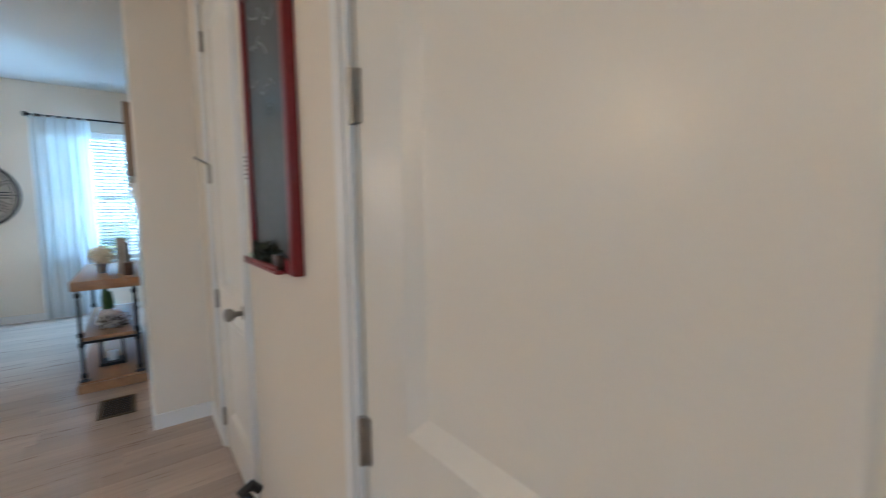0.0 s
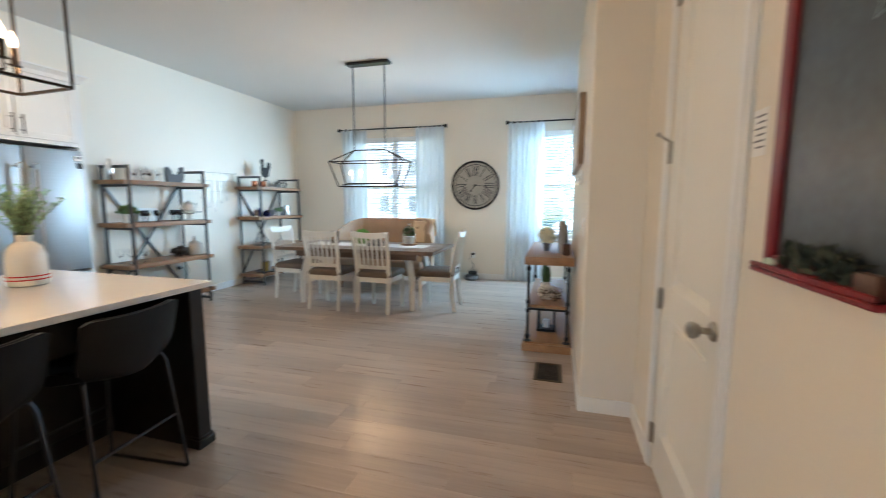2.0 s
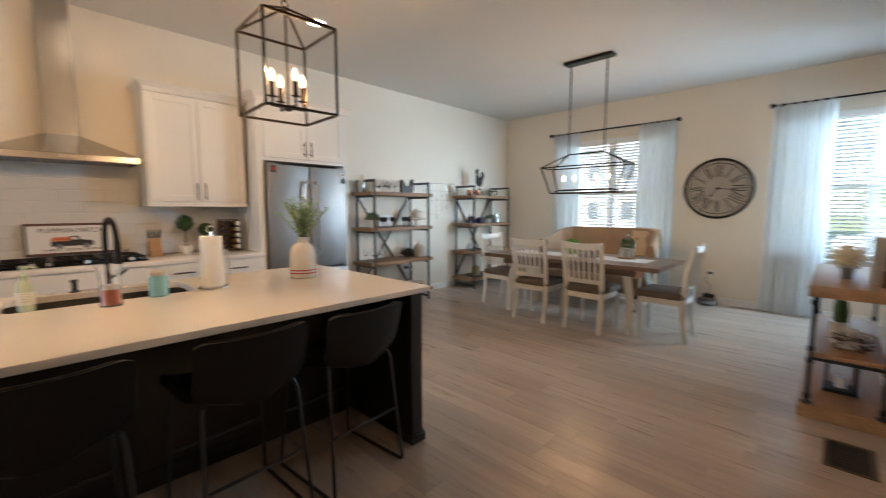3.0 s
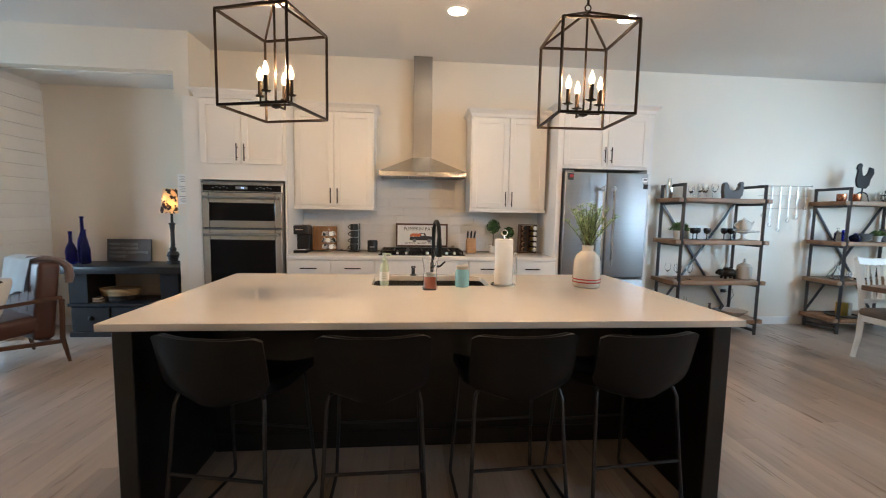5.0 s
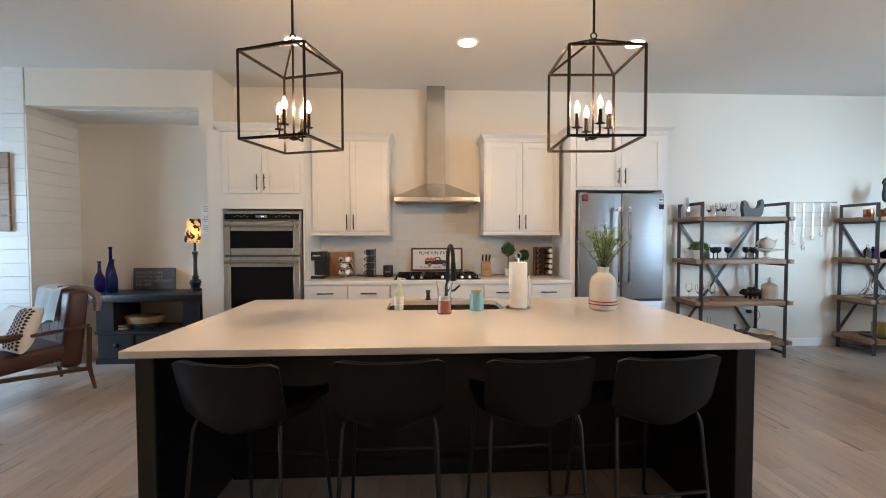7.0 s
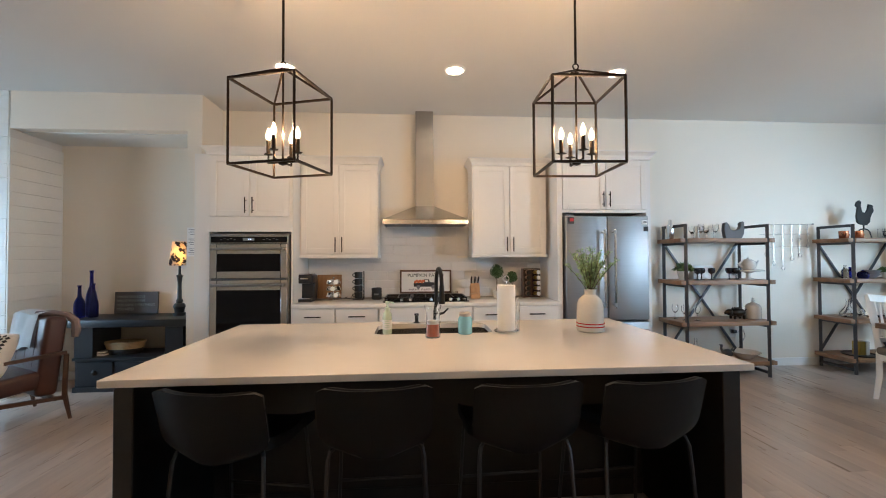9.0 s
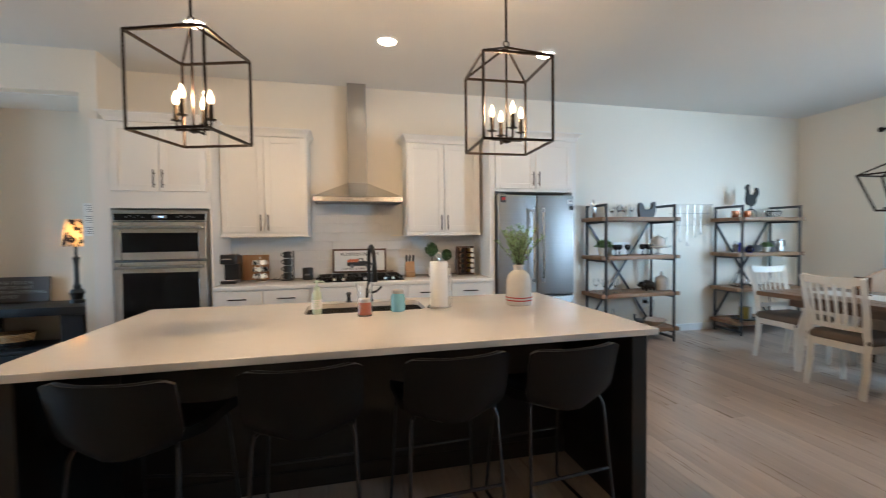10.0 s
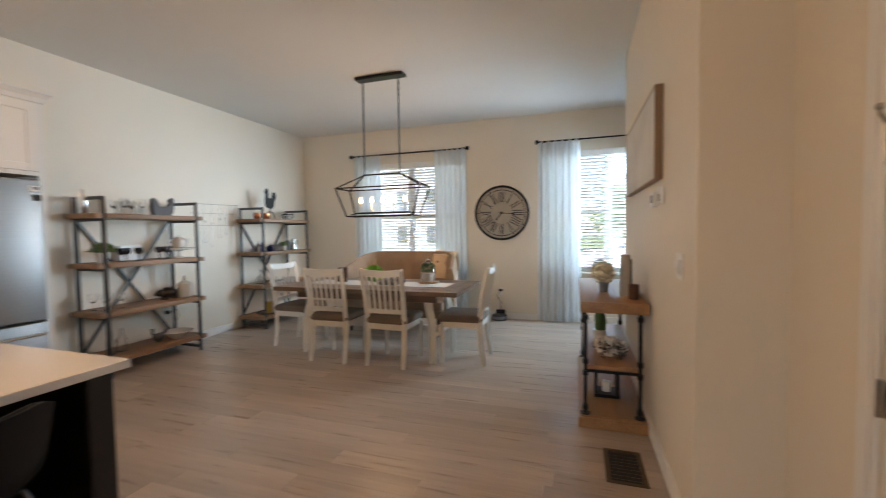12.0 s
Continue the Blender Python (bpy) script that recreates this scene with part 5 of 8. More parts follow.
part("label", box(0, -0.0565, 0.06, 0.05, 0.002, 0.018), M_GREY_PLASTIC, bc)


def truck_sign():
    s = thing("framed_sign", 0.04, 4.655, CTR_Z + 0.001, "framed white sign with a black truck carrying pumpkins", "sign")
    s.matrix_basis = pose(0.05, 4.672, CTR_Z + 0.047, -5)
    w, h = 0.30, 0.27
    part("board", span(-w + 0.02, w - 0.02, -0.004, 0.006, 0.02, h - 0.02), M_PAPER, s)
    for a in ((-w, w, 0, 0.02), (-w, w, h - 0.02, h), (-w, -w + 0.02, 0.02, h - 0.02), (w - 0.02, w, 0.02, h - 0.02)):
        part("frame_bar", span(a[0], a[1], -0.012, 0.01, a[2], a[3], 0.002), M_WALNUT, s)
    fc = bpy.data.curves.new("lettering", "FONT")
    fc.body, fc.size, fc.extrude, fc.align_x = "PUMPKIN PATCH", 0.055, 0.0008, "CENTER"
    fo = new("lettering", fc)
    fo.data.materials.append(M_DARK_INK)
    fo.parent = s
    fo.matrix_basis = pose(0, -0.006, 0.19, 90)
    fd = bpy.data.curves.new("lettering", "FONT")
    fd.body, fd.size, fd.extrude, fd.align_x = "PUMPKINS   GOURDS   HAYRIDES", 0.026, 0.0008, "CENTER"
    fq = new("lettering", fd)
    fq.data.materials.append(M_DARK_INK)
    fq.parent = s
    fq.matrix_basis = pose(0, -0.006, 0.035, 90)
    cab = [(-0.14, 0.075), (0.13, 0.075), (0.135, 0.105), (0.12, 0.12), (0.05, 0.128), (0.035, 0.16), (-0.015, 0.16), (-0.022, 0.12), (-0.14, 0.118)]
    part("truck", moved(prism(cab, 0.003), 0, -0.0065, 0), M_DARK_INK, s, "painted black truck")
    for x in (-0.085, 0.085):
        part("truck_wheel", moved(lathe([(0.022, 0), (0.022, 0.004)], seg=18), x, -0.006, 0.073, 90), M_INK, s)
    part("truck_window", moved(prism([(-0.008, 0.128), (0.03, 0.128), (0.024, 0.152), (-0.006, 0.152)], 0.002), 0, -0.0095, 0), M_PAPER, s)
    for k in range(6):
        part("pumpkin", moved(lathe([(0.017, 0), (0.015, 0.003), (0, 0.004)], seg=12), -0.122 + k * 0.019, -0.0055, 0.13 + 0.011 * (k % 2), 90), M_ORANGE, s, "painted orange pumpkin")


truck_sign()

kb = thing("knife_block", 0.60, 4.50, CTR_Z, "wooden knife block with black-handled knives", "knife block")
part("block", moved(prism([(-0.06, 0), (0.06, 0), (0.075, 0.12), (-0.01, 0.17)], 0.10, "YZ"), 0, 0, 0), M_BOARD, kb)
part("lower_band", box(0, -0.001, 0.03, 0.104, 0.124, 0.06, 0.003), M_CONSOLE, kb)
for k in range(6):
    x, y0, z0 = -0.035 + 0.035 * (k % 3), 0.02 + 0.035 * (k // 3), 0.155 - 0.02 * (k // 3)
    part("knife_handle", moved(box(0, 0, 0.05, 0.016, 0.024, 0.10, 0.005, 2), x, y0, z0, 28, 4 * (k % 3 - 1)), M_BLACK_PLASTIC, kb)


def topiary(x, y, h, r, label):
    t = thing("topiary", x, y, CTR_Z, label, "topiary", "topiaries on the worktop")
    part("pot", joined(lathe([(0.035, 0), (0.045, 0.07), (0.049, 0.07), (0.049, 0.085), (0.043, 0.085), (0.04, 0.078), (0, 0.078)], seg=18)), M_CERAMIC, t)
    part("trunk", tube([(0, 0, 0.07), (0.003, 0, h * 0.6), (0, 0, h)], 0.005, 6), M_STEM, t)
    rnd = random.Random(int(h * 1000))
    spots = []
    for k in range(420):
        d = Vector((rnd.gauss(0, 1), rnd.gauss(0, 1), rnd.gauss(0, 1))).normalized()
        spots.append((Vector((0, 0, h)) + d * r * rnd.uniform(0.78, 0.96), d + Vector((rnd.uniform(-.6, .6), rnd.uniform(-.6, .6), rnd.uniform(-.6, .6)))))
    f = part("foliage", scatter_leaves(spots, 0.017, 0.010, rnd), M_BOX, t)
    part("core", ball(0, 0, h, r * 0.8, seg=14, rough=0.1), M_BOX, f)


topiary(0.85, 4.50, 0.30, 0.072, "round clipped topiary on a stem in a pale pot")
topiary(1.03, 4.52, 0.235, 0.058, "smaller round topiary in a pale pot")

sr = thing("spice_rack", 1.25, 4.52, CTR_Z, "dark wooden spice rack with rows of jars", "spice rack")
for s in (-1, 1):
    part("side", box(s * 0.092, 0, 0.165, 0.012, 0.09, 0.33, 0.002), M_WALNUT, sr)
part("top", box(0, 0, 0.325, 0.172, 0.09, 0.01), M_WALNUT, sr)
part("bottom", box(0, 0, 0.012, 0.172, 0.09, 0.012), M_WALNUT, sr)
part("back_panel", box(0, 0.043, 0.165, 0.172, 0.006, 0.30), M_WALNUT, sr)
for r in range(5):
    for c in range(2):
        z = 0.048 + r * 0.06
        j = part("spice_jar", moved(lathe([(0.02, 0), (0.022, 0.004), (0.022, 0.055), (0.018, 0.06)], seg=14), -0.05 + c * 0.085, -0.02, z, 90, 0, 28 if c else 0), M_CONSOLE if c == 0 else M_BRASS, sr)
        part("jar_lid", moved(lathe([(0.023, 0.06), (0.023, 0.076), (0, 0.077)], seg=14), -0.05 + c * 0.085, -0.02, z, 90, 0, 28 if c else 0), M_WHITE_PLASTIC if c else M_BLACK_PLASTIC, j)
for k in range(3):
    sh = thing("salt_shaker", 0.30 + k * 0.055, 4.68, CTR_Z, "small clear salt shaker with a steel lid", "salt shaker", "small shakers behind the cooktop")
    part("glass", lathe([(0.018, 0), (0.02, 0.004), (0.017, 0.05), (0, 0.05)], seg=12), M_GLASS, sh)
    part("lid", lathe([(0.018, 0.051), (0.016, 0.066), (0, 0.069)], seg=12), M_CHROME, sh)

pap = thing("taped_notice", -2.308, NOOK_Y - 0.004, 1.545, "white sheets of printed notes taped to the pier", "notice")
for k in range(3):
    sheet = part("sheet", box(0.0, -0.001 * k, 0.10 - k * 0.10, 0.19, 0.001, 0.097), M_PAPER, pap)
    for q in range(4):
        part("text_line", box(-0.005, -0.0012 - 0.001 * k, 0.13 - k * 0.10 - q * 0.018, 0.15 - 0.03 * (q % 2), 0.0008, 0.005), M_INK, sheet)

# ---- dining ----
TX0, TX1, TY0, TY1, TZ = 4.07, 5.07, 1.165, 3.34, 0.76


def dining_table():
    t = thing("dining_table", (TX0 + TX1) / 2, (TY0 + TY1) / 2, 0, "plank-top dining table with angled white trestle legs", "dining table")
    w, l = (TX1 - TX0) / 2, (TY1 - TY0) / 2
    n = 6
    plank = mesh_of("top_plank", box(0, 0, 0, 2 * w / n - 0.003, 2 * l - 0.24, 0.045, 0.003), M_TABLE)
    for k in range(n):
        piece("top_plank", plank, t, -w + (k + 0.5) * 2 * w / n, 0, TZ - 0.0225)
    for s in (-1, 1):
        part("breadboard_end", box(0, s * (l - 0.0585), TZ - 0.0225, 2 * w, 0.117, 0.045, 0.003), M_TABLE, t)
    part("apron", joined(*[box(s * (w - 0.12), 0, TZ - 0.085, 0.03, 2 * l - 0.5, 0.078) for s in (-1, 1)]), M_TABLE, t)
    for s in (-1, 1):
        y = s * (l - 0.34)
        for q in (-1, 1):
            part("leg", tube([(q * 0.30, y - s * 0.05, TZ - 0.05), (q * 0.335, y + s * 0.02, 0.4), (q * 0.36, y + s * 0.03, 0.0)], [0.05, 0.044, 0.036], 4), M_WHITEWOOD, t)
        part("cross_beam", box(0, y - s * 0.045, TZ - 0.083, 0.72, 0.07, 0.07, 0.004), M_WHITEWOOD, t)
        part("stretcher", bar((-0.34, y + s * 0.025, 0.28), (0.34, y + s * 0.025, 0.28), 0.05), M_WHITEWOOD, t)
    part("long_stretcher", box(0, 0, 0.28, 0.05, 2 * l - 0.66, 0.06, 0.004), M_WHITEWOOD, t)


dining_table()


def dining_chair():
    """Slat-back dining chair; it faces +y."""
    c = thing("dining_chair", 0, 0, 0, "white slat-back dining chair with a taupe cushioned seat", "dining chair", "chairs round the dining table")
    for s in (-1, 1):
        part("back_leg", tube([(s * 0.205, -0.235, 0.0), (s * 0.205, -0.20, 0.22), (s * 0.205, -0.195, 0.45), (s * 0.212, -0.225, 0.70), (s * 0.222, -0.285, 0.985)], [0.024, 0.029, 0.031, 0.028, 0.023], 4), M_WHITEWOOD, c)
        part("front_leg", tube([(s * 0.205, 0.205, 0.0), (s * 0.205, 0.205, 0.40)], [0.022, 0.032], 4), M_WHITEWOOD, c)
        part("side_rail", box(s * 0.205, 0.0, 0.405, 0.026, 0.37, 0.06, 0.003), M_WHITEWOOD, c)
    part("front_rail", box(0, 0.205, 0.405, 0.37, 0.026, 0.06, 0.003), M_WHITEWOOD, c)
    part("back_rail", box(0, -0.195, 0.405, 0.37, 0.026, 0.06, 0.003), M_WHITEWOOD, c)
    def bowed(z, y, h, half, dip):
        bm = bmesh.new()
        rows = []
        for k in range(9):
            u = 2 * k / 8 - 1
            yy = y - 0.022 * (1 - u * u)
            zz = z + dip * (u * u)
            rows.append([bm.verts.new((u * half, yy + a, zz + b)) for a, b in ((-0.012, 0), (0.012, 0), (0.012, h), (-0.012, h))])
        for a, b in zip(rows, rows[1:]):
            for k in range(4):
                bm.faces.new((a[k], a[(k + 1) % 4], b[(k + 1) % 4], b[k]))
        bm.faces.new(rows[0])
        bm.faces.new(rows[-1])
        bmesh.ops.recalc_face_normals(bm, faces=bm.faces)
        return bm
    part("top_rail", bowed(0.915, -0.272, 0.065, 0.232, 0.018), M_WHITEWOOD, c)
    part("lower_rail", bowed(0.545, -0.207, 0.04, 0.205, 0.0), M_WHITEWOOD, c)
    for k in range(6):
        u = (k - 2.5) / 2.5 * 0.74
        part("slat", tube([(u * 0.20, -0.222 - 0.02 * (1 - u * u), 0.575), (u * 0.205, -0.245 - 0.022 * (1 - u * u), 0.76), (u * 0.215, -0.278 - 0.022 * (1 - u * u), 0.925)], [0.017, 0.013, 0.017], 4), M_WHITEWOOD, c)
    part("seat", box(0, 0.01, 0.468, 0.47, 0.46, 0.075, 0.03, 4), M_SEAT, c, "taupe upholstered seat", smooth=True)
    return c


ch = dining_chair()
ch.matrix_basis = pose(4.175, 2.555, 0, 0, 0, -90)
copy_thing(ch, pose(4.195, 1.89, 0, 0, 0, -92))
copy_thing(ch, pose(4.47, 1.19, 0, 0, 0, 2))
copy_thing(ch, pose(4.52, 3.31, 0, 0, 0, 178))


def settee():
    """A tufted settee with rounded wing sides; it faces -x."""
    s = thing("tufted_settee", 5.52, 2.40, 0, "tan linen settee with a tufted curved back", "settee")
    part("seat", box(-0.05, 0, 0.40, 0.58, 1.42, 0.14, 0.04, 4), M_SETTEE, s, smooth=True)
    part("rail", box(-0.03, 0, 0.28, 0.54, 1.40, 0.10, 0.01, 2), M_SETTEE, s)
    def shell(d):
        line = []
        for k in range(33):
            u = 2 * k / 32 - 1
            a = abs(u)
            y = u * 1.0
            yy = math.copysign(min(a / 0.78, 1.0) ** 1.0 * 0.70 + max(0, a - 0.78) * 0.35, u)
            xx = 0.30 - max(0, a - 0.62) ** 1.6 * 2.6
            top = 1.07 - 0.20 * (max(0, a - 0.58) / 0.42) ** 2
            line.append((xx, yy, top))
        return line
    pts = shell(0)
    bm = bmesh.new()
    nz = 10
    fr, bk = [], []
    for i, (x, y, top) in enumerate(pts):
        nxt, prv = pts[min(i + 1, 32)], pts[max(i - 1, 0)]
        tang = Vector((nxt[0] - prv[0], nxt[1] - prv[1], 0)).normalized()
        nor = Vector((-tang.y, tang.x, 0))
        fcol, bcol = [], []
        for j in range(nz + 1):
            v = j / nz
            z = 0.33 + (top - 0.33) * v
            puff = 0.022 * abs(math.sin(i * math.pi / 3.2)) * abs(math.sin(v * math.pi * 3)) if 4 < i < 28 else 0
            thick = 0.055 * (1 - 0.75 * max(0, v - 0.8) / 0.2 * 0.8)
            lean = Vector((0.07 * v, 0, 0))
            fcol.append(bm.verts.new(Vector((x, y, z)) + nor * (thick + puff) + lean))
            bcol.append(bm.verts.new(Vector((x, y, z)) - nor * thick + lean))
        fr.append(fcol)
        bk.append(bcol)
    for lay in (fr, bk):
        for a, b in zip(lay, lay[1:]):
            for j in range(nz):
                bm.faces.new((a[j], a[j + 1], b[j + 1], b[j]))
    for i in range(32):
        bm.faces.new((fr[i][nz], fr[i + 1][nz], bk[i + 1][nz], bk[i][nz]))
        bm.faces.new((fr[i][0], fr[i + 1][0], bk[i + 1][0], bk[i][0]))
    for i in (0, 32):
        for j in range(nz):
            bm.faces.new((fr[i][j], fr[i][j + 1], bk[i][j + 1], bk[i][j]))
    bmesh.ops.recalc_face_normals(bm, faces=bm.faces)
    back = part("backrest", bm, M_SETTEE, s, smooth=True)
    for r in range(3):
        for k in range(8 - r % 2):
            y = -0.56 + (k + 0.5 * (r % 2)) * 0.16
            part("tuft_button", ball(0.262 + 0.03 * r, y, 0.62 + 0.14 * r, 0.013, seg=8), M_SETTEE, back)
    for x in (-0.27, 0.24):
        for y in (-0.64, 0.64):
            part("leg", tube([(x, y, 0.24), (x * 1.05, y, 0.0)], [0.026, 0.017], 8), M_WALNUT, s)


settee()
thr = thing("throw_blanket", 5.52, 1.74, 0.0, "pale tan throw draped over the end of the settee", "blanket")
bm = bmesh.new()
rows = []
for j in range(13):
    v = j / 12
    row = []
    for i in range(9):
        u = i / 8
        if v < 0.5:
            x, z = 0.262 + 0.065 * (2 * v) - 0.018, 0.70 + 0.385 * (2 * v)
        else:
            x, z = 0.425 + 0.02 * math.sin(v * 9), 1.085 - 0.28 * (2 * v - 1)
        row.append(bm.verts.new((x + 0.006 * math.sin(7 * u + 5 * v) - 0.0, -0.05 + 0.33 * u + 0.01 * math.sin(6 * v), z - 0.02 * (1 - u) ** 2)))
    rows.append(row)
for a, b in zip(rows, rows[1:]):
    for i in range(8):
        bm.faces.new((a[i], a[i + 1], b[i + 1], b[i]))
part("cloth", bm, paint("cream_throw", (0.62, 0.46, 0.31), 0.95, vary=0.08, scale=10, grain=300, bump=0.5), thr, smooth=True)

run_ = thing("table_runner", 4.58, 2.25, TZ, "white cloth runner along the dining table", "table runner")
bm = bmesh.new()
rows = [[bm.verts.new((-0.19 + 0.38 * i / 8, -0.86 + 1.72 * j / 40, 0.003 + 0.0015 * math.sin(i * 1.3 + j * 0.7))) for i in range(9)] for j in range(41)]
for a, b in zip(rows, rows[1:]):
    for i in range(8):
        bm.faces.new((a[i], a[i + 1], b[i + 1], b[i]))
part("cloth", bm, M_RUNNER, run_, smooth=True)

bx = thing("boxwood_ball", 4.72, 2.40, TZ + 0.005, "bright green moss ball in a low bowl", "plant")
part("bowl", lathe([(0.04, 0), (0.07, 0.035), (0.075, 0.05), (0.07, 0.05), (0.04, 0.01), (0, 0.01)], seg=20), M_GREY_PLASTIC, bx)
rnd = random.Random(8)
spots = []
for k in range(520):
    d = Vector((rnd.gauss(0, 1), rnd.gauss(0, 1), abs(rnd.gauss(0, 1)))).normalized()
    spots.append((Vector((d.x * 0.095, d.y * 0.095, 0.05 + d.z * 0.075)) * rnd.uniform(0.9, 1.02), d + Vector((rnd.uniform(-.7, .7), rnd.uniform(-.7, .7), rnd.uniform(-.4, .7)))))
fo = part("foliage", scatter_leaves(spots, 0.02, 0.011, rnd), M_MOSS, bx)
part("core", ball(0, 0, 0.055, 0.085, 0.085, 0.065, seg=14), M_MOSS, fo)
bx.scale = (1.15, 1.15, 1.45)

cl = thing("glass_cloche", 4.72, 1.70, TZ + 0.005, "glass cloche over a small plant on a wooden plate", "cloche")
part("plate", lathe([(0.09, 0), (0.10, 0.008), (0.10, 0.014), (0, 0.014)], seg=28), M_CONSOLE, cl)
part("pot", lathe([(0.035, 0.015), (0.048, 0.085), (0.042, 0.085), (0, 0.08)], seg=16), M_CERAMIC, cl)
sp = random.Random(4)
spots = [(Vector((sp.uniform(-0.04, 0.04), sp.uniform(-0.04, 0.04), 0.09 + sp.uniform(0, 0.05))), Vector((sp.uniform(-1, 1), sp.uniform(-1, 1), sp.uniform(0.2, 1)))) for _ in range(90)]
part("leaves", scatter_leaves(spots, 0.026, 0.014, sp), M_LEAF, cl)
cl.scale = (1.2, 1.2, 1.35)
part("dome", lathe([(0.072, 0.015), (0.074, 0.12), (0.066, 0.155), (0.04, 0.18), (0.012, 0.19), (0.010, 0.20), (0.016, 0.212), (0, 0.22)], seg=24, closed=False), M_GLASS, cl)
me_ = thing("menu_stand", 4.60, 2.77, TZ + 0.005, "brown wooden card stand on the table", "card stand")
part("board", moved(box(0, 0, 0.085, 0.012, 0.13, 0.17, 0.003), 0, 0, 0.004, 0, 8), M_WALNUT, me_)
part("foot", box(0.02, 0, 0.006, 0.06, 0.11, 0.012, 0.002), M_WALNUT, me_)
part("motif", moved(lathe([(0.026, 0), (0.026, 0.002)], seg=14), -0.0105, 0, 0.085, 0, -82), M_CONSOLE, me_)
for k, (x, y) in enumerate(((4.46, 2.10), (4.53, 2.04), (4.61, 2.12))):
    jg = thing("glass_jar", x, y, TZ + 0.005, "small clear glass jar on the runner", "jar", "glass jars on the table")
    part("glass", lathe([(0.03, 0), (0.034, 0.004), (0.034, 0.07), (0.028, 0.085), (0.026, 0.085), (0.03, 0.068), (0.03, 0.008), (0, 0.008)], seg=16), M_GLASS, jg)
    part("lid", lathe([(0.03, 0.086), (0.03, 0.098), (0, 0.1)], seg=16), M_CHROME, jg)
tr_ = thing("condiment_tray", 4.56, 2.08, TZ + 0.004, "grey metal tray under the jars", "tray")
part("tray", joined(box(0, 0, 0.0015, 0.28, 0.2, 0.001), box(0.14, 0, 0.02, 0.004, 0.2, 0.04), box(-0.14, 0, 0.02, 0.004, 0.2, 0.04), box(0, 0.1, 0.02, 0.276, 0.004, 0.04), box(0, -0.1, 0.02, 0.276, 0.004, 0.04)), M_GREY_PLASTIC, tr_)


def chandelier():
    c = thing("linear_chandelier", 4.41, 2.11, CEIL, "dark metal linear lantern chandelier over the table", "chandelier")
    part("canopy", box(0, 0, -0.018, 0.12, 0.57, 0.034, 0.004), M_BLACK_METAL, c)
    zt, zr, zb = 2.0 - CEIL, 1.85 - CEIL, 1.54 - CEIL
    for y in (-0.215, 0.215):
        part("rod", joined(tube([(0, y, -0.03), (0, y, zt)], 0.008, 10), *[tube([(0, y, -0.12 - 0.06 * k), (0, y, -0.10 - 0.06 * k)], 0.0105, 10) for k in range(3)]), M_IRON, c)
    part("ridge", bar((0, -0.215, zt), (0, 0.215, zt), 0.014), M_BRONZE, c)
    w1, l1, w0, l0 = 0.15, 0.505, 0.10, 0.40
    up = [(-w1, -l1, zr), (w1, -l1, zr), (w1, l1, zr), (-w1, l1, zr)]
    dn = [(-w0, -l0, zb), (w0, -l0, zb), (w0, l0, zb), (-w0, l0, zb)]
    for k in range(4):
        part("upper_rail", bar(up[k], up[(k + 1) % 4], 0.014), M_BRONZE, c)
        part("lower_rail", bar(dn[k], dn[(k + 1) % 4], 0.014), M_BRONZE, c)
        part("corner_post", bar(up[k], dn[k], 0.014), M_BRONZE, c)
        part("roof_strut", bar(up[k], (0, -0.215 if up[k][1] < 0 else 0.215, zt), 0.012), M_BRONZE, c)
    part("lamp_bar", box(0, 0, zb + 0.035, 0.025, 0.64, 0.02), M_BLACK_METAL, c)
    for y in (-l0, l0):
        part("bar_hanger", bar((-w0, y, zb), (w0, y, zb + 0.001), 0.012), M_BLACK_METAL, c)
    part("bar_link", joined(bar((0, -l0, zb + 0.02), (0, -0.32, zb + 0.035), 0.012), bar((0, l0, zb + 0.02), (0, 0.32, zb + 0.035), 0.012)), M_BLACK_METAL, c)
    for k in range(5):
        y = -0.27 + k * 0.135
        sl = part("candle_sleeve", lathe([(0.011, 0.045), (0.011, 0.145), (0, 0.146)], 0, y, zb, 12), M_WHITE_PLASTIC, c)
        bulb(sl, 0, y, zb + 0.146, 0.017, 0.075, 0.2)


chandelier()


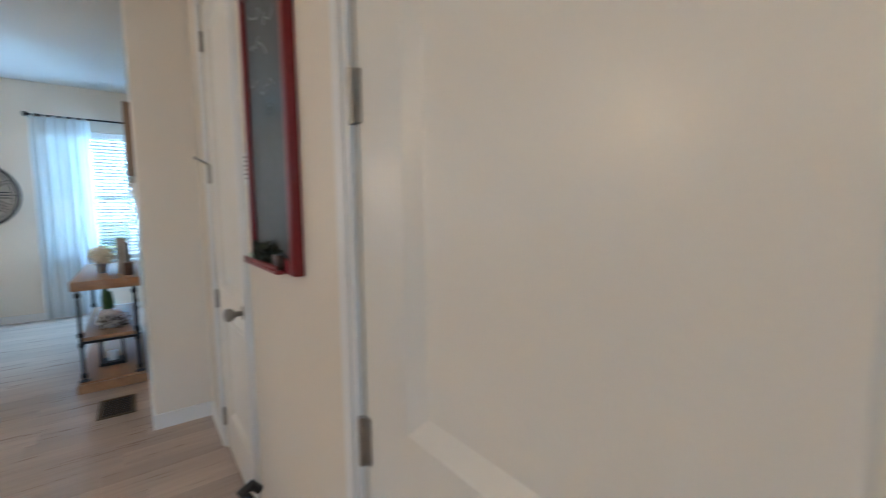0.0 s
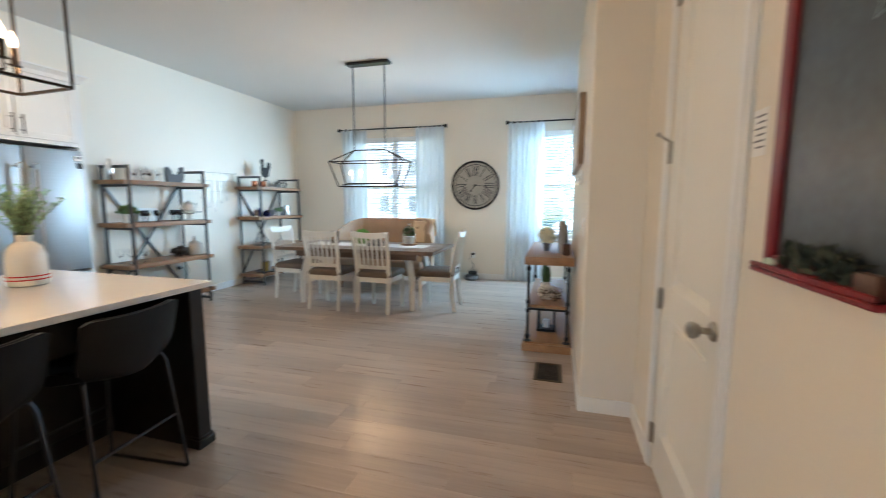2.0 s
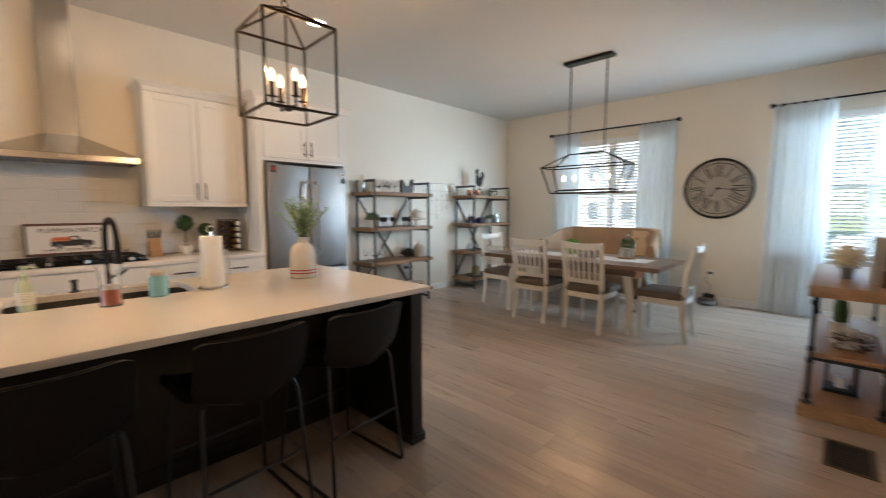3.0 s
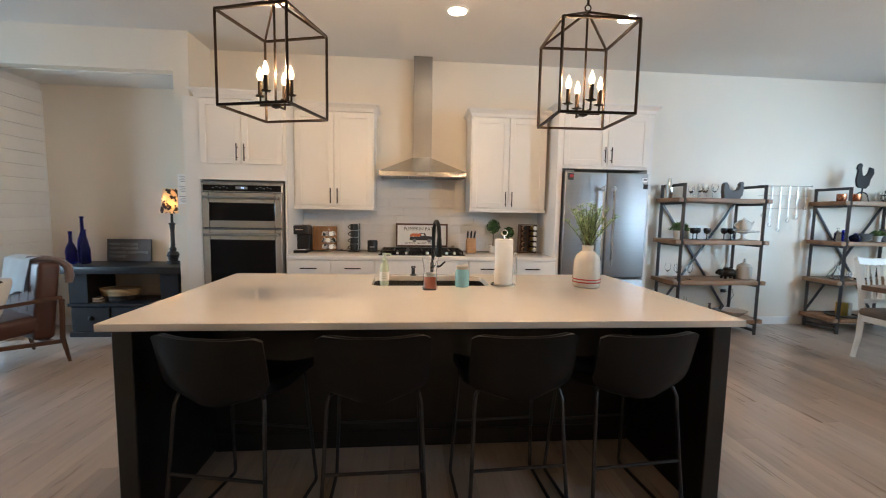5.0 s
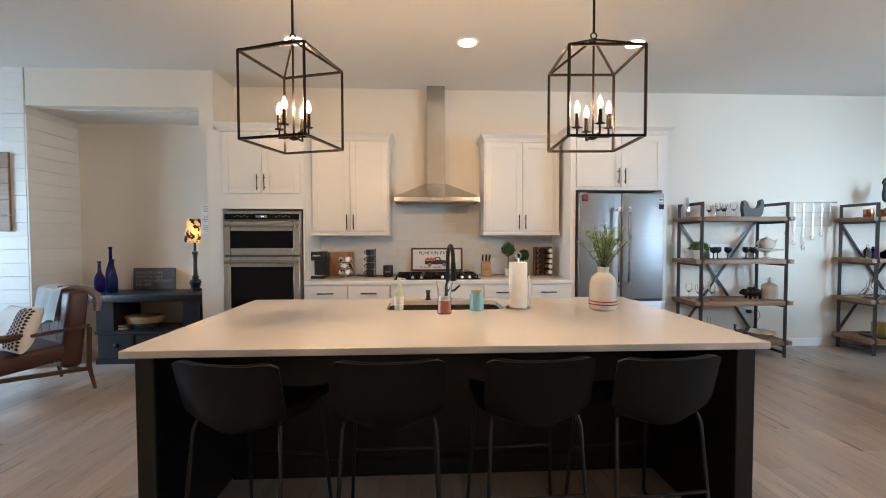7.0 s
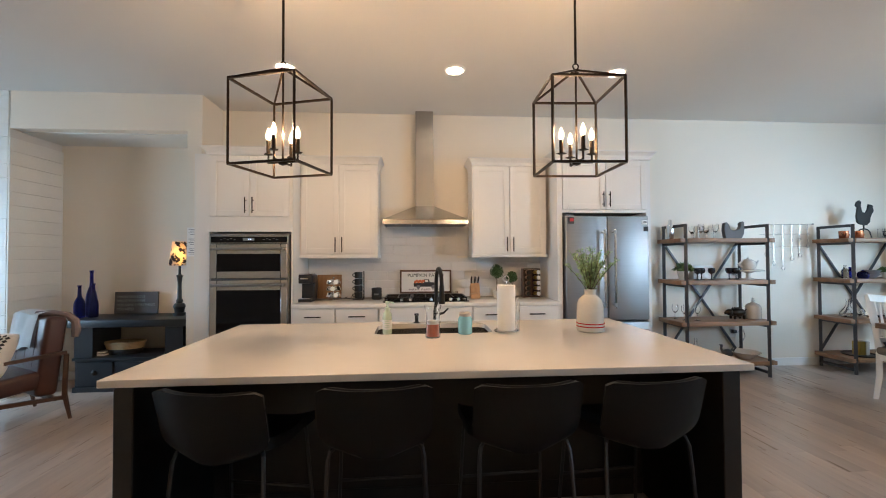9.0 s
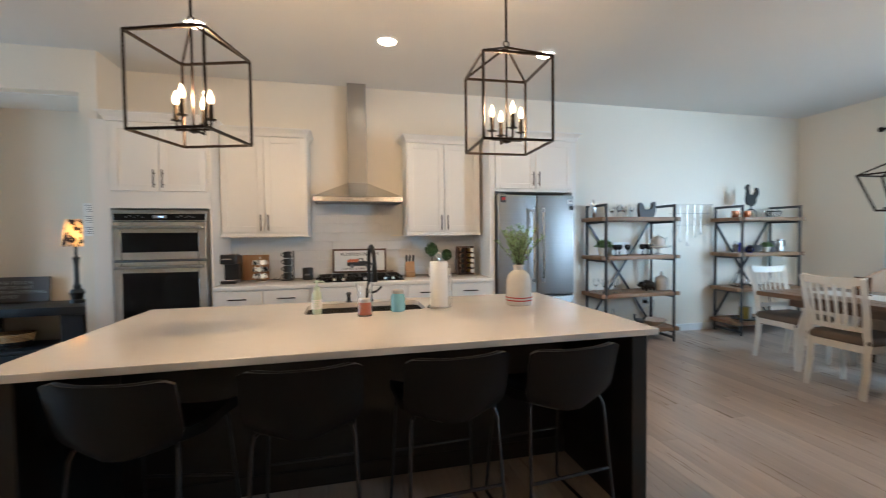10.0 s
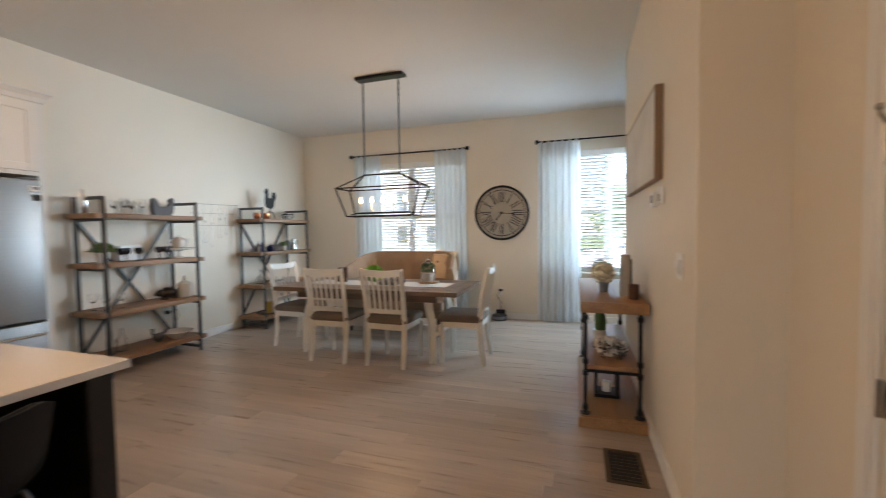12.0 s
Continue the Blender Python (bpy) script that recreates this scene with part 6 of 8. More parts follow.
def wall_clock():
    c = thing("wall_clock", XW, 1.16, 1.63, "large round clock with roman numerals and an aged metal face", "clock")
    R = 0.42
    def disc(bm):
        return moved(bm, 0, 0, 0, 0, -90)
    part("rim", disc(lathe([(R - 0.035, 0.012), (R - 0.03, 0.035), (R - 0.012, 0.042), (R, 0.03), (R, 0.002), (R - 0.035, 0.002), (R - 0.035, 0.012)], seg=64, closed=False)), M_BLACK_METAL, c, "dark round rim")
    part("face", disc(lathe([(R - 0.034, 0.004), (R - 0.034, 0.012), (0, 0.012)], seg=64)), M_CLOCKFACE, c)
    part("minute_track", disc(lathe([(R - 0.075, 0.0125), (R - 0.072, 0.014), (R - 0.066, 0.014), (R - 0.064, 0.0125)], seg=64, closed=False)), M_DARK_INK, c)
    part("hub_ring", disc(lathe([(0.135, 0.0125), (0.138, 0.016), (0.146, 0.016), (0.149, 0.0125)], seg=48, closed=False)), M_CLOCKFACE, c)
    for k in range(60):
        a = 2 * math.pi * k / 60
        if k % 5 == 0:
            part("minute_mark", moved(box(0, 0, R - 0.053, 0.003, 0.009, 0.02), -0.014, 0, 0, math.degrees(a)), M_DARK_INK, c)
    strokes = {12: "XII", 1: "I", 2: "II", 3: "III", 4: "IIII", 5: "V", 6: "VI", 7: "VII", 8: "VIII", 9: "IX", 10: "X", 11: "XI"}
    for hour, text in strokes.items():
        n = len(text)
        shapes = []
        for i, letter in enumerate(text):
            off = (i - (n - 1) / 2) * 0.034
            if letter == "I":
                shapes.append(box(0, off, 0.245, 0.004, 0.013, 0.16))
            elif letter == "X":
                shapes += [box(0, off, 0.245, 0.004, 0.010, 0.165, rot=(13, 0, 0)), box(0.0005, off, 0.245, 0.004, 0.007, 0.165, rot=(-13, 0, 0))]
            else:
                shapes += [box(0, off + 0.012, 0.245, 0.004, 0.010, 0.16, rot=(-7, 0, 0)), box(0.0005, off - 0.010, 0.245, 0.004, 0.006, 0.16, rot=(7, 0, 0))]
        part("numeral", moved(joined(*shapes), -0.0155, 0, 0, hour * 30), M_DARK_INK, c)
    def hand_bar(name, length, w, ang, x):
        part(name, moved(joined(box(0, 0, length / 2 - 0.03, 0.003, w, length), box(0, 0, length * 0.72, 0.0032, w * 2.2, 0.03, rot=(45, 0, 0))), x, 0, 0, ang), M_DARK_INK, c)
    hand_bar("hour_pointer", 0.17, 0.012, 218, -0.021)
    hand_bar("minute_pointer", 0.24, 0.010, 95, -0.026)
    part("boss", disc(lathe([(0.02, 0.012), (0.02, 0.03), (0, 0.032)], seg=16)), M_BLACK_METAL, c)


wall_clock()


# ---- industrial shelves ----
def etagere(x, y):
    e = thing("etagere", x, y, 0, "industrial shelf unit of grey iron posts and wooden boards", "shelf unit", "industrial shelf units")
    w, d, H = 0.487, 0.40, 1.735
    z_sh = (0.165, 0.615, 1.08, 1.555)
    for px in (-w, w):
        for py in (0, d):
            part("post", bar((px, py, 0.0), (px, py, H), 0.032), M_IRON, e)
        part("top_rail", bar((px, 0.016, H - 0.016), (px, d - 0.016, H - 0.016), 0.031), M_IRON, e)
        part("bottom_rail", bar((px, 0.016, 0.05), (px, d - 0.016, 0.05), 0.03), M_IRON, e)
        for z in z_sh:
            part("shelf_bracket", bar((px, 0.016, z - 0.042), (px, d - 0.016, z - 0.042), 0.026), M_IRON, e)
    for z in z_sh:
        part("board", span(-w + 0.017, w - 0.017, -0.02, d + 0.01, z - 0.028, z + 0.018, 0.003, 2), M_SHELF, e)
        for s in (-1, 1):
            part("board_end", span(s * (w + 0.017), s * (w + 0.075), -0.02, d + 0.01, z - 0.028, z + 0.018, 0.003, 2), M_SHELF, e)
            part("board_joint", span(s * (w - 0.0165), s * (w + 0.0165), 0.017, d - 0.017, z - 0.0275, z + 0.0175), M_SHELF, e)
    part("cross_brace", bar((-w, d + 0.017, z_sh[0]), (w, d + 0.017, z_sh[3]), 0.02), M_IRON, e)
    part("cross_brace", bar((w, d + 0.03, z_sh[0]), (-w, d + 0.03, z_sh[3]), 0.02), M_IRON, e)
    return e


S1X, S2X, SY = 3.44, 5.47, 4.28
e1 = etagere(S1X, SY)
copy_thing(e1, pose(S2X, SY, 0))
Z1, Z2, Z3, Z4 = 1.5735, 1.0985, 0.6335, 0.1835   # shelf tops, highest first
CARDS = "objects on the iron shelves"


def turned(name, x, y, z, profile, material, label, category, group=CARDS, seg=18, closed=True):
    t = thing(name, x, y, z, label, category, group)
    part("body", lathe(profile, seg=seg, closed=closed), material, t)
    return t


WINE = [(0.032, 0), (0.032, 0.003), (0.005, 0.008), (0.004, 0.07), (0.02, 0.085), (0.034, 0.115), (0.034, 0.14), (0.028, 0.17), (0.026, 0.17), (0.031, 0.14), (0.031, 0.115), (0.018, 0.09), (0, 0.088)]
FLUTE = [(0.028, 0), (0.028, 0.003), (0.005, 0.008), (0.004, 0.05), (0.03, 0.10), (0.033, 0.15), (0.031, 0.15), (0.027, 0.10), (0, 0.058)]
TUMB = [(0.03, 0), (0.033, 0.13), (0.031, 0.13), (0.028, 0.008), (0, 0.008)]
GOB = [(0.032, 0), (0.032, 0.004), (0.006, 0.01), (0.005, 0.065), (0.03, 0.078), (0.038, 0.105), (0.034, 0.135), (0.031, 0.135), (0.034, 0.105), (0, 0.075)]

sk = turned("cocktail_shaker", 2.905, SY + 0.20, Z1, [(0.033, 0), (0.036, 0.004), (0.043, 0.12), (0.040, 0.15), (0.024, 0.175), (0.022, 0.20), (0.018, 0.225), (0, 0.23)], M_CHROME, "polished steel cocktail shaker on the top shelf", "cocktail shaker")
for k in range(9):
    turned("drinking_glass", 3.17 + 0.058 * (k % 5) + 0.03 * (k // 5), SY + 0.12 + 0.12 * (k // 5), Z1, (TUMB, WINE, FLUTE)[k % 3], M_GLASS, "clear drinking glass on the top shelf", "glass", "glassware on the shelves")
hen = [(-0.14, 0.0), (0.10, 0.0), (0.14, 0.04), (0.155, 0.10), (0.15, 0.17), (0.135, 0.185), (0.10, 0.165), (0.105, 0.13), (0.07, 0.10), (0.0, 0.085), (-0.06, 0.10), (-0.09, 0.15), (-0.125, 0.175), (-0.15, 0.16), (-0.16, 0.09)]
hen = [(0.78 * u, 1.1 * v) for u, v in hen]
single("hen_figure", moved(prism(hen, 0.05), 3.66, SY + 0.17, Z1 + 0.0005), M_SLATE, "dark slate hen-shaped figure on the top shelf", "figurine", CARDS)


def pot_plant(x, y, z, r, seed, label, pot=None):
    p = thing("potted_plant", x, y, z, label, "plant", CARDS)
    part("pot", lathe([(r * 0.7, 0), (r, r * 1.5), (r * 1.05, r * 1.5), (r * 1.05, r * 1.7), (r * 0.9, r * 1.7), (r * 0.8, r * 1.5), (0, r * 1.5)], seg=18), pot or M_WHITE_CERAMIC, p)
    q = random.Random(seed)
    sp = []
    for _ in range(190):
        d = Vector((q.gauss(0, 1), q.gauss(0, 1), abs(q.gauss(0, 0.9)))).normalized()
        sp.append((Vector((d.x * r * 1.3, d.y * r * 1.3, r * 1.7 + d.z * r * 1.15)) * 1.0, d + Vector((q.uniform(-.6, .6), q.uniform(-.6, .6), q.uniform(-.2, .6)))))
    f = part("leaves", scatter_leaves(sp, r * 0.62, r * 0.3, q), M_LEAF, p)
    part("leaf_core", ball(0, 0, r * 1.95, r * 1.05, r * 1.05, r * 0.75, seg=12, rough=0.15), M_LEAF, f)


pot_plant(3.02, SY + 0.15, Z2, 0.06, 21, "green plant in a small white pot")
for k, dx in enumerate((3.19, 3.26, 3.36, 3.60, 3.66, 3.71)):
    turned("dark_goblet", dx, SY + 0.14 + 0.03 * (k % 2), Z2, GOB, M_SMOKE, "black glass goblet on the shelf", "goblet", "black goblets")
pf = thing("picture_frame", 3.40, SY + 0.33, Z2, "small white picture frame standing on the shelf", "picture frame", CARDS)
for a in ((-0.12, 0.12, 0, 0.025), (-0.12, 0.12, 0.135, 0.16), (-0.12, -0.095, 0.025, 0.135), (0.095, 0.12, 0.025, 0.135)):
    part("frame_bar", span(a[0], a[1], -0.008, 0.008, a[2], a[3], 0.002), M_WHITE_PLASTIC, pf)
part("print", span(-0.096, 0.096, -0.002, 0.003, 0.024, 0.136), M_PAPER, pf)
cs = turned("cake_stand", 3.83, SY + 0.16, Z2, [(0.06, 0), (0.055, 0.01), (0.025, 0.02), (0.022, 0.07), (0.05, 0.085), (0.15, 0.095), (0.155, 0.11), (0.15, 0.112), (0, 0.10)], M_CERAMIC, "cream ceramic cake stand", "cake stand", seg=28)
tp = thing("teapot", 3.83, SY + 0.16, Z2 + 0.1125, "cream ceramic teapot standing on the cake stand", "teapot")
part("body", lathe([(0.04, 0), (0.06, 0.01), (0.075, 0.045), (0.065, 0.085), (0.035, 0.105), (0.03, 0.112), (0, 0.116)], seg=22), M_CERAMIC, tp)
tp.scale = (1.12, 1.12, 1.12)
part("lid_knob", ball(0, 0, 0.124, 0.011, seg=10), M_CERAMIC, tp)
part("spout", tube([(0.06, 0, 0.04), (0.095, 0, 0.06), (0.115, 0, 0.095)], [0.014, 0.01, 0.007], 10), M_CERAMIC, tp)
part("grip", tube([(-0.065 - 0.04 * math.sin(math.pi * k / 8), 0, 0.025 + 0.065 * k / 8) for k in range(9)], 0.006, 8), M_CERAMIC, tp)
for k, (dx, dy) in enumerate(((3.03, 0.15), (3.10, 0.22), (2.99, 0.26), (3.17, 0.13))):
    turned("wine_glass", dx, SY + dy, Z3, WINE, M_GLASS, "clear stemmed wine glass on the shelf", "glass", "glassware on the shelves")
lb = single("long_dish", moved(lathe([(0.02, 0), (0.06, 0.006), (0.10, 0.035), (0.096, 0.037), (0.055, 0.012), (0, 0.01)], seg=28), 3.42, SY + 0.16, Z3), M_CERAMIC, "long oval grey serving dish", "dish", CARDS)
lb.scale = (1.9, 0.8, 1.2)
pig = joined(ball(0, 0, 0.075, 0.095, 0.055, 0.055, 20, 0.06, 9), ball(-0.10, 0, 0.08, 0.045, 0.038, 0.038, 14), ball(-0.145, 0, 0.072, 0.018, 0.02, 0.018, 10), *[tube([(sx * 0.055, sy * 0.03, 0.05), (sx * 0.058, sy * 0.032, 0.0)], [0.018, 0.012], 8) for sx in (-1, 1) for sy in (-1, 1)],
             *[prism([(-0.012 + 0.022 * k - 0.055, 0.118 - 0.0008 * k * k), (0.006 + 0.022 * k - 0.055, 0.118), (-0.002 + 0.022 * k - 0.055, 0.14)], 0.012) for k in range(5)], tube([(0.09, 0, 0.09), (0.115, 0.01, 0.10), (0.11, -0.005, 0.115)], 0.005, 6))
single("pig_figure", moved(pig, 3.70, SY + 0.18, Z3 + 0.0005), M_BRONZE, "dark rough metal pig figure on the shelf", "figurine", CARDS)
tc = turned("lidded_canister", 3.89, SY + 0.17, Z3, [(0.062, 0), (0.07, 0.005), (0.07, 0.12), (0.066, 0.13), (0.068, 0.133), (0.05, 0.15), (0.02, 0.165), (0.014, 0.175), (0.018, 0.188), (0.008, 0.20), (0.012, 0.21), (0, 0.218)], M_CERAMIC, "cream ceramic canister with a pointed lid", "canister", seg=26)
tc.scale = (1.12, 1.12, 1.15)
wb = turned("white_bowl", 3.75, SY + 0.14, Z4, [(0.06, 0), (0.065, 0.008), (0.12, 0.05), (0.15, 0.075), (0.158, 0.078), (0.15, 0.082), (0.11, 0.058), (0.05, 0.014), (0, 0.012)], M_CERAMIC, "wide cream bowl on the bottom shelf", "bowl", seg=32)
goose = joined(ball(0, 0, 0.055, 0.07, 0.04, 0.045, 16, 0.1, 8), tube([(-0.05, 0, 0.07), (-0.075, 0, 0.11), (-0.07, 0, 0.15), (-0.095, 0, 0.155)], [0.02, 0.013, 0.014, 0.005], 8), *[tube([(0.05, 0.012 * k, 0.07), (0.095, 0.02 * k, 0.115 + 0.01 * (k % 2))], [0.012, 0.004], 6) for k in (-1, 0, 1)], tube([(0, 0, 0.03), (0, 0, 0.0)], [0.02, 0.035], 10))
single("bird_figure", moved(goose, 3.56, SY + 0.17, Z4 + 0.0005), M_SLATE, "small dark metal bird figure on the bottom shelf", "figurine", CARDS)
for k, dx in enumerate((3.08, 3.18)):
    turned("glass_bottle", dx, SY + 0.18, Z4, [(0.035, 0), (0.04, 0.006), (0.04, 0.13), (0.016, 0.17), (0.015, 0.23), (0.018, 0.235), (0.012, 0.235), (0.011, 0.17), (0.035, 0.125), (0.033, 0.01), (0, 0.01)], M_GLASS, "clear glass bottle on the bottom shelf", "bottle", "glassware on the shelves")

# second unit
for k, dx in enumerate((5.02, 5.21)):
    mg = turned("copper_mug", dx, SY + 0.13, Z1, [(0.042, 0), (0.045, 0.004), (0.047, 0.09), (0.044, 0.09), (0.041, 0.01), (0, 0.01)], M_COPPER, "shiny copper mug on the top shelf", "mug", "copper mugs")
    part("mug_handle", tube([(0.045 + 0.028 * math.sin(math.pi * q / 8), 0, 0.018 + 0.055 * q / 8) for q in range(9)], 0.004, 6), M_COPPER, mg)
roo = [(-0.05, 0.13), (0.03, 0.12), (0.065, 0.15), (0.075, 0.20), (0.11, 0.25), (0.10, 0.30), (0.06, 0.31), (0.045, 0.26), (0.02, 0.23), (-0.02, 0.24), (-0.035, 0.29), (-0.03, 0.33), (-0.05, 0.345), (-0.075, 0.33), (-0.09, 0.30), (-0.07, 0.28), (-0.085, 0.20), (-0.075, 0.15)]
rooster = joined(prism(roo, 0.02), tube([(0, 0, 0.13), (0.0, 0, 0.08)], 0.008, 8), *[tube([(s * (0.012 + 0.03 * (1 - math.cos(a)) / 2 * 2), 0, 0.085 - 0.04 * (a / math.pi) + 0.015 * math.sin(a)) for a in [math.pi * k / 8 for k in range(9)]], 0.006, 6) for s in (-1, 1)], tube([(-0.075, 0, 0.045), (-0.09, 0, 0.0)], 0.006, 6), tube([(0.075, 0, 0.045), (0.09, 0, 0.0)], 0.006, 6), tube([(0, 0.0, 0.085), (0, 0.05, 0.0)], 0.006, 6))
bmesh.ops.scale(rooster, vec=(1.15, 1, 1.34), verts=rooster.verts)
single("rooster_figure", moved(rooster, 5.34, SY + 0.18, Z1 + 0.0005), M_BLACK_METAL, "black metal rooster figure on scrolled feet", "figurine", CARDS)
wbk = thing("wire_basket", 5.72, SY + 0.17, Z1, "dark wire basket on the top shelf", "basket", CARDS)
for k in range(12):
    a = 2 * math.pi * k / 12
    part("wire", tube([(0.05 * math.cos(a), 0.05 * math.sin(a), 0.004), (0.085 * math.cos(a), 0.085 * math.sin(a), 0.045), (0.09 * math.cos(a), 0.09 * math.sin(a), 0.09)], 0.003, 5), M_BLACK_METAL, wbk)
for r, z in ((0.05, 0.004), (0.09, 0.09)):
    part("wire_ring", tube([(r * math.cos(t), r * math.sin(t), z) for t in [2 * math.pi * k / 20 for k in range(21)]], 0.004, 6), M_BLACK_METAL, wbk)
part("wire_handle", tube([(0.09 * math.cos(t), 0, 0.09 + 0.05 * math.sin(t)) for t in [math.pi * k / 12 for k in range(13)]], 0.004, 6), M_BLACK_METAL, wbk)
for k in range(4):
    turned("drinking_glass", 5.72 + 0.07 * k, SY + 0.30, Z1, TUMB, M_GLASS, "clear drinking glass on the top shelf", "glass", "glassware on the shelves")
BOT = [(0.03, 0), (0.036, 0.005), (0.036, 0.08), (0.014, 0.105), (0.013, 0.13), (0.017, 0.135), (0, 0.136)]
turned("blue_bottle", 5.17, SY + 0.2, Z2, BOT, M_BLUE_GLASS, "small cobalt blue glass bottle", "bottle")
turned("clear_bottle", 5.08, SY + 0.18, Z2, [(r, h * 1.15) for r, h in BOT], M_GLASS, "pale glass bottle on the shelf", "bottle")
sg = turned("blue_sugar_pot", 5.22, SY + 0.10, Z2, [(0.04, 0), (0.055, 0.02), (0.055, 0.06), (0.04, 0.08), (0.012, 0.09), (0.014, 0.10), (0, 0.105)], M_BLUE_GLASS, "round cobalt blue lidded pot", "pot")
for k in range(3):
    turned("stacked_bowl", 5.36 + 0.005 * k, SY + 0.14, Z2 + 0.022 * k, [(0.04, 0), (0.05, 0.004), (0.09, 0.05), (0.086, 0.052), (0.045, 0.009), (0, 0.008)], M_GREY_PLASTIC, "dark grey bowl in a small stack", "bowl", "stack of bowls")
pot_plant(5.58, SY + 0.15, Z2, 0.042, 33, "small green plant in a pale pot", M_CERAMIC)
gr = turned("coffee_grinder", 5.82, SY + 0.16, Z2, [(0.045, 0), (0.05, 0.006), (0.05, 0.09), (0.035, 0.10), (0.033, 0.15), (0.045, 0.16), (0.04, 0.175), (0, 0.185)], M_CHROME, "chrome moka pot with a black handle", "moka pot")
part("grip", tube([(0.045, 0, 0.15), (0.085, 0, 0.15), (0.088, 0, 0.07)], 0.008, 8), M_BLACK_PLASTIC, gr)
jr = turned("dark_jar", 5.70, SY + 0.18, Z2, [(0.045, 0), (0.05, 0.006), (0.05, 0.12), (0.042, 0.13), (0.043, 0.15), (0, 0.152)], M_SLATE, "dark stoneware jar on the shelf", "jar")
dc = turned("glass_decanter", 5.10, SY + 0.17, Z3, [(0.05, 0), (0.085, 0.015), (0.08, 0.05), (0.025, 0.13), (0.018, 0.19), (0.026, 0.215), (0.023, 0.215), (0.014, 0.19), (0.02, 0.13), (0.075, 0.05), (0.078, 0.018), (0, 0.01)], M_GLASS, "clear glass wine decanter", "decanter", seg=24)
for k in range(4):
    turned("glass_bowl", 5.30 + 0.13 * (k % 2), SY + 0.12 + 0.13 * (k // 2), Z3, [(0.03, 0), (0.055, 0.03), (0.065, 0.08), (0.062, 0.08), (0.05, 0.032), (0, 0.01)], M_GLASS, "clear glass bowl on the shelf", "bowl", "glassware on the shelves")
turned("black_tray", 5.22, SY + 0.16, Z4, [(0.16, 0), (0.17, 0.015), (0.165, 0.016), (0.155, 0.006), (0, 0.006)], M_BLACK_PLASTIC, "round black tray on the bottom shelf", "tray", seg=32)
for k, (w, m) in enumerate(((0.075, M_BRASS), (0.05, M_CLOCKFACE))):
    single("gold_tin", moved(box(0, 0, 0.08, w, 0.09, 0.16, 0.004), 5.20 + k * 0.066, SY + 0.15, Z4 + 0.0065), m, "gold foil tin standing on the tray" if k == 0 else "pale tin standing on the tray", "tin", CARDS)

# wall rack with hooks, and an outlet with a charger
wr = thing("wall_hook_rack", 4.60, YW - 0.012, 1.76, "wrought wire wall rack with hanging hooks", "hook rack")
part("rail", joined(tube([(-0.36, 0, 0), (0.36, 0, 0.01)], 0.004, 6), tube([(-0.36, 0, -0.12), (0.33, 0, -0.115)], 0.003, 6), tube([(-0.25, 0, -0.28), (0.3, 0, -0.275)], 0.003, 6), ball(0.36, 0, 0.01, 0.012, seg=8), ball(-0.36, 0, 0, 0.012, seg=8)), M_NICKEL, wr)
for k, (x, l) in enumerate(((-0.28, 0.34), (-0.18, 0.46), (-0.06, 0.52), (0.06, 0.40), (0.17, 0.36), (0.28, 0.24))):
    part("hook", joined(tube([(x, -0.006, 0)] + [(x + 0.006 * math.sin(q * 2.1), -0.006, -l * q / 10) for q in range(1, 11)], 0.004, 6), tube([(x - 0.022 * math.sin(t), -0.006, -l - 0.024 + 0.024 * math.cos(t)) for t in [1.6 * math.pi * q / 10 for q in range(11)]], 0.004, 6)), M_NICKEL, wr)
    part("scroll", tube([(x + 0.02 * math.cos(t) * (1 - t / 14), -0.008, -l * 0.5 + 0.02 * math.sin(t) * (1 - t / 14)) for t in [q * 0.7 for q in range(14)]], 0.003, 5), M_NICKEL, wr)


def outlet(x, y, z, face, label, cord=None):
    o = thing("wall_outlet", x, y, z, label, "outlet", "outlets")
    if face == "N":
        part("plate", box(0, -0.004, 0, 0.07, 0.006, 0.115, 0.002), M_WHITE_PLASTIC, o)
        part("plug", box(0.0, -0.03, 0.02, 0.045, 0.045, 0.04, 0.006, 2), M_BLACK_PLASTIC, o)
    else:
        part("plate", box(-0.004, 0, 0, 0.006, 0.07, 0.115, 0.002), M_WHITE_PLASTIC, o)
        part("plug", box(-0.03, 0.0, 0.02, 0.05, 0.06, 0.035, 0.006, 2), M_BLACK_PLASTIC, o)


outlet(3.86, YW, 0.42, "N", "white outlet with a black charger plugged in")
single("charger_cable", tube([(3.88, 4.69, 0.43), (3.96, 4.68, 0.46), (4.0, 4.70, 0.38), (3.94, 4.70, 0.28), (3.90, 4.71, 0.2), (3.93, 4.70, 0.06), (3.90, 4.66, 0.004)], 0.003, 6), M_BLACK_PLASTIC, "thin dark cable hanging from the outlet", "cable")
outlet(XW, 1.18, 0.42, "E", "white outlet with a black plug under the clock")
rv = thing("robot_vacuum", 6.39, 1.18, 0.0, "small black robot vacuum charging by the wall", "robot vacuum")
part("body", lathe([(0.10, 0.008), (0.115, 0.02), (0.115, 0.075), (0.10, 0.088), (0, 0.09)], seg=28), M_BLACK_PLASTIC, rv)
part("dock", box(0.12, 0, 0.07, 0.05, 0.14, 0.14, 0.01, 2), M_BLACK_PLASTIC, rv)
part("bumper", lathe([(0.117, 0.03), (0.119, 0.05), (0.117, 0.07)], seg=28, closed=False), M_GREY_PLASTIC, rv)
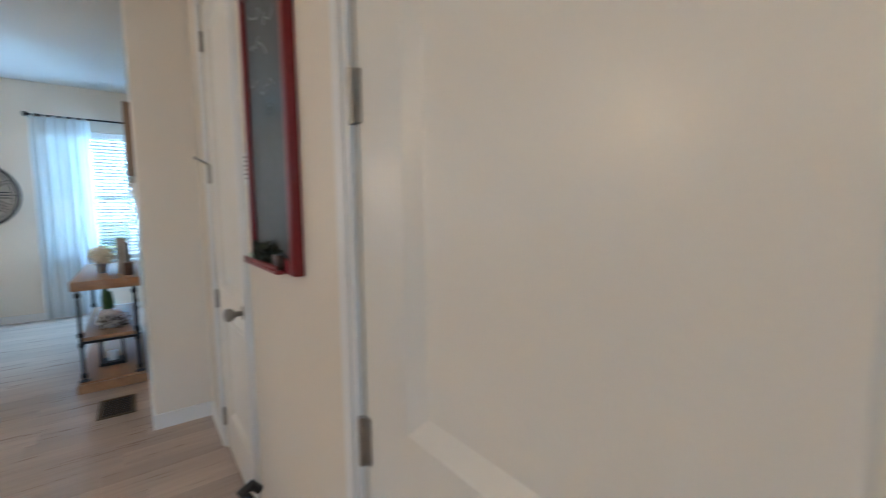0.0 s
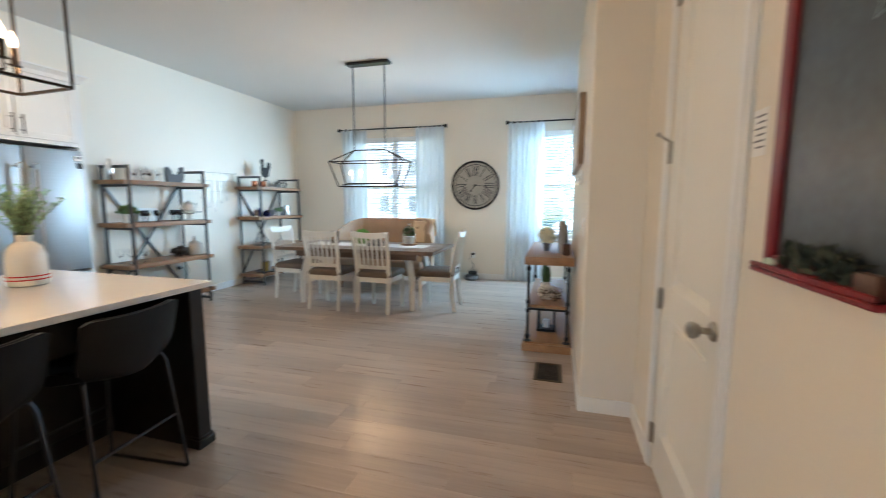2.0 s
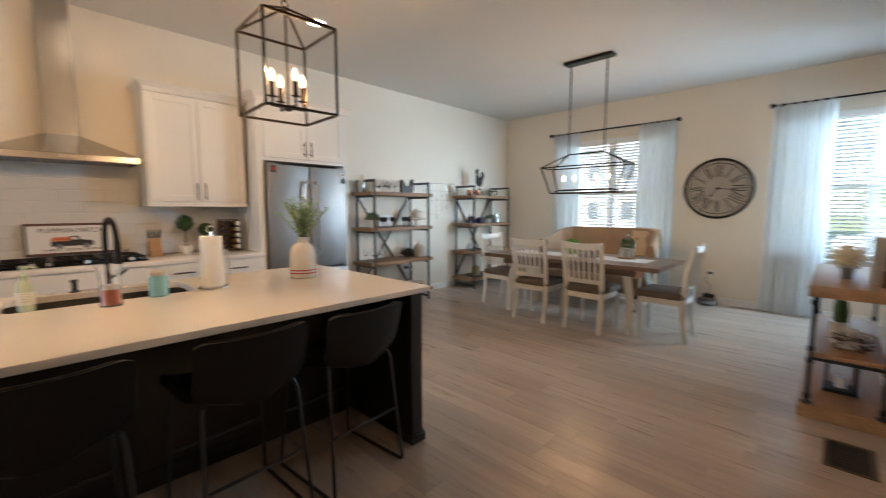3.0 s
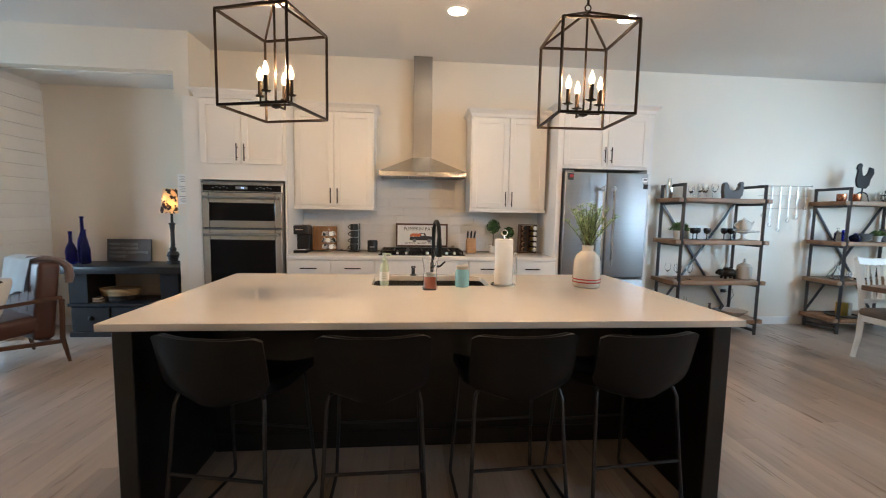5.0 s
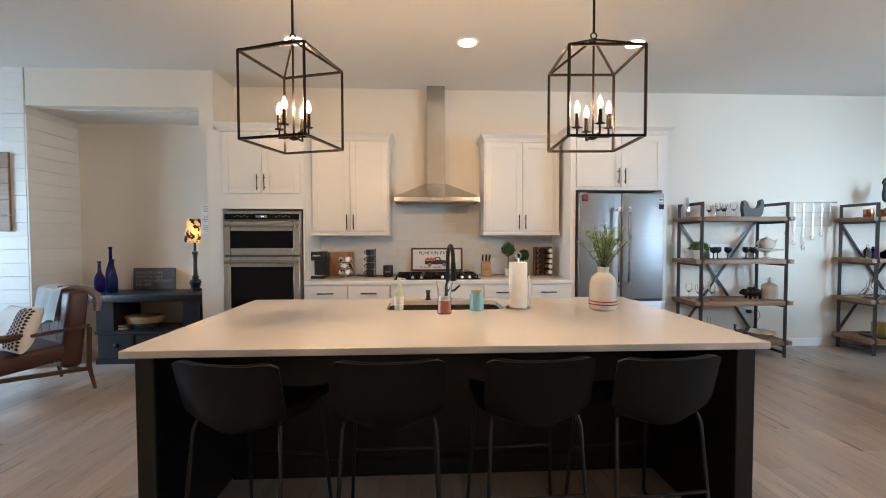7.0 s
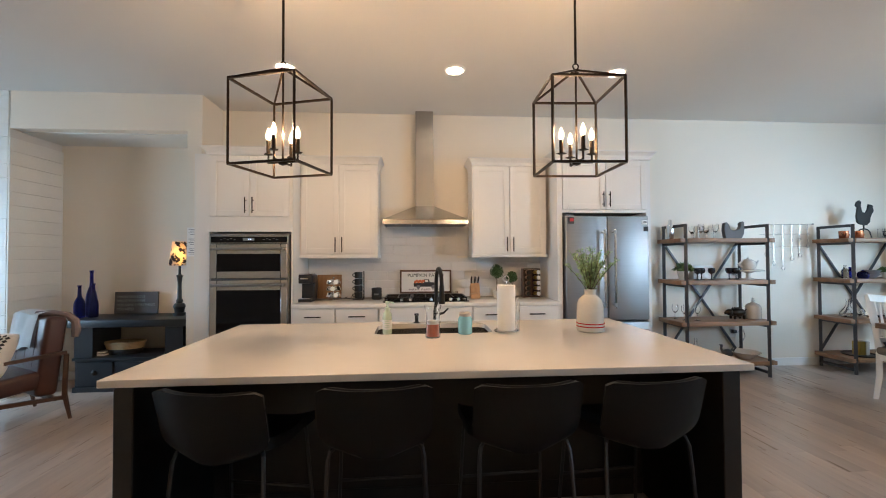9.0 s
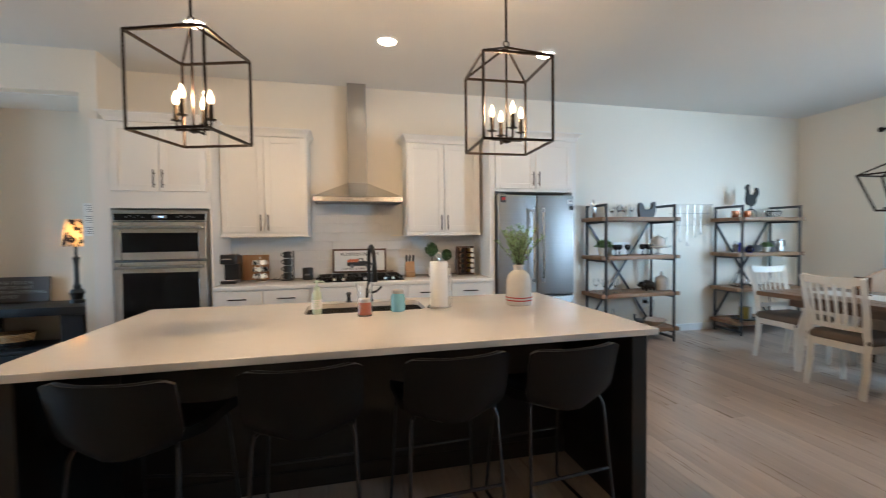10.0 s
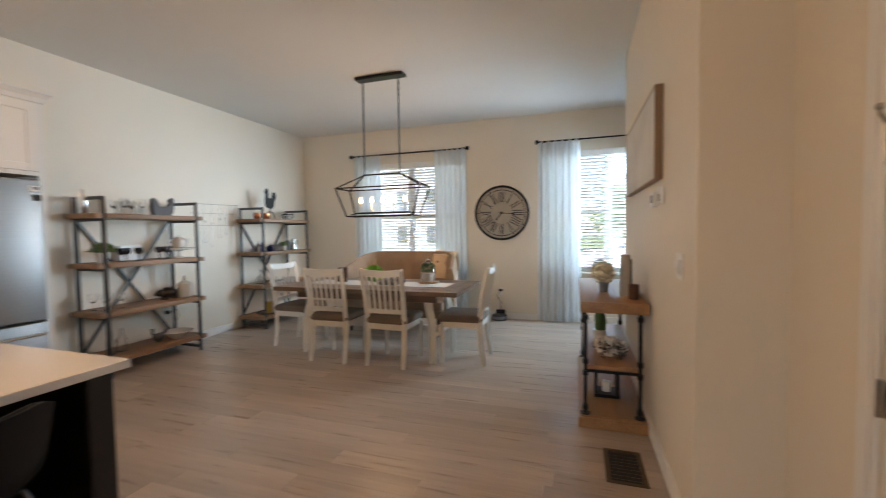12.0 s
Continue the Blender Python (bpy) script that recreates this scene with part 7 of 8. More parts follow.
single("dock_cable", tube([(6.52, 1.19, 0.43), (6.51, 1.24, 0.34), (6.52, 1.17, 0.25), (6.52, 1.2, 0.10), (6.515, 1.21, 0.004)], 0.004, 6), M_BLACK_PLASTIC, "black cable from the outlet to the floor", "cable")

# ---- console table and the partition wall ----
def console():
    c = thing("console_table", 3.22, 0, 0, "oak console table with iron pipe posts", "console table")
    L, y0, y1 = 1.42, PART_Y + 0.02, 0.045
    part("top", span(0, L, y0, y1, 0.795, 0.868, 0.004, 2), M_CONSOLE, c)
    part("middle_shelf", span(0.05, L - 0.05, y0 + 0.04, y1 - 0.03, 0.395, 0.425, 0.003), M_CONSOLE, c)
    part("base", span(0.0, L, y0, y1 + 0.01, 0.0, 0.07, 0.004), M_CONSOLE, c)
    part("base_top", span(0.02, L - 0.02, y0 + 0.02, y1 - 0.01, 0.0701, 0.085), M_CONSOLE, c)
    for x in (0.05, L - 0.05):
        for y in (y0 + 0.045, y1 - 0.035):
            part("pipe_post", joined(tube([(x, y, 0.085), (x, y, 0.795)], 0.012, 10), *[lathe([(0.0, z - 0.02), (0.02, z - 0.016), (0.02, z + 0.016), (0, z + 0.02)], x, y, 0, 12) for z in (0.13, 0.37, 0.45, 0.755)]), M_BLACK_METAL, c)
            part("flange", lathe([(0.034, 0.0855), (0.034, 0.092), (0, 0.093)], x, y, 0, 14), M_BLACK_METAL, c)
        part("shelf_rail", bar((x, y0 + 0.045, 0.385), (x, y1 - 0.035, 0.385), 0.018), M_BLACK_METAL, c)


console()
fl = thing("flower_pot", 3.72, -0.13, 0.868, "round bunch of ivory flowers in a small grey pot", "flowers")
part("pot", lathe([(0.035, 0), (0.045, 0.075), (0.05, 0.075), (0.05, 0.09), (0.044, 0.09), (0, 0.085)], seg=18), M_GREY_PLASTIC, fl)
q = random.Random(77)
spots = []
for k in range(300):
    d = Vector((q.gauss(0, 1), q.gauss(0, 1), q.gauss(0.25, 1))).normalized()
    spots.append((Vector((d.x * 0.09, d.y * 0.09, 0.165 + d.z * 0.078)), d + Vector((q.uniform(-.8, .8), q.uniform(-.8, .8), q.uniform(-.5, .8)))))
part("bloom_heart", ball(0, 0, 0.162, 0.083, 0.083, 0.072, 16), M_FLOWER, fl)
part("petals", scatter_leaves(spots, 0.026, 0.018, q), M_FLOWER, fl)
fl.scale = (0.82, 0.82, 0.9)
for k, (x, h, m) in enumerate(((3.56, 0.30, M_CLOCKFACE), (3.64, 0.26, M_SLATE), (3.42, 0.10, M_WALNUT))):
    cdl = thing("pillar_candle" if k < 2 else "candle_cup", x, -0.27 - 0.02 * k, 0.868, ("tall grey pillar candle", "slim dark pillar candle", "short brown wooden candle cup")[k], "candle", "candles on the console")
    part("body", lathe([(0.032, 0), (0.034, 0.004), (0.034, h), (0.03, h + 0.003), (0, h - 0.004)], seg=20), m, cdl)
    part("wick", tube([(0, 0, h - 0.004), (0.002, 0, h + 0.012)], 0.0015, 5), M_DARK_INK, cdl)
cac = thing("cactus_pot", 4.05, -0.12, 0.425, "dark green cactus in a small pot", "cactus")
part("pot", lathe([(0.045, 0), (0.055, 0.07), (0.05, 0.07), (0, 0.065)], seg=16), M_CERAMIC, cac)
for x, y, h in ((-0.02, 0, 0.20), (0.025, 0.01, 0.22), (0.0, -0.025, 0.17)):
    part("stalk", tube([(x, y, 0.06), (x * 1.3, y, 0.06 + h * 0.5), (x * 1.4, y, 0.06 + h)], [0.024, 0.03, 0.014], 8), M_BOX, cac)
fb = thing("flower_bunch", 3.50, -0.17, 0.425, "bunch of dried white flowers lying on the shelf", "flowers")
for k, (x, y, z, r) in enumerate(((0.0, 0.02, 0.07, 0.07), (0.09, -0.05, 0.06, 0.06), (0.14, 0.05, 0.055, 0.055))):
    sp = []
    for _ in range(110):
        d = Vector((q.gauss(0, 1), q.gauss(0, 1), q.gauss(0, 1))).normalized()
        sp.append((Vector((x, y, z)) + d * r * 0.75, d + Vector((q.uniform(-.8, .8), q.uniform(-.8, .8), q.uniform(-.8, .8)))))
    part("bloom", scatter_leaves(sp, 0.032, 0.024, q), M_BLUSH, fb)
sp = [(Vector((q.uniform(-0.09, 0.2), q.uniform(-0.09, 0.09), q.uniform(0.0, 0.09))), Vector((q.uniform(-1, 1), q.uniform(-1, 1), q.uniform(0, 0.6)))) for _ in range(80)]
part("leaves", scatter_leaves(sp, 0.05, 0.018, q), M_STEM, fb)
ln = thing("lantern", 3.66, -0.15, 0.0855, "black metal table lantern with glass sides", "lantern")
for x in (-0.075, 0.075):
    for y in (-0.075, 0.075):
        part("post", bar((x, y, 0.02), (x, y, 0.23), 0.014), M_BLACK_METAL, ln)
part("base", box(0, 0, 0.012, 0.18, 0.18, 0.024, 0.003), M_BLACK_METAL, ln)
part("roof", joined(box(0, 0, 0.235, 0.18, 0.18, 0.014, 0.003), lathe([(0.10, 0.243), (0.03, 0.27), (0, 0.272)], seg=4)), M_BLACK_METAL, ln)
for y in (-0.07, 0.07):
    part("pane", box(0, y, 0.125, 0.13, 0.002, 0.20), M_GLASS, ln)
part("candle", lathe([(0.03, 0.0245), (0.03, 0.10), (0, 0.098)], seg=16), M_PAPER, ln)

art = thing("framed_picture", 3.65, PART_Y + 0.001, 1.911, "pale abstract canvas in a slim oak frame", "picture")
W_, H_ = 0.70, 0.268
part("canvas", span(-W_ + 0.008, W_ - 0.008, 0.004, 0.041, -H_ + 0.008, H_ - 0.008), M_ARTBLUE, art)
for a in ((-W_, W_, -H_, -H_ + 0.007), (-W_, W_, H_ - 0.007, H_), (-W_, -W_ + 0.007, -H_ + 0.007, H_ - 0.007), (W_ - 0.007, W_, -H_ + 0.007, H_ - 0.007)):
    part("frame_bar", span(a[0], a[1], 0.0, 0.045, a[2], a[3], 0.002), M_OAK_FRAME, art)
th = thing("thermostat", 3.13, PART_Y + 0.001, 1.535, "white thermostat and sensor on the wall", "thermostat")
part("case", span(-0.055, 0.055, 0, 0.028, -0.045, 0.045, 0.006, 2), M_WHITE_PLASTIC, th)
part("screen", span(-0.035, 0.035, 0.0282, 0.03, -0.02, 0.025), M_GREY_PLASTIC, th)
al = thing("alarm_keypad", 2.95, PART_Y + 0.001, 1.545, "small white keypad beside the thermostat", "keypad")
part("case", span(-0.04, 0.04, 0, 0.02, -0.05, 0.05, 0.004, 2), M_WHITE_PLASTIC, al)
part("buttons", joined(*[span(-0.022 + 0.016 * (k % 3), -0.012 + 0.016 * (k % 3), 0.0202, 0.022, -0.03 + 0.014 * (k // 3), -0.02 + 0.014 * (k // 3)) for k in range(9)]), M_GREY_PLASTIC, al)
sw = thing("light_switch", 2.51, PART_Y + 0.001, 1.175, "white double rocker light switch on the partition", "light switch")
part("plate", span(-0.06, 0.06, 0, 0.007, -0.062, 0.062, 0.002), M_TRIM, sw)
for x in (-0.024, 0.024):
    part("rocker", moved(joined(box(0, 0, 0.0175, 0.034, 0.012, 0.035, 0.002, rot=(9, 0, 0)), box(0, 0, -0.0175, 0.034, 0.012, 0.035, 0.002, rot=(-9, 0, 0))), x, 0.011, 0), M_TRIM, sw)

vt = thing("floor_vent", 2.80, -0.19, 0.0, "brown metal register set in the floor", "floor vent")
part("frame", joined(span(-0.178, 0.178, -0.105, -0.08, 0.001, 0.007, 0.002), span(-0.178, 0.178, 0.08, 0.105, 0.001, 0.007, 0.002), span(-0.178, -0.155, -0.08, 0.08, 0.001, 0.007, 0.002), span(0.155, 0.178, -0.08, 0.08, 0.001, 0.007, 0.002)), paint("bronze_register", (0.13, 0.09, 0.055), 0.4, 0.5, vary=0.15), vt)
# flat black sheet on the floor paints the shade of the duct below
part("dark_backing", span(-0.155, 0.155, -0.08, 0.08, 0.0008, 0.0016), M_DARK_INK, vt)
vs_ = mesh_of("slat", box(0, 0, 0, 0.012, 0.16, 0.003), paint("register_slat", (0.07, 0.05, 0.033), 0.4, 0.5, vary=0.15))
for k in range(9):
    piece("slat", vs_, vt, -0.136 + k * 0.034, 0, 0.0048, 0, 25, 0)
part("spine", span(-0.155, 0.155, -0.004, 0.004, 0.0055, 0.0075), M_BRONZE, vt)


# ---- hall wall ----
def chalkboard():
    c = thing("chalkboard", 0.488, YB, 1.19, "black chalkboard in a red frame with a chalk ledge", "chalkboard")
    w, h, f = 0.238, 0.90, 0.042
    part("slate", span(-w + f - 0.003, w - f + 0.003, 0.006, 0.018, f, h - f), M_CHALK, c)
    for a in ((-w, -w + f, 0, h), (w - f, w, 0, h), (-w + f, w - f, 0, f), (-w + f, w - f, h - f, h)):
        part("frame_bar", span(a[0], a[1], 0.001, 0.030, a[2], a[3], 0.005, 2), M_RED, c)
    crest = [(-w, h), (-w * 0.6, h + 0.02), (-w * 0.35, h + 0.07), (0, h + 0.10), (w * 0.35, h + 0.07), (w * 0.6, h + 0.02), (w, h)]
    part("crest", moved(prism(crest, 0.03), 0, 0.0165, 0.0005), M_RED, c)
    led = part("chalk_ledge", joined(span(-w + 0.075, w - 0.005, 0.031, 0.056, 0.0, 0.012, 0.003), span(-w + 0.075, w - 0.005, 0.050, 0.056, 0.0125, 0.024, 0.002)), M_RED, c)
    q = random.Random(3)
    for k in range(7):
        pts = [(q.uniform(-0.14, 0.14), 0.0185, 0.48 + 0.05 * k)]
        for _ in range(7):
            pts.append((max(-0.2, min(0.2, pts[-1][0] + q.uniform(-0.03, 0.05))), 0.0185, pts[-1][2] + q.uniform(-0.018, 0.02)))
        part("chalk_mark", tube(pts, 0.0016 + 0.0004 * k, 4), M_CHALKMARK, c, "faint smudged chalk scribble")
    return c


chalkboard()
dg = thing("succulent_sprig", 0.50, YB + 0.041, 1.2025, "small dark green artificial succulents on the chalk ledge", "plant")
q = random.Random(12)
sp = [(Vector((q.uniform(-0.09, 0.10), q.uniform(-0.01, 0.006), q.uniform(0.004, 0.05))), Vector((q.uniform(-1, 1), q.uniform(-0.5, 0.5), q.uniform(0.1, 1)))) for _ in range(130)]
part("leaves", scatter_leaves(sp, 0.03, 0.014, q), paint("dusty_green", (0.055, 0.065, 0.042), 0.7, vary=0.4, scale=40), dg)
single("chalk_eraser", box(0.36, YB + 0.0405, 1.2225, 0.05, 0.018, 0.04, 0.004, 2), M_WALNUT, "dark wooden chalk eraser on the ledge", "eraser")
single("green_chalk", ball(0.665, YB + 0.0405, 1.2155, 0.022, 0.012, 0.0125, 12), M_MINT, "piece of pale green chalk on the ledge", "chalk")
nt_ = thing("wall_note", 0.865, YB + 0.0015, 1.53, "small white printed note taped to the wall", "notice")
part("sheet", span(-0.04, 0.04, 0, 0.001, -0.06, 0.06), M_PAPER, nt_)
for k in range(6):
    part("text_line", span(-0.028, 0.028 - 0.012 * (k % 2), 0.0012, 0.0018, 0.04 - k * 0.016, 0.045 - k * 0.016), M_INK, nt_)
vac = thing("stick_vacuum", 0.735, YB + 0.06, 0.0, "black cordless vacuum with a blue button standing by the wall", "vacuum")
part("handle", tube([(0, 0, 0.26), (0.0, 0.03, 0.32), (0, 0.045, 0.345), (0, 0.01, 0.36), (0, -0.015, 0.33)], [0.018, 0.019, 0.02, 0.02, 0.016], 10), M_BLACK_PLASTIC, vac)
part("body", lathe([(0.035, 0.05), (0.042, 0.07), (0.042, 0.22), (0.03, 0.26), (0, 0.265)], seg=18), M_BLACK_PLASTIC, vac)
part("head", box(0, 0.02, 0.025, 0.16, 0.10, 0.05, 0.012, 2), M_BLACK_PLASTIC, vac)
part("button", box(0, 0.043, 0.275, 0.02, 0.012, 0.03, 0.004), paint("blue_plastic", (0.03, 0.08, 0.42), 0.35, vary=0.05), vac, "blue button")


# ---- nook and armchair ----
DY0, DY1, DX0, DX1, DZ = 4.37, 4.87, -3.68, -2.44, 0.745
dk = thing("nook_console", 0, 0, 0, "dark painted console desk with open shelf and drawers", "console")
part("top", span(DX0, DX1, DY0, DY1, DZ - 0.075, DZ, 0.005, 2), M_DESK, dk)
part("shelf", span(DX0 + 0.08, DX1 - 0.08, DY0 + 0.03, DY1 - 0.02, 0.325, 0.352, 0.003), M_DESK, dk)
for x in (DX0 + 0.17, DX1 - 0.17):
    part("end_panel", span(x - 0.09, x + 0.09, DY0 + 0.06, DY1 - 0.03, 0.353, DZ - 0.076), M_DESK, dk)
part("case", span(DX0 + 0.10, DX1 - 0.10, DY0 + 0.05, DY1 - 0.03, 0.05, 0.324), M_DESK, dk)
part("plinth", span(DX0 + 0.08, DX1 - 0.08, DY0 + 0.04, DY1 - 0.03, 0.0, 0.05), M_DESK, dk)
for a, b in ((DX0 + 0.12, -3.20), (-3.18, -2.87), (-2.85, DX1 - 0.12)):
    d = part("drawer", span(a, b, DY0 + 0.032, DY0 + 0.049, 0.065, 0.31, 0.004), M_DESK, dk)
    part("cup_pull", moved(lathe([(0.028, 0), (0.024, 0.012), (0.01, 0.02), (0, 0.021)], seg=14), (a + b) / 2, DY0 + 0.032, 0.20, 90), M_BLACK_METAL, d)


def bottle(x, y, s, r, label):
    b = thing("blue_bottle", x, y, DZ, label, "bottle", "blue bottles in the nook")
    part("glass", lathe([(r * 0.9, 0), (r, 0.008), (r, 0.20 * s), (r * 0.85, 0.25 * s), (r * 0.36, 0.33 * s), (r * 0.3, 0.47 * s), (r * 0.4, 0.475 * s), (r * 0.4, 0.495 * s), (r * 0.2, 0.495 * s), (r * 0.2, 0.33 * s), (r * 0.75, 0.23 * s), (r * 0.8, 0.02), (0, 0.012)], seg=22), M_BLUE_GLASS, b)


bottle(-3.645, 4.71, 1.02, 0.050, "tall cobalt blue glass bottle")
bottle(-3.70, 4.62, 0.70, 0.050, "short cobalt blue glass bottle")
bottle(-3.565, 4.63, 0.74, 0.046, "short cobalt blue glass bottle with a straight neck")

ss = thing("lettered_sign", -3.25, 4.83, DZ + 0.001, "grey slab sign with pale lettering", "sign")
ss.matrix_basis = pose(-3.25, 4.83, DZ + 0.004, -4)
part("board", span(-0.235, 0.235, -0.012, 0.012, 0, 0.25, 0.003), M_SLATE, ss)
for k, text in enumerate(("WHEN YOU LOVE", "WHAT YOU HAVE", "YOU HAVE EVERYTHING", "YOU NEED")):
    fc = bpy.data.curves.new("lettering", "FONT")
    fc.body, fc.size, fc.extrude = text, 0.045, 0.0006
    fo_ = new("lettering", fc)
    fo_.data.materials.append(M_CHALKMARK)
    fo_.parent = ss
    fo_.matrix_basis = pose(-0.205, -0.0135, 0.178 - k * 0.046, 90)
    fo_.scale = (0.82, 1, 1)

lmp = thing("table_lamp", -2.685, 4.66, DZ, "table lamp with turned black base and printed lit shade", "table lamp")
part("base", lathe([(0.06, 0), (0.06, 0.03), (0.045, 0.035), (0.05, 0.07), (0.062, 0.10), (0.05, 0.13), (0.03, 0.14), (0.034, 0.17), (0.022, 0.185), (0.02, 0.36), (0.026, 0.42), (0.034, 0.445), (0.014, 0.455), (0.012, 0.55)], seg=20), M_BLACKWOOD, lmp)
part("shade", lathe([(0.104, 0.555), (0.07, 0.82), (0.068, 0.82), (0.102, 0.555)], seg=28, closed=False), M_SHADE, lmp, "printed fabric shade")
part("lit_bulb", ball(0, 0, 0.66, 0.03, 0.03, 0.04, 14), M_LAMP, lmp, "glowing bulb")
part("socket", lathe([(0.016, 0.55), (0.016, 0.62), (0, 0.621)], seg=12), M_BRASS, lmp)

bk = thing("woven_basket", -3.22, 4.62, 0.352, "oval straw basket with a black lower band on the console shelf", "basket")
rows = []
for k in range(9):
    r = 0.125 + 0.004 * k
    z = 0.008 + 0.0145 * k
    rows.append(tube([(r * 1.25 * math.cos(t), r * 0.8 * math.sin(t), z) for t in [2 * math.pi * i / 28 for i in range(29)]], 0.0085, 6))
part("weave", joined(*rows[4:]), M_BASKET, bk)
part("base_band", joined(*rows[:4]), M_BLACK_PLASTIC, bk, "black woven lower band")
bt_ = lathe([(0.125, 0.001), (0.125, 0.005)], seg=28)
bmesh.ops.scale(bt_, vec=(1.25, 0.8, 1), verts=bt_.verts)
part("bottom", bt_, M_BASKET, bk)
for k in range(2):
    b_ = thing("book", -3.44, 4.56, 0.352 + 0.026 * k, "pale book lying on the console shelf", "book", "books in the nook")
    part("pages", box(0, 0, 0.012, 0.19 - 0.02 * k, 0.14, 0.018), M_PAPER, b_)
    part("cover", joined(box(0, 0, 0.0015, 0.2 - 0.02 * k, 0.15, 0.003), box(0, 0, 0.0225, 0.2 - 0.02 * k, 0.15, 0.003)), (M_CLOCKFACE, M_SLATE)[k], b_)


def armchair():
    """A leather lounge chair on a dark frame, facing -x."""
    a = thing("leather_armchair", -3.545, 3.53, 0, "brown leather lounge chair with dark wooden arms", "armchair", "", 60)
    part("seat", moved(box(0, 0, 0, 0.64, 0.58, 0.15, 0.04, 4), -0.08, 0, 0.35, 0, -4), M_LEATHER, a, smooth=True)
    part("backrest", moved(box(0, 0, 0.32, 0.15, 0.60, 0.66, 0.04, 4), 0.255, 0, 0.235, 0, 6), M_LEATHER, a, smooth=True)
    part("seat_rail", joined(*[bar((-0.40, s * 0.31, 0.27), (0.36, s * 0.31, 0.19), 0.032) for s in (-1, 1)], bar((-0.38, -0.31, 0.268), (-0.38, 0.31, 0.268), 0.03), bar((0.30, -0.31, 0.197), (0.30, 0.31, 0.197), 0.03)), M_WALNUT, a)
    for s in (-1, 1):
        part("leg", tube([(0.37, s * 0.33, 0.56), (0.36, s * 0.33, 0.22), (0.40, s * 0.33, 0.0)], [0.020, 0.020, 0.013], 4), M_WALNUT, a)
        part("leg", tube([(-0.40, s * 0.33, 0.55), (-0.40, s * 0.33, 0.25), (-0.44, s * 0.33, 0.0)], [0.020, 0.020, 0.013], 4), M_WALNUT, a)
        part("arm", joined(bar((-0.46, s * 0.33, 0.55), (0.37, s * 0.33, 0.575), 0.028)), M_WALNUT, a)
        part("arm_pad", box(-0.24, s * 0.33, 0.582, 0.36, 0.06, 0.035, 0.012, 2), M_LEATHER, a)
    for y in (-0.16, 0, 0.16):
        part("seam", tube([(0.206, y, 0.47), (0.219, y, 0.60), (0.24, y, 0.80)], 0.004, 5), M_LEATHER, a)


armchair()
tw = thing("knit_throw", -3.545, 3.53, 0, "white knit throw hung over the armchair back", "blanket", "", 60)
bm = bmesh.new()
rows = []
for j in range(21):
    v = j / 20
    row = []
    for i in range(15):
        u = i / 14
        if v < 0.45:
            t = v / 0.45
            x, z = 0.185 + 0.05 * t, 0.60 + 0.30 * t
        elif v < 0.65:
            t = (v - 0.45) / 0.20
            x, z = 0.235 + 0.20 * t, 0.90 - 0.02 * t + 0.035 * math.sin(math.pi * t)
        else:
            t = (v - 0.65) / 0.35
            x, z = 0.435 - 0.03 * t, 0.88 - 0.26 * t
        drop = 0.03 * math.sin(4 * u + 1) * max(0.0, 1 - v * 2.2)
        row.append(bm.verts.new((x + 0.006 * math.sin(15 * u + 3 * v), -0.17 + 0.45 * u + 0.012 * math.sin(7 * v), z + drop + 0.005 * math.sin(9 * u + 4 * v))))
    rows.append(row)
for a, b in zip(rows, rows[1:]):
    for i in range(14):
        bm.faces.new((a[i], a[i + 1], b[i + 1], b[i]))
bmesh.ops.solidify(bm, geom=bm.faces[:], thickness=0.022)
part("cloth", bm, M_CLOTH, tw, smooth=True)
part("border", tube([(0.27, -0.05, 0.905), (0.34, -0.16, 0.905), (0.415, -0.24, 0.88), (0.45, -0.275, 0.83), (0.455, -0.28, 0.75), (0.45, -0.275, 0.69)], [0.02, 0.026, 0.03, 0.032, 0.034, 0.026], 8), M_CLOTH_GREY, tw, "grey knit border")
pi_ = thing("throw_pillow", -3.43, 3.41, 0.428, "white pillow with a black patterned edge", "pillow", "", 60)


def pillow_point(u, v, side, lift=0.0):
    """A point on the plump pillow; u and v run from -1 to 1 over its face."""
    puff = 0.085 * math.sqrt(max(0.0, (1 - u ** 4) * (1 - v ** 4))) + lift
    pinch = 1 - 0.07 * (1 - abs(u)) * v * v
    pinch_v = 1 - 0.07 * (1 - abs(v)) * u * u
    return (0.20 * u * pinch_v, side * puff + 0.006 * math.sin(4 * u + 3 * v), 0.19 * v * pinch)


pb = bmesh.new()
for side in (-1, 1):
    grid = [[pb.verts.new(pillow_point(math.sin(math.pi / 2 * (i / 7 - 1)), math.sin(math.pi / 2 * (j / 7 - 1)), side)) for i in range(15)] for j in range(15)]
    for a, b in zip(grid, grid[1:]):
        for i in range(14):
            q = (a[i], a[i + 1], b[i + 1], b[i])
            pb.faces.new(q if side < 0 else q[::-1])
bmesh.ops.remove_doubles(pb, verts=pb.verts[:], dist=0.0005)
part("cushion", moved(pb, 0, 0, 0.185, -24, 0, -80), M_CLOTH, pi_, smooth=True)
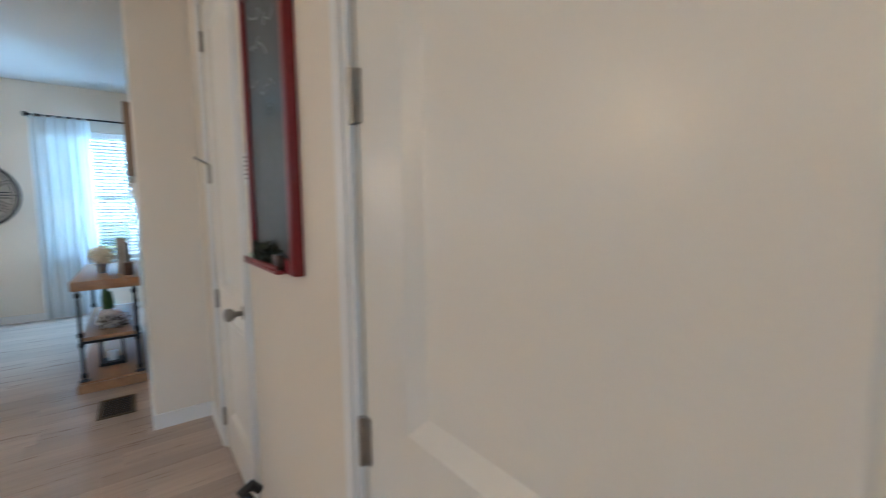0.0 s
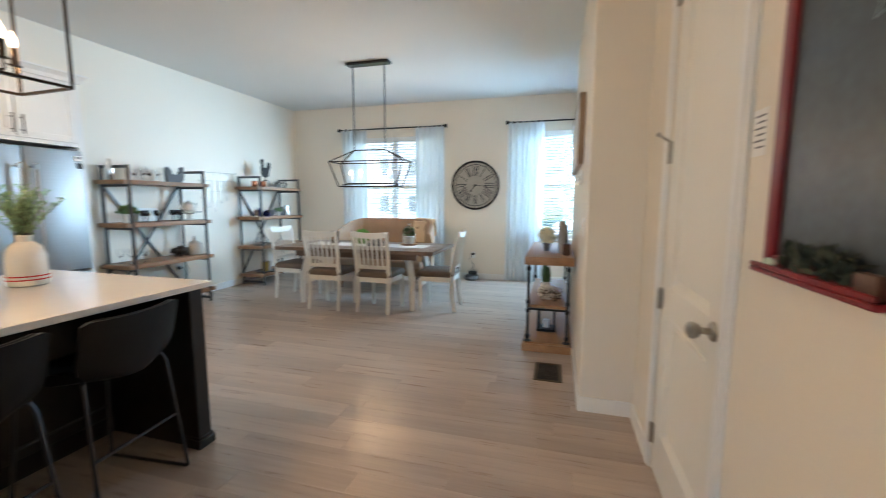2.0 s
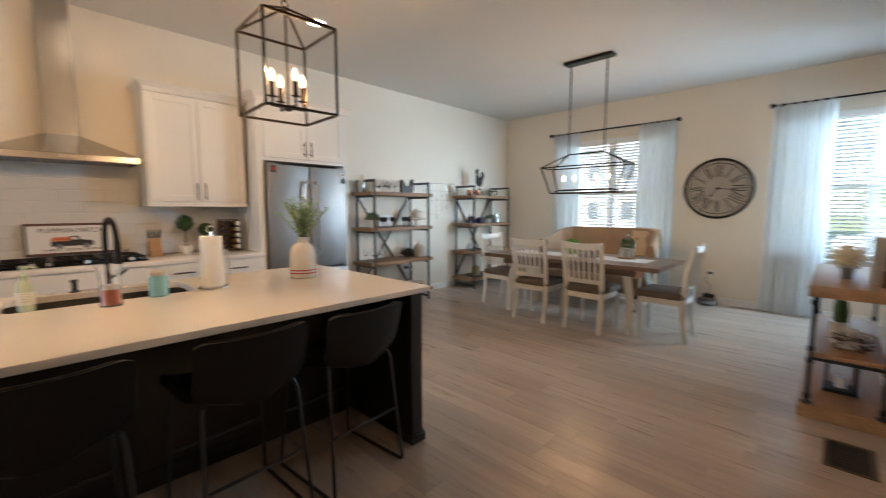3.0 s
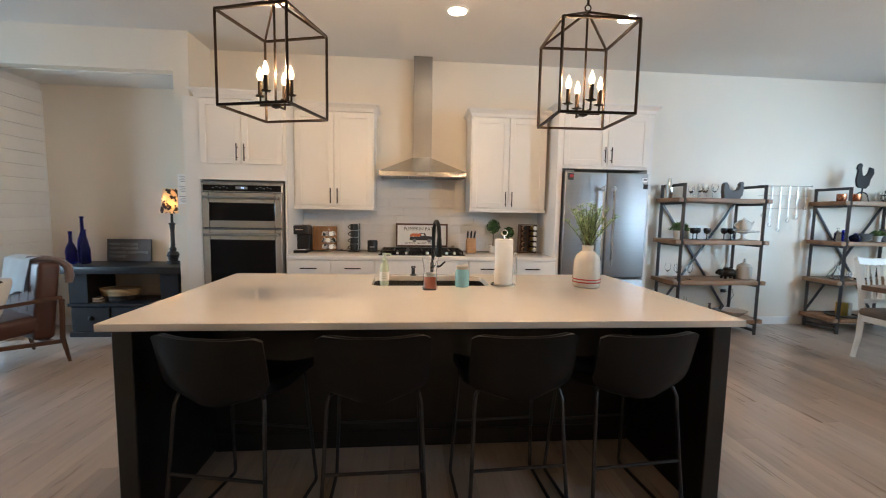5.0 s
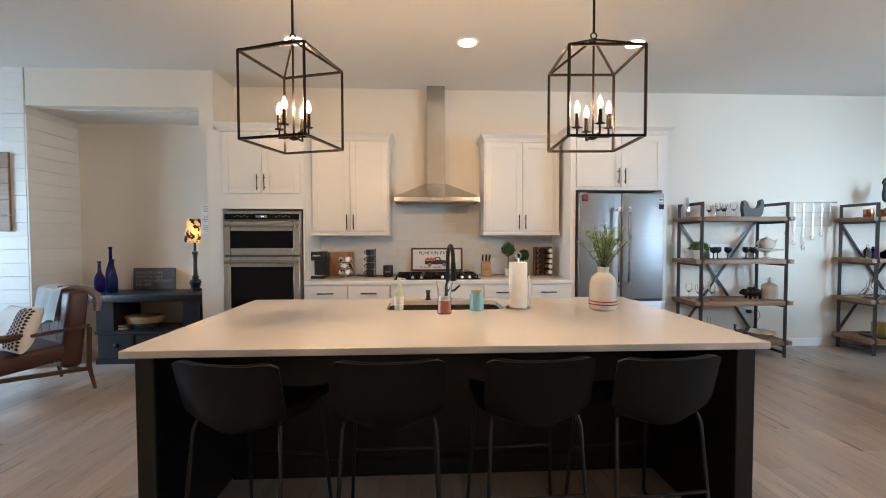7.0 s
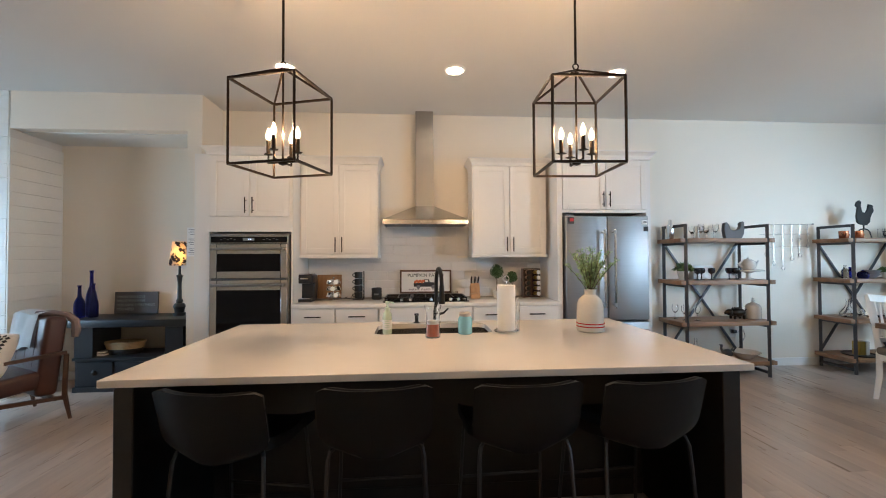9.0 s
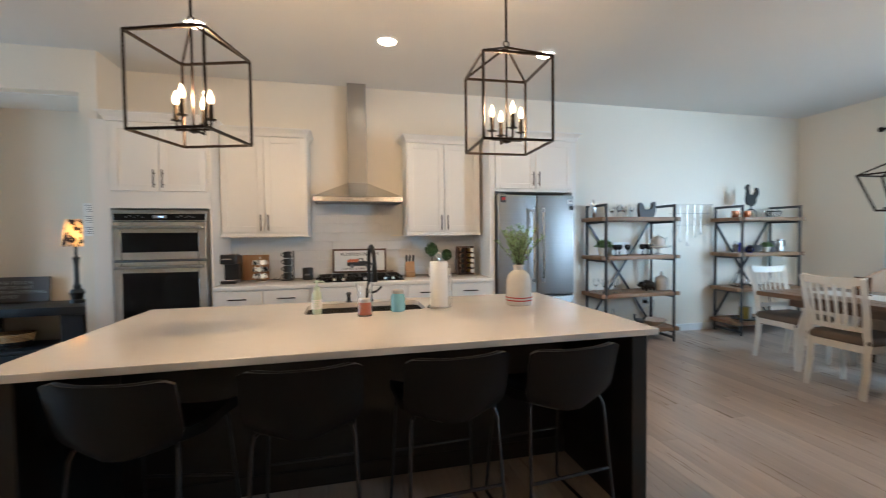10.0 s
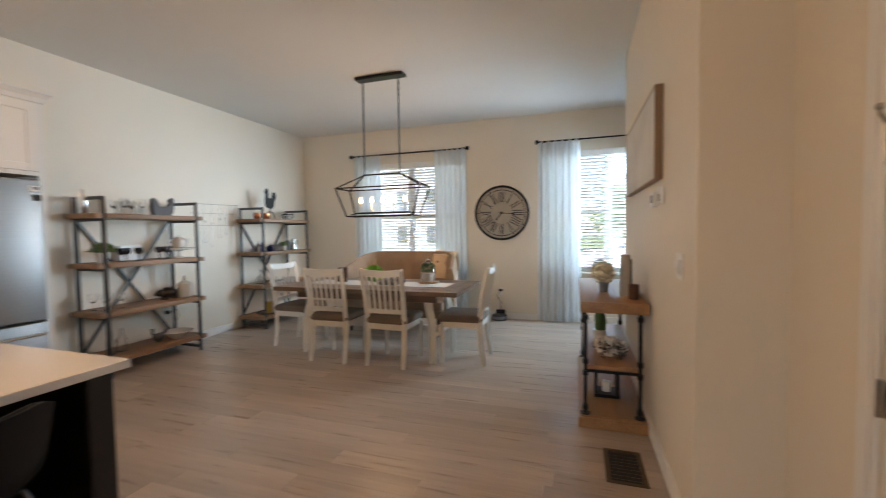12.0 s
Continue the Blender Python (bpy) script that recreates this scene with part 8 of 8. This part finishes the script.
for k in range(12):
    for c in range(5):
        u, v = 0.44 + 0.118 * c, -0.84 + 0.145 * k + 0.07 * (c % 2)
        mb = bmesh.new()
        ring = ((-0.05, 0), (0, -0.062), (0.05, 0), (0, 0.062))
        low, top = [[mb.verts.new(pillow_point(u + du, v + dv, -1, h)) for du, dv in ring] for h in (-0.001, 0.003)]
        mb.faces.new(top)
        for q in range(4):
            mb.faces.new((low[q], low[(q + 1) % 4], top[(q + 1) % 4], top[q]))
        part("pattern_mark", moved(mb, 0, 0, 0.185, -24, 0, -80), M_DARK_INK, pi_)
wa = thing("wall_art", -4.80, NOOK_Y - 0.003, 1.82, "brown wooden wall panel on the shiplap", "wall art")
for k in range(5):
    part("plank", span(-0.53, 0.53, -0.025, -0.001, -0.40 + 0.16 * k, -0.243 + 0.16 * k, 0.003), M_SHELF, wa)


# ---- outside ----
structure("ground", span(-60, 140, -120, 120, -0.62, -0.5), M_GRASS, "lawn and open ground outside the windows", "ground")
structure("road", span(17, 24, -120, 120, -0.499, -0.48), M_ROAD, "asphalt street outside", "road")


def house(x, y, w, d, h, label):
    b = thing("house", x, y, -0.5, label, "house", "houses across the street")
    part("wall", span(0, d, -w / 2, w / 2, 0, h), M_SIDING, b)
    part("roof", moved(prism([(-w / 2 - 0.4, 0), (w / 2 + 0.4, 0), (0, w * 0.28)], d + 0.8, "YZ"), d / 2, 0, h + 0.001), M_ROOF, b)
    n = int(w / 2.2)
    for fl_ in range(int(h / 2.9)):
        for k in range(n):
            yy = -w / 2 + (k + 0.5) * w / n
            f = part("window", joined(span(-0.06, -0.001, yy - 0.55, yy + 0.55, 0.9 + fl_ * 2.9, 1.0 + fl_ * 2.9), span(-0.06, -0.001, yy - 0.55, yy + 0.55, 2.3 + fl_ * 2.9, 2.4 + fl_ * 2.9), span(-0.06, -0.001, yy - 0.55, yy - 0.46, 1.0 + fl_ * 2.9, 2.3 + fl_ * 2.9), span(-0.06, -0.001, yy + 0.46, yy + 0.55, 1.0 + fl_ * 2.9, 2.3 + fl_ * 2.9)), M_TRIM, b)
            part("pane", span(-0.03, -0.002, yy - 0.46, yy + 0.46, 1.0 + fl_ * 2.9, 2.3 + fl_ * 2.9), M_DARKPANE, f)


house(30, 12, 15, 9, 8.7, "pale sided three-storey house across the street")
house(34, -16, 13, 9, 5.8, "pale sided house further down the street")


def car(x, y, material, label):
    c = thing("parked_car", x, y, -0.48, label, "car", "parked cars", 90)
    side = [(-2.1, 0.35), (2.1, 0.35), (2.15, 0.7), (1.95, 0.9), (1.1, 1.0), (0.5, 1.42), (-1.0, 1.45), (-1.7, 1.02), (-2.1, 0.95)]
    part("body", moved(prism(side, 1.7), 0, 0, 0), material, c)
    part("windows", moved(prism([(0.85, 1.04), (0.42, 1.36), (-0.95, 1.39), (-1.45, 1.04)], 1.72), 0, 0, 0), M_DARKPANE, c)
    for wx in (-1.3, 1.35):
        for wy in (-0.82, 0.82):
            t = part("wheel", moved(lathe([(0.32, -0.1), (0.33, 0), (0.32, 0.1)], seg=20), wx, wy, 0.33, 90), M_TYRE, c)
            part("rim", moved(lathe([(0.2, -0.11), (0.2, 0.11)], seg=16), wx, wy, 0.33, 90), M_CHROME, t)


car(18.6, -2.2, M_CARPAINT, "white car parked along the street")
car(18.6, -8.0, M_CARGREY, "silver car parked along the street")


def tree(x, y, h, seed):
    t = thing("tree", x, y, -0.5, "leafy green tree across the street", "tree", "trees outside")
    q = random.Random(seed)
    limbs, spots = [tube([(0, 0, 0), (0.1, 0.05, h * 0.3), (0, 0.1, h * 0.6), (0.1, 0, h * 0.9)], [0.2, 0.15, 0.1, 0.03], 8)], []
    for k in range(11):
        a, z0, l = q.uniform(0, 6.28), h * q.uniform(0.3, 0.75), h * q.uniform(0.2, 0.36)
        e = Vector((math.cos(a) * l, math.sin(a) * l, z0 + l * q.uniform(0.3, 0.8)))
        limbs.append(tube([(0, 0, z0), tuple(Vector((0, 0, z0)).lerp(e, 0.5) + Vector((0, 0, 0.1))), tuple(e)], [0.07, 0.05, 0.02], 6))
        for _ in range(110):
            p = e + Vector((q.gauss(0, 1), q.gauss(0, 1), q.gauss(0, 0.8))) * h * 0.085
            spots.append((p, Vector((q.uniform(-1, 1), q.uniform(-1, 1), q.uniform(-1, 0.5)))))
    part("trunk", joined(*limbs), M_BARK, t)
    part("crown", scatter_leaves(spots, 0.34, 0.22, q), M_LEAF, t)


tree(27, -6.5, 6.5, 1)
tree(29, -3.0, 5.5, 2)
tree(40, -9.0, 8.0, 3)
tree(26, 3.4, 5.0, 4)


# ---- backsplash tiles and floor planks ----
tile = mesh_of("tile", box(0, 0, 0, 0.297, 0.008, 0.097, 0.002), M_TILE)
half_tile = mesh_of("tile", box(0, 0, 0, 0.147, 0.008, 0.097, 0.002), M_TILE)
for r in range(9):
    z = CTR_Z + 0.051 + r * 0.1
    x0, x1 = (-1.295, 1.425) if z < 1.35 else (-0.474, 0.554)
    if z > 1.80:
        continue
    x = x0 + (0.15 if r % 2 else 0.0)
    if r % 2:
        piece("tile", half_tile, splash, x0 + 0.075, YW - 0.011, z)
    while x + 0.297 <= x1 + 0.01:
        piece("tile", tile, splash, x + 0.15, YW - 0.011, z)
        x += 0.30
    if x1 - x > 0.147:
        piece("tile", half_tile, splash, x + 0.075, YW - 0.011, z)


def planks():
    """Wood-look planks that run towards the kitchen wall."""
    w, l = 0.15, 1.22
    floor_ob = bpy.data.objects["floor"]
    rnd = random.Random(40)
    full = mesh_of("plank", box(0, 0, 0, w - 0.0006, l - 0.0006, 0.006, 0.0006), M_FLOOR)
    rest = []
    cols = int((XW - XL) / w) + 1
    for c in range(cols):
        x = XW - (c + 0.5) * w
        y = -2.4 - rnd.uniform(0, l)
        while y < NOOK_BACK:
            y0, y1 = max(y, -2.4), min(y + l, YW if x > PIER_X0 else NOOK_BACK)
            if y1 - y0 > 0.02:
                near = -2.3 < x < 5.6 and y0 > -0.75
                if near and y1 - y0 > l - 0.01:
                    piece("plank", full, floor_ob, x, (y0 + y1) / 2, -0.003)
                elif near:
                    piece("plank", mesh_of("plank", box(0, 0, 0, w - 0.0006, y1 - y0 - 0.0006, 0.006, 0.0006), M_FLOOR), floor_ob, x, (y0 + y1) / 2, -0.003)
                else:
                    rest.append(box(x, (y0 + y1) / 2, -0.003, w - 0.0006, y1 - y0 - 0.0006, 0.006, 0.0006))
            y += l
    far = part("plank_field", joined(*rest), M_FLOOR_FAR, floor_ob, smooth=False)
    tagged(far, kind="stuff")


def far_floor():
    m = M_FLOOR.copy()
    m.name = "floor_vinyl_field"
    nt = m.node_tree
    info = [n for n in nt.nodes if n.type == "OBJECT_INFO"][0]
    geo = nt.nodes.new("ShaderNodeNewGeometry")
    for l_ in [l_ for l_ in nt.links if l_.from_node == info]:
        nt.links.new(geo.outputs["Random Per Island"], l_.to_socket)
    return m


M_FLOOR_FAR = far_floor()
planks()
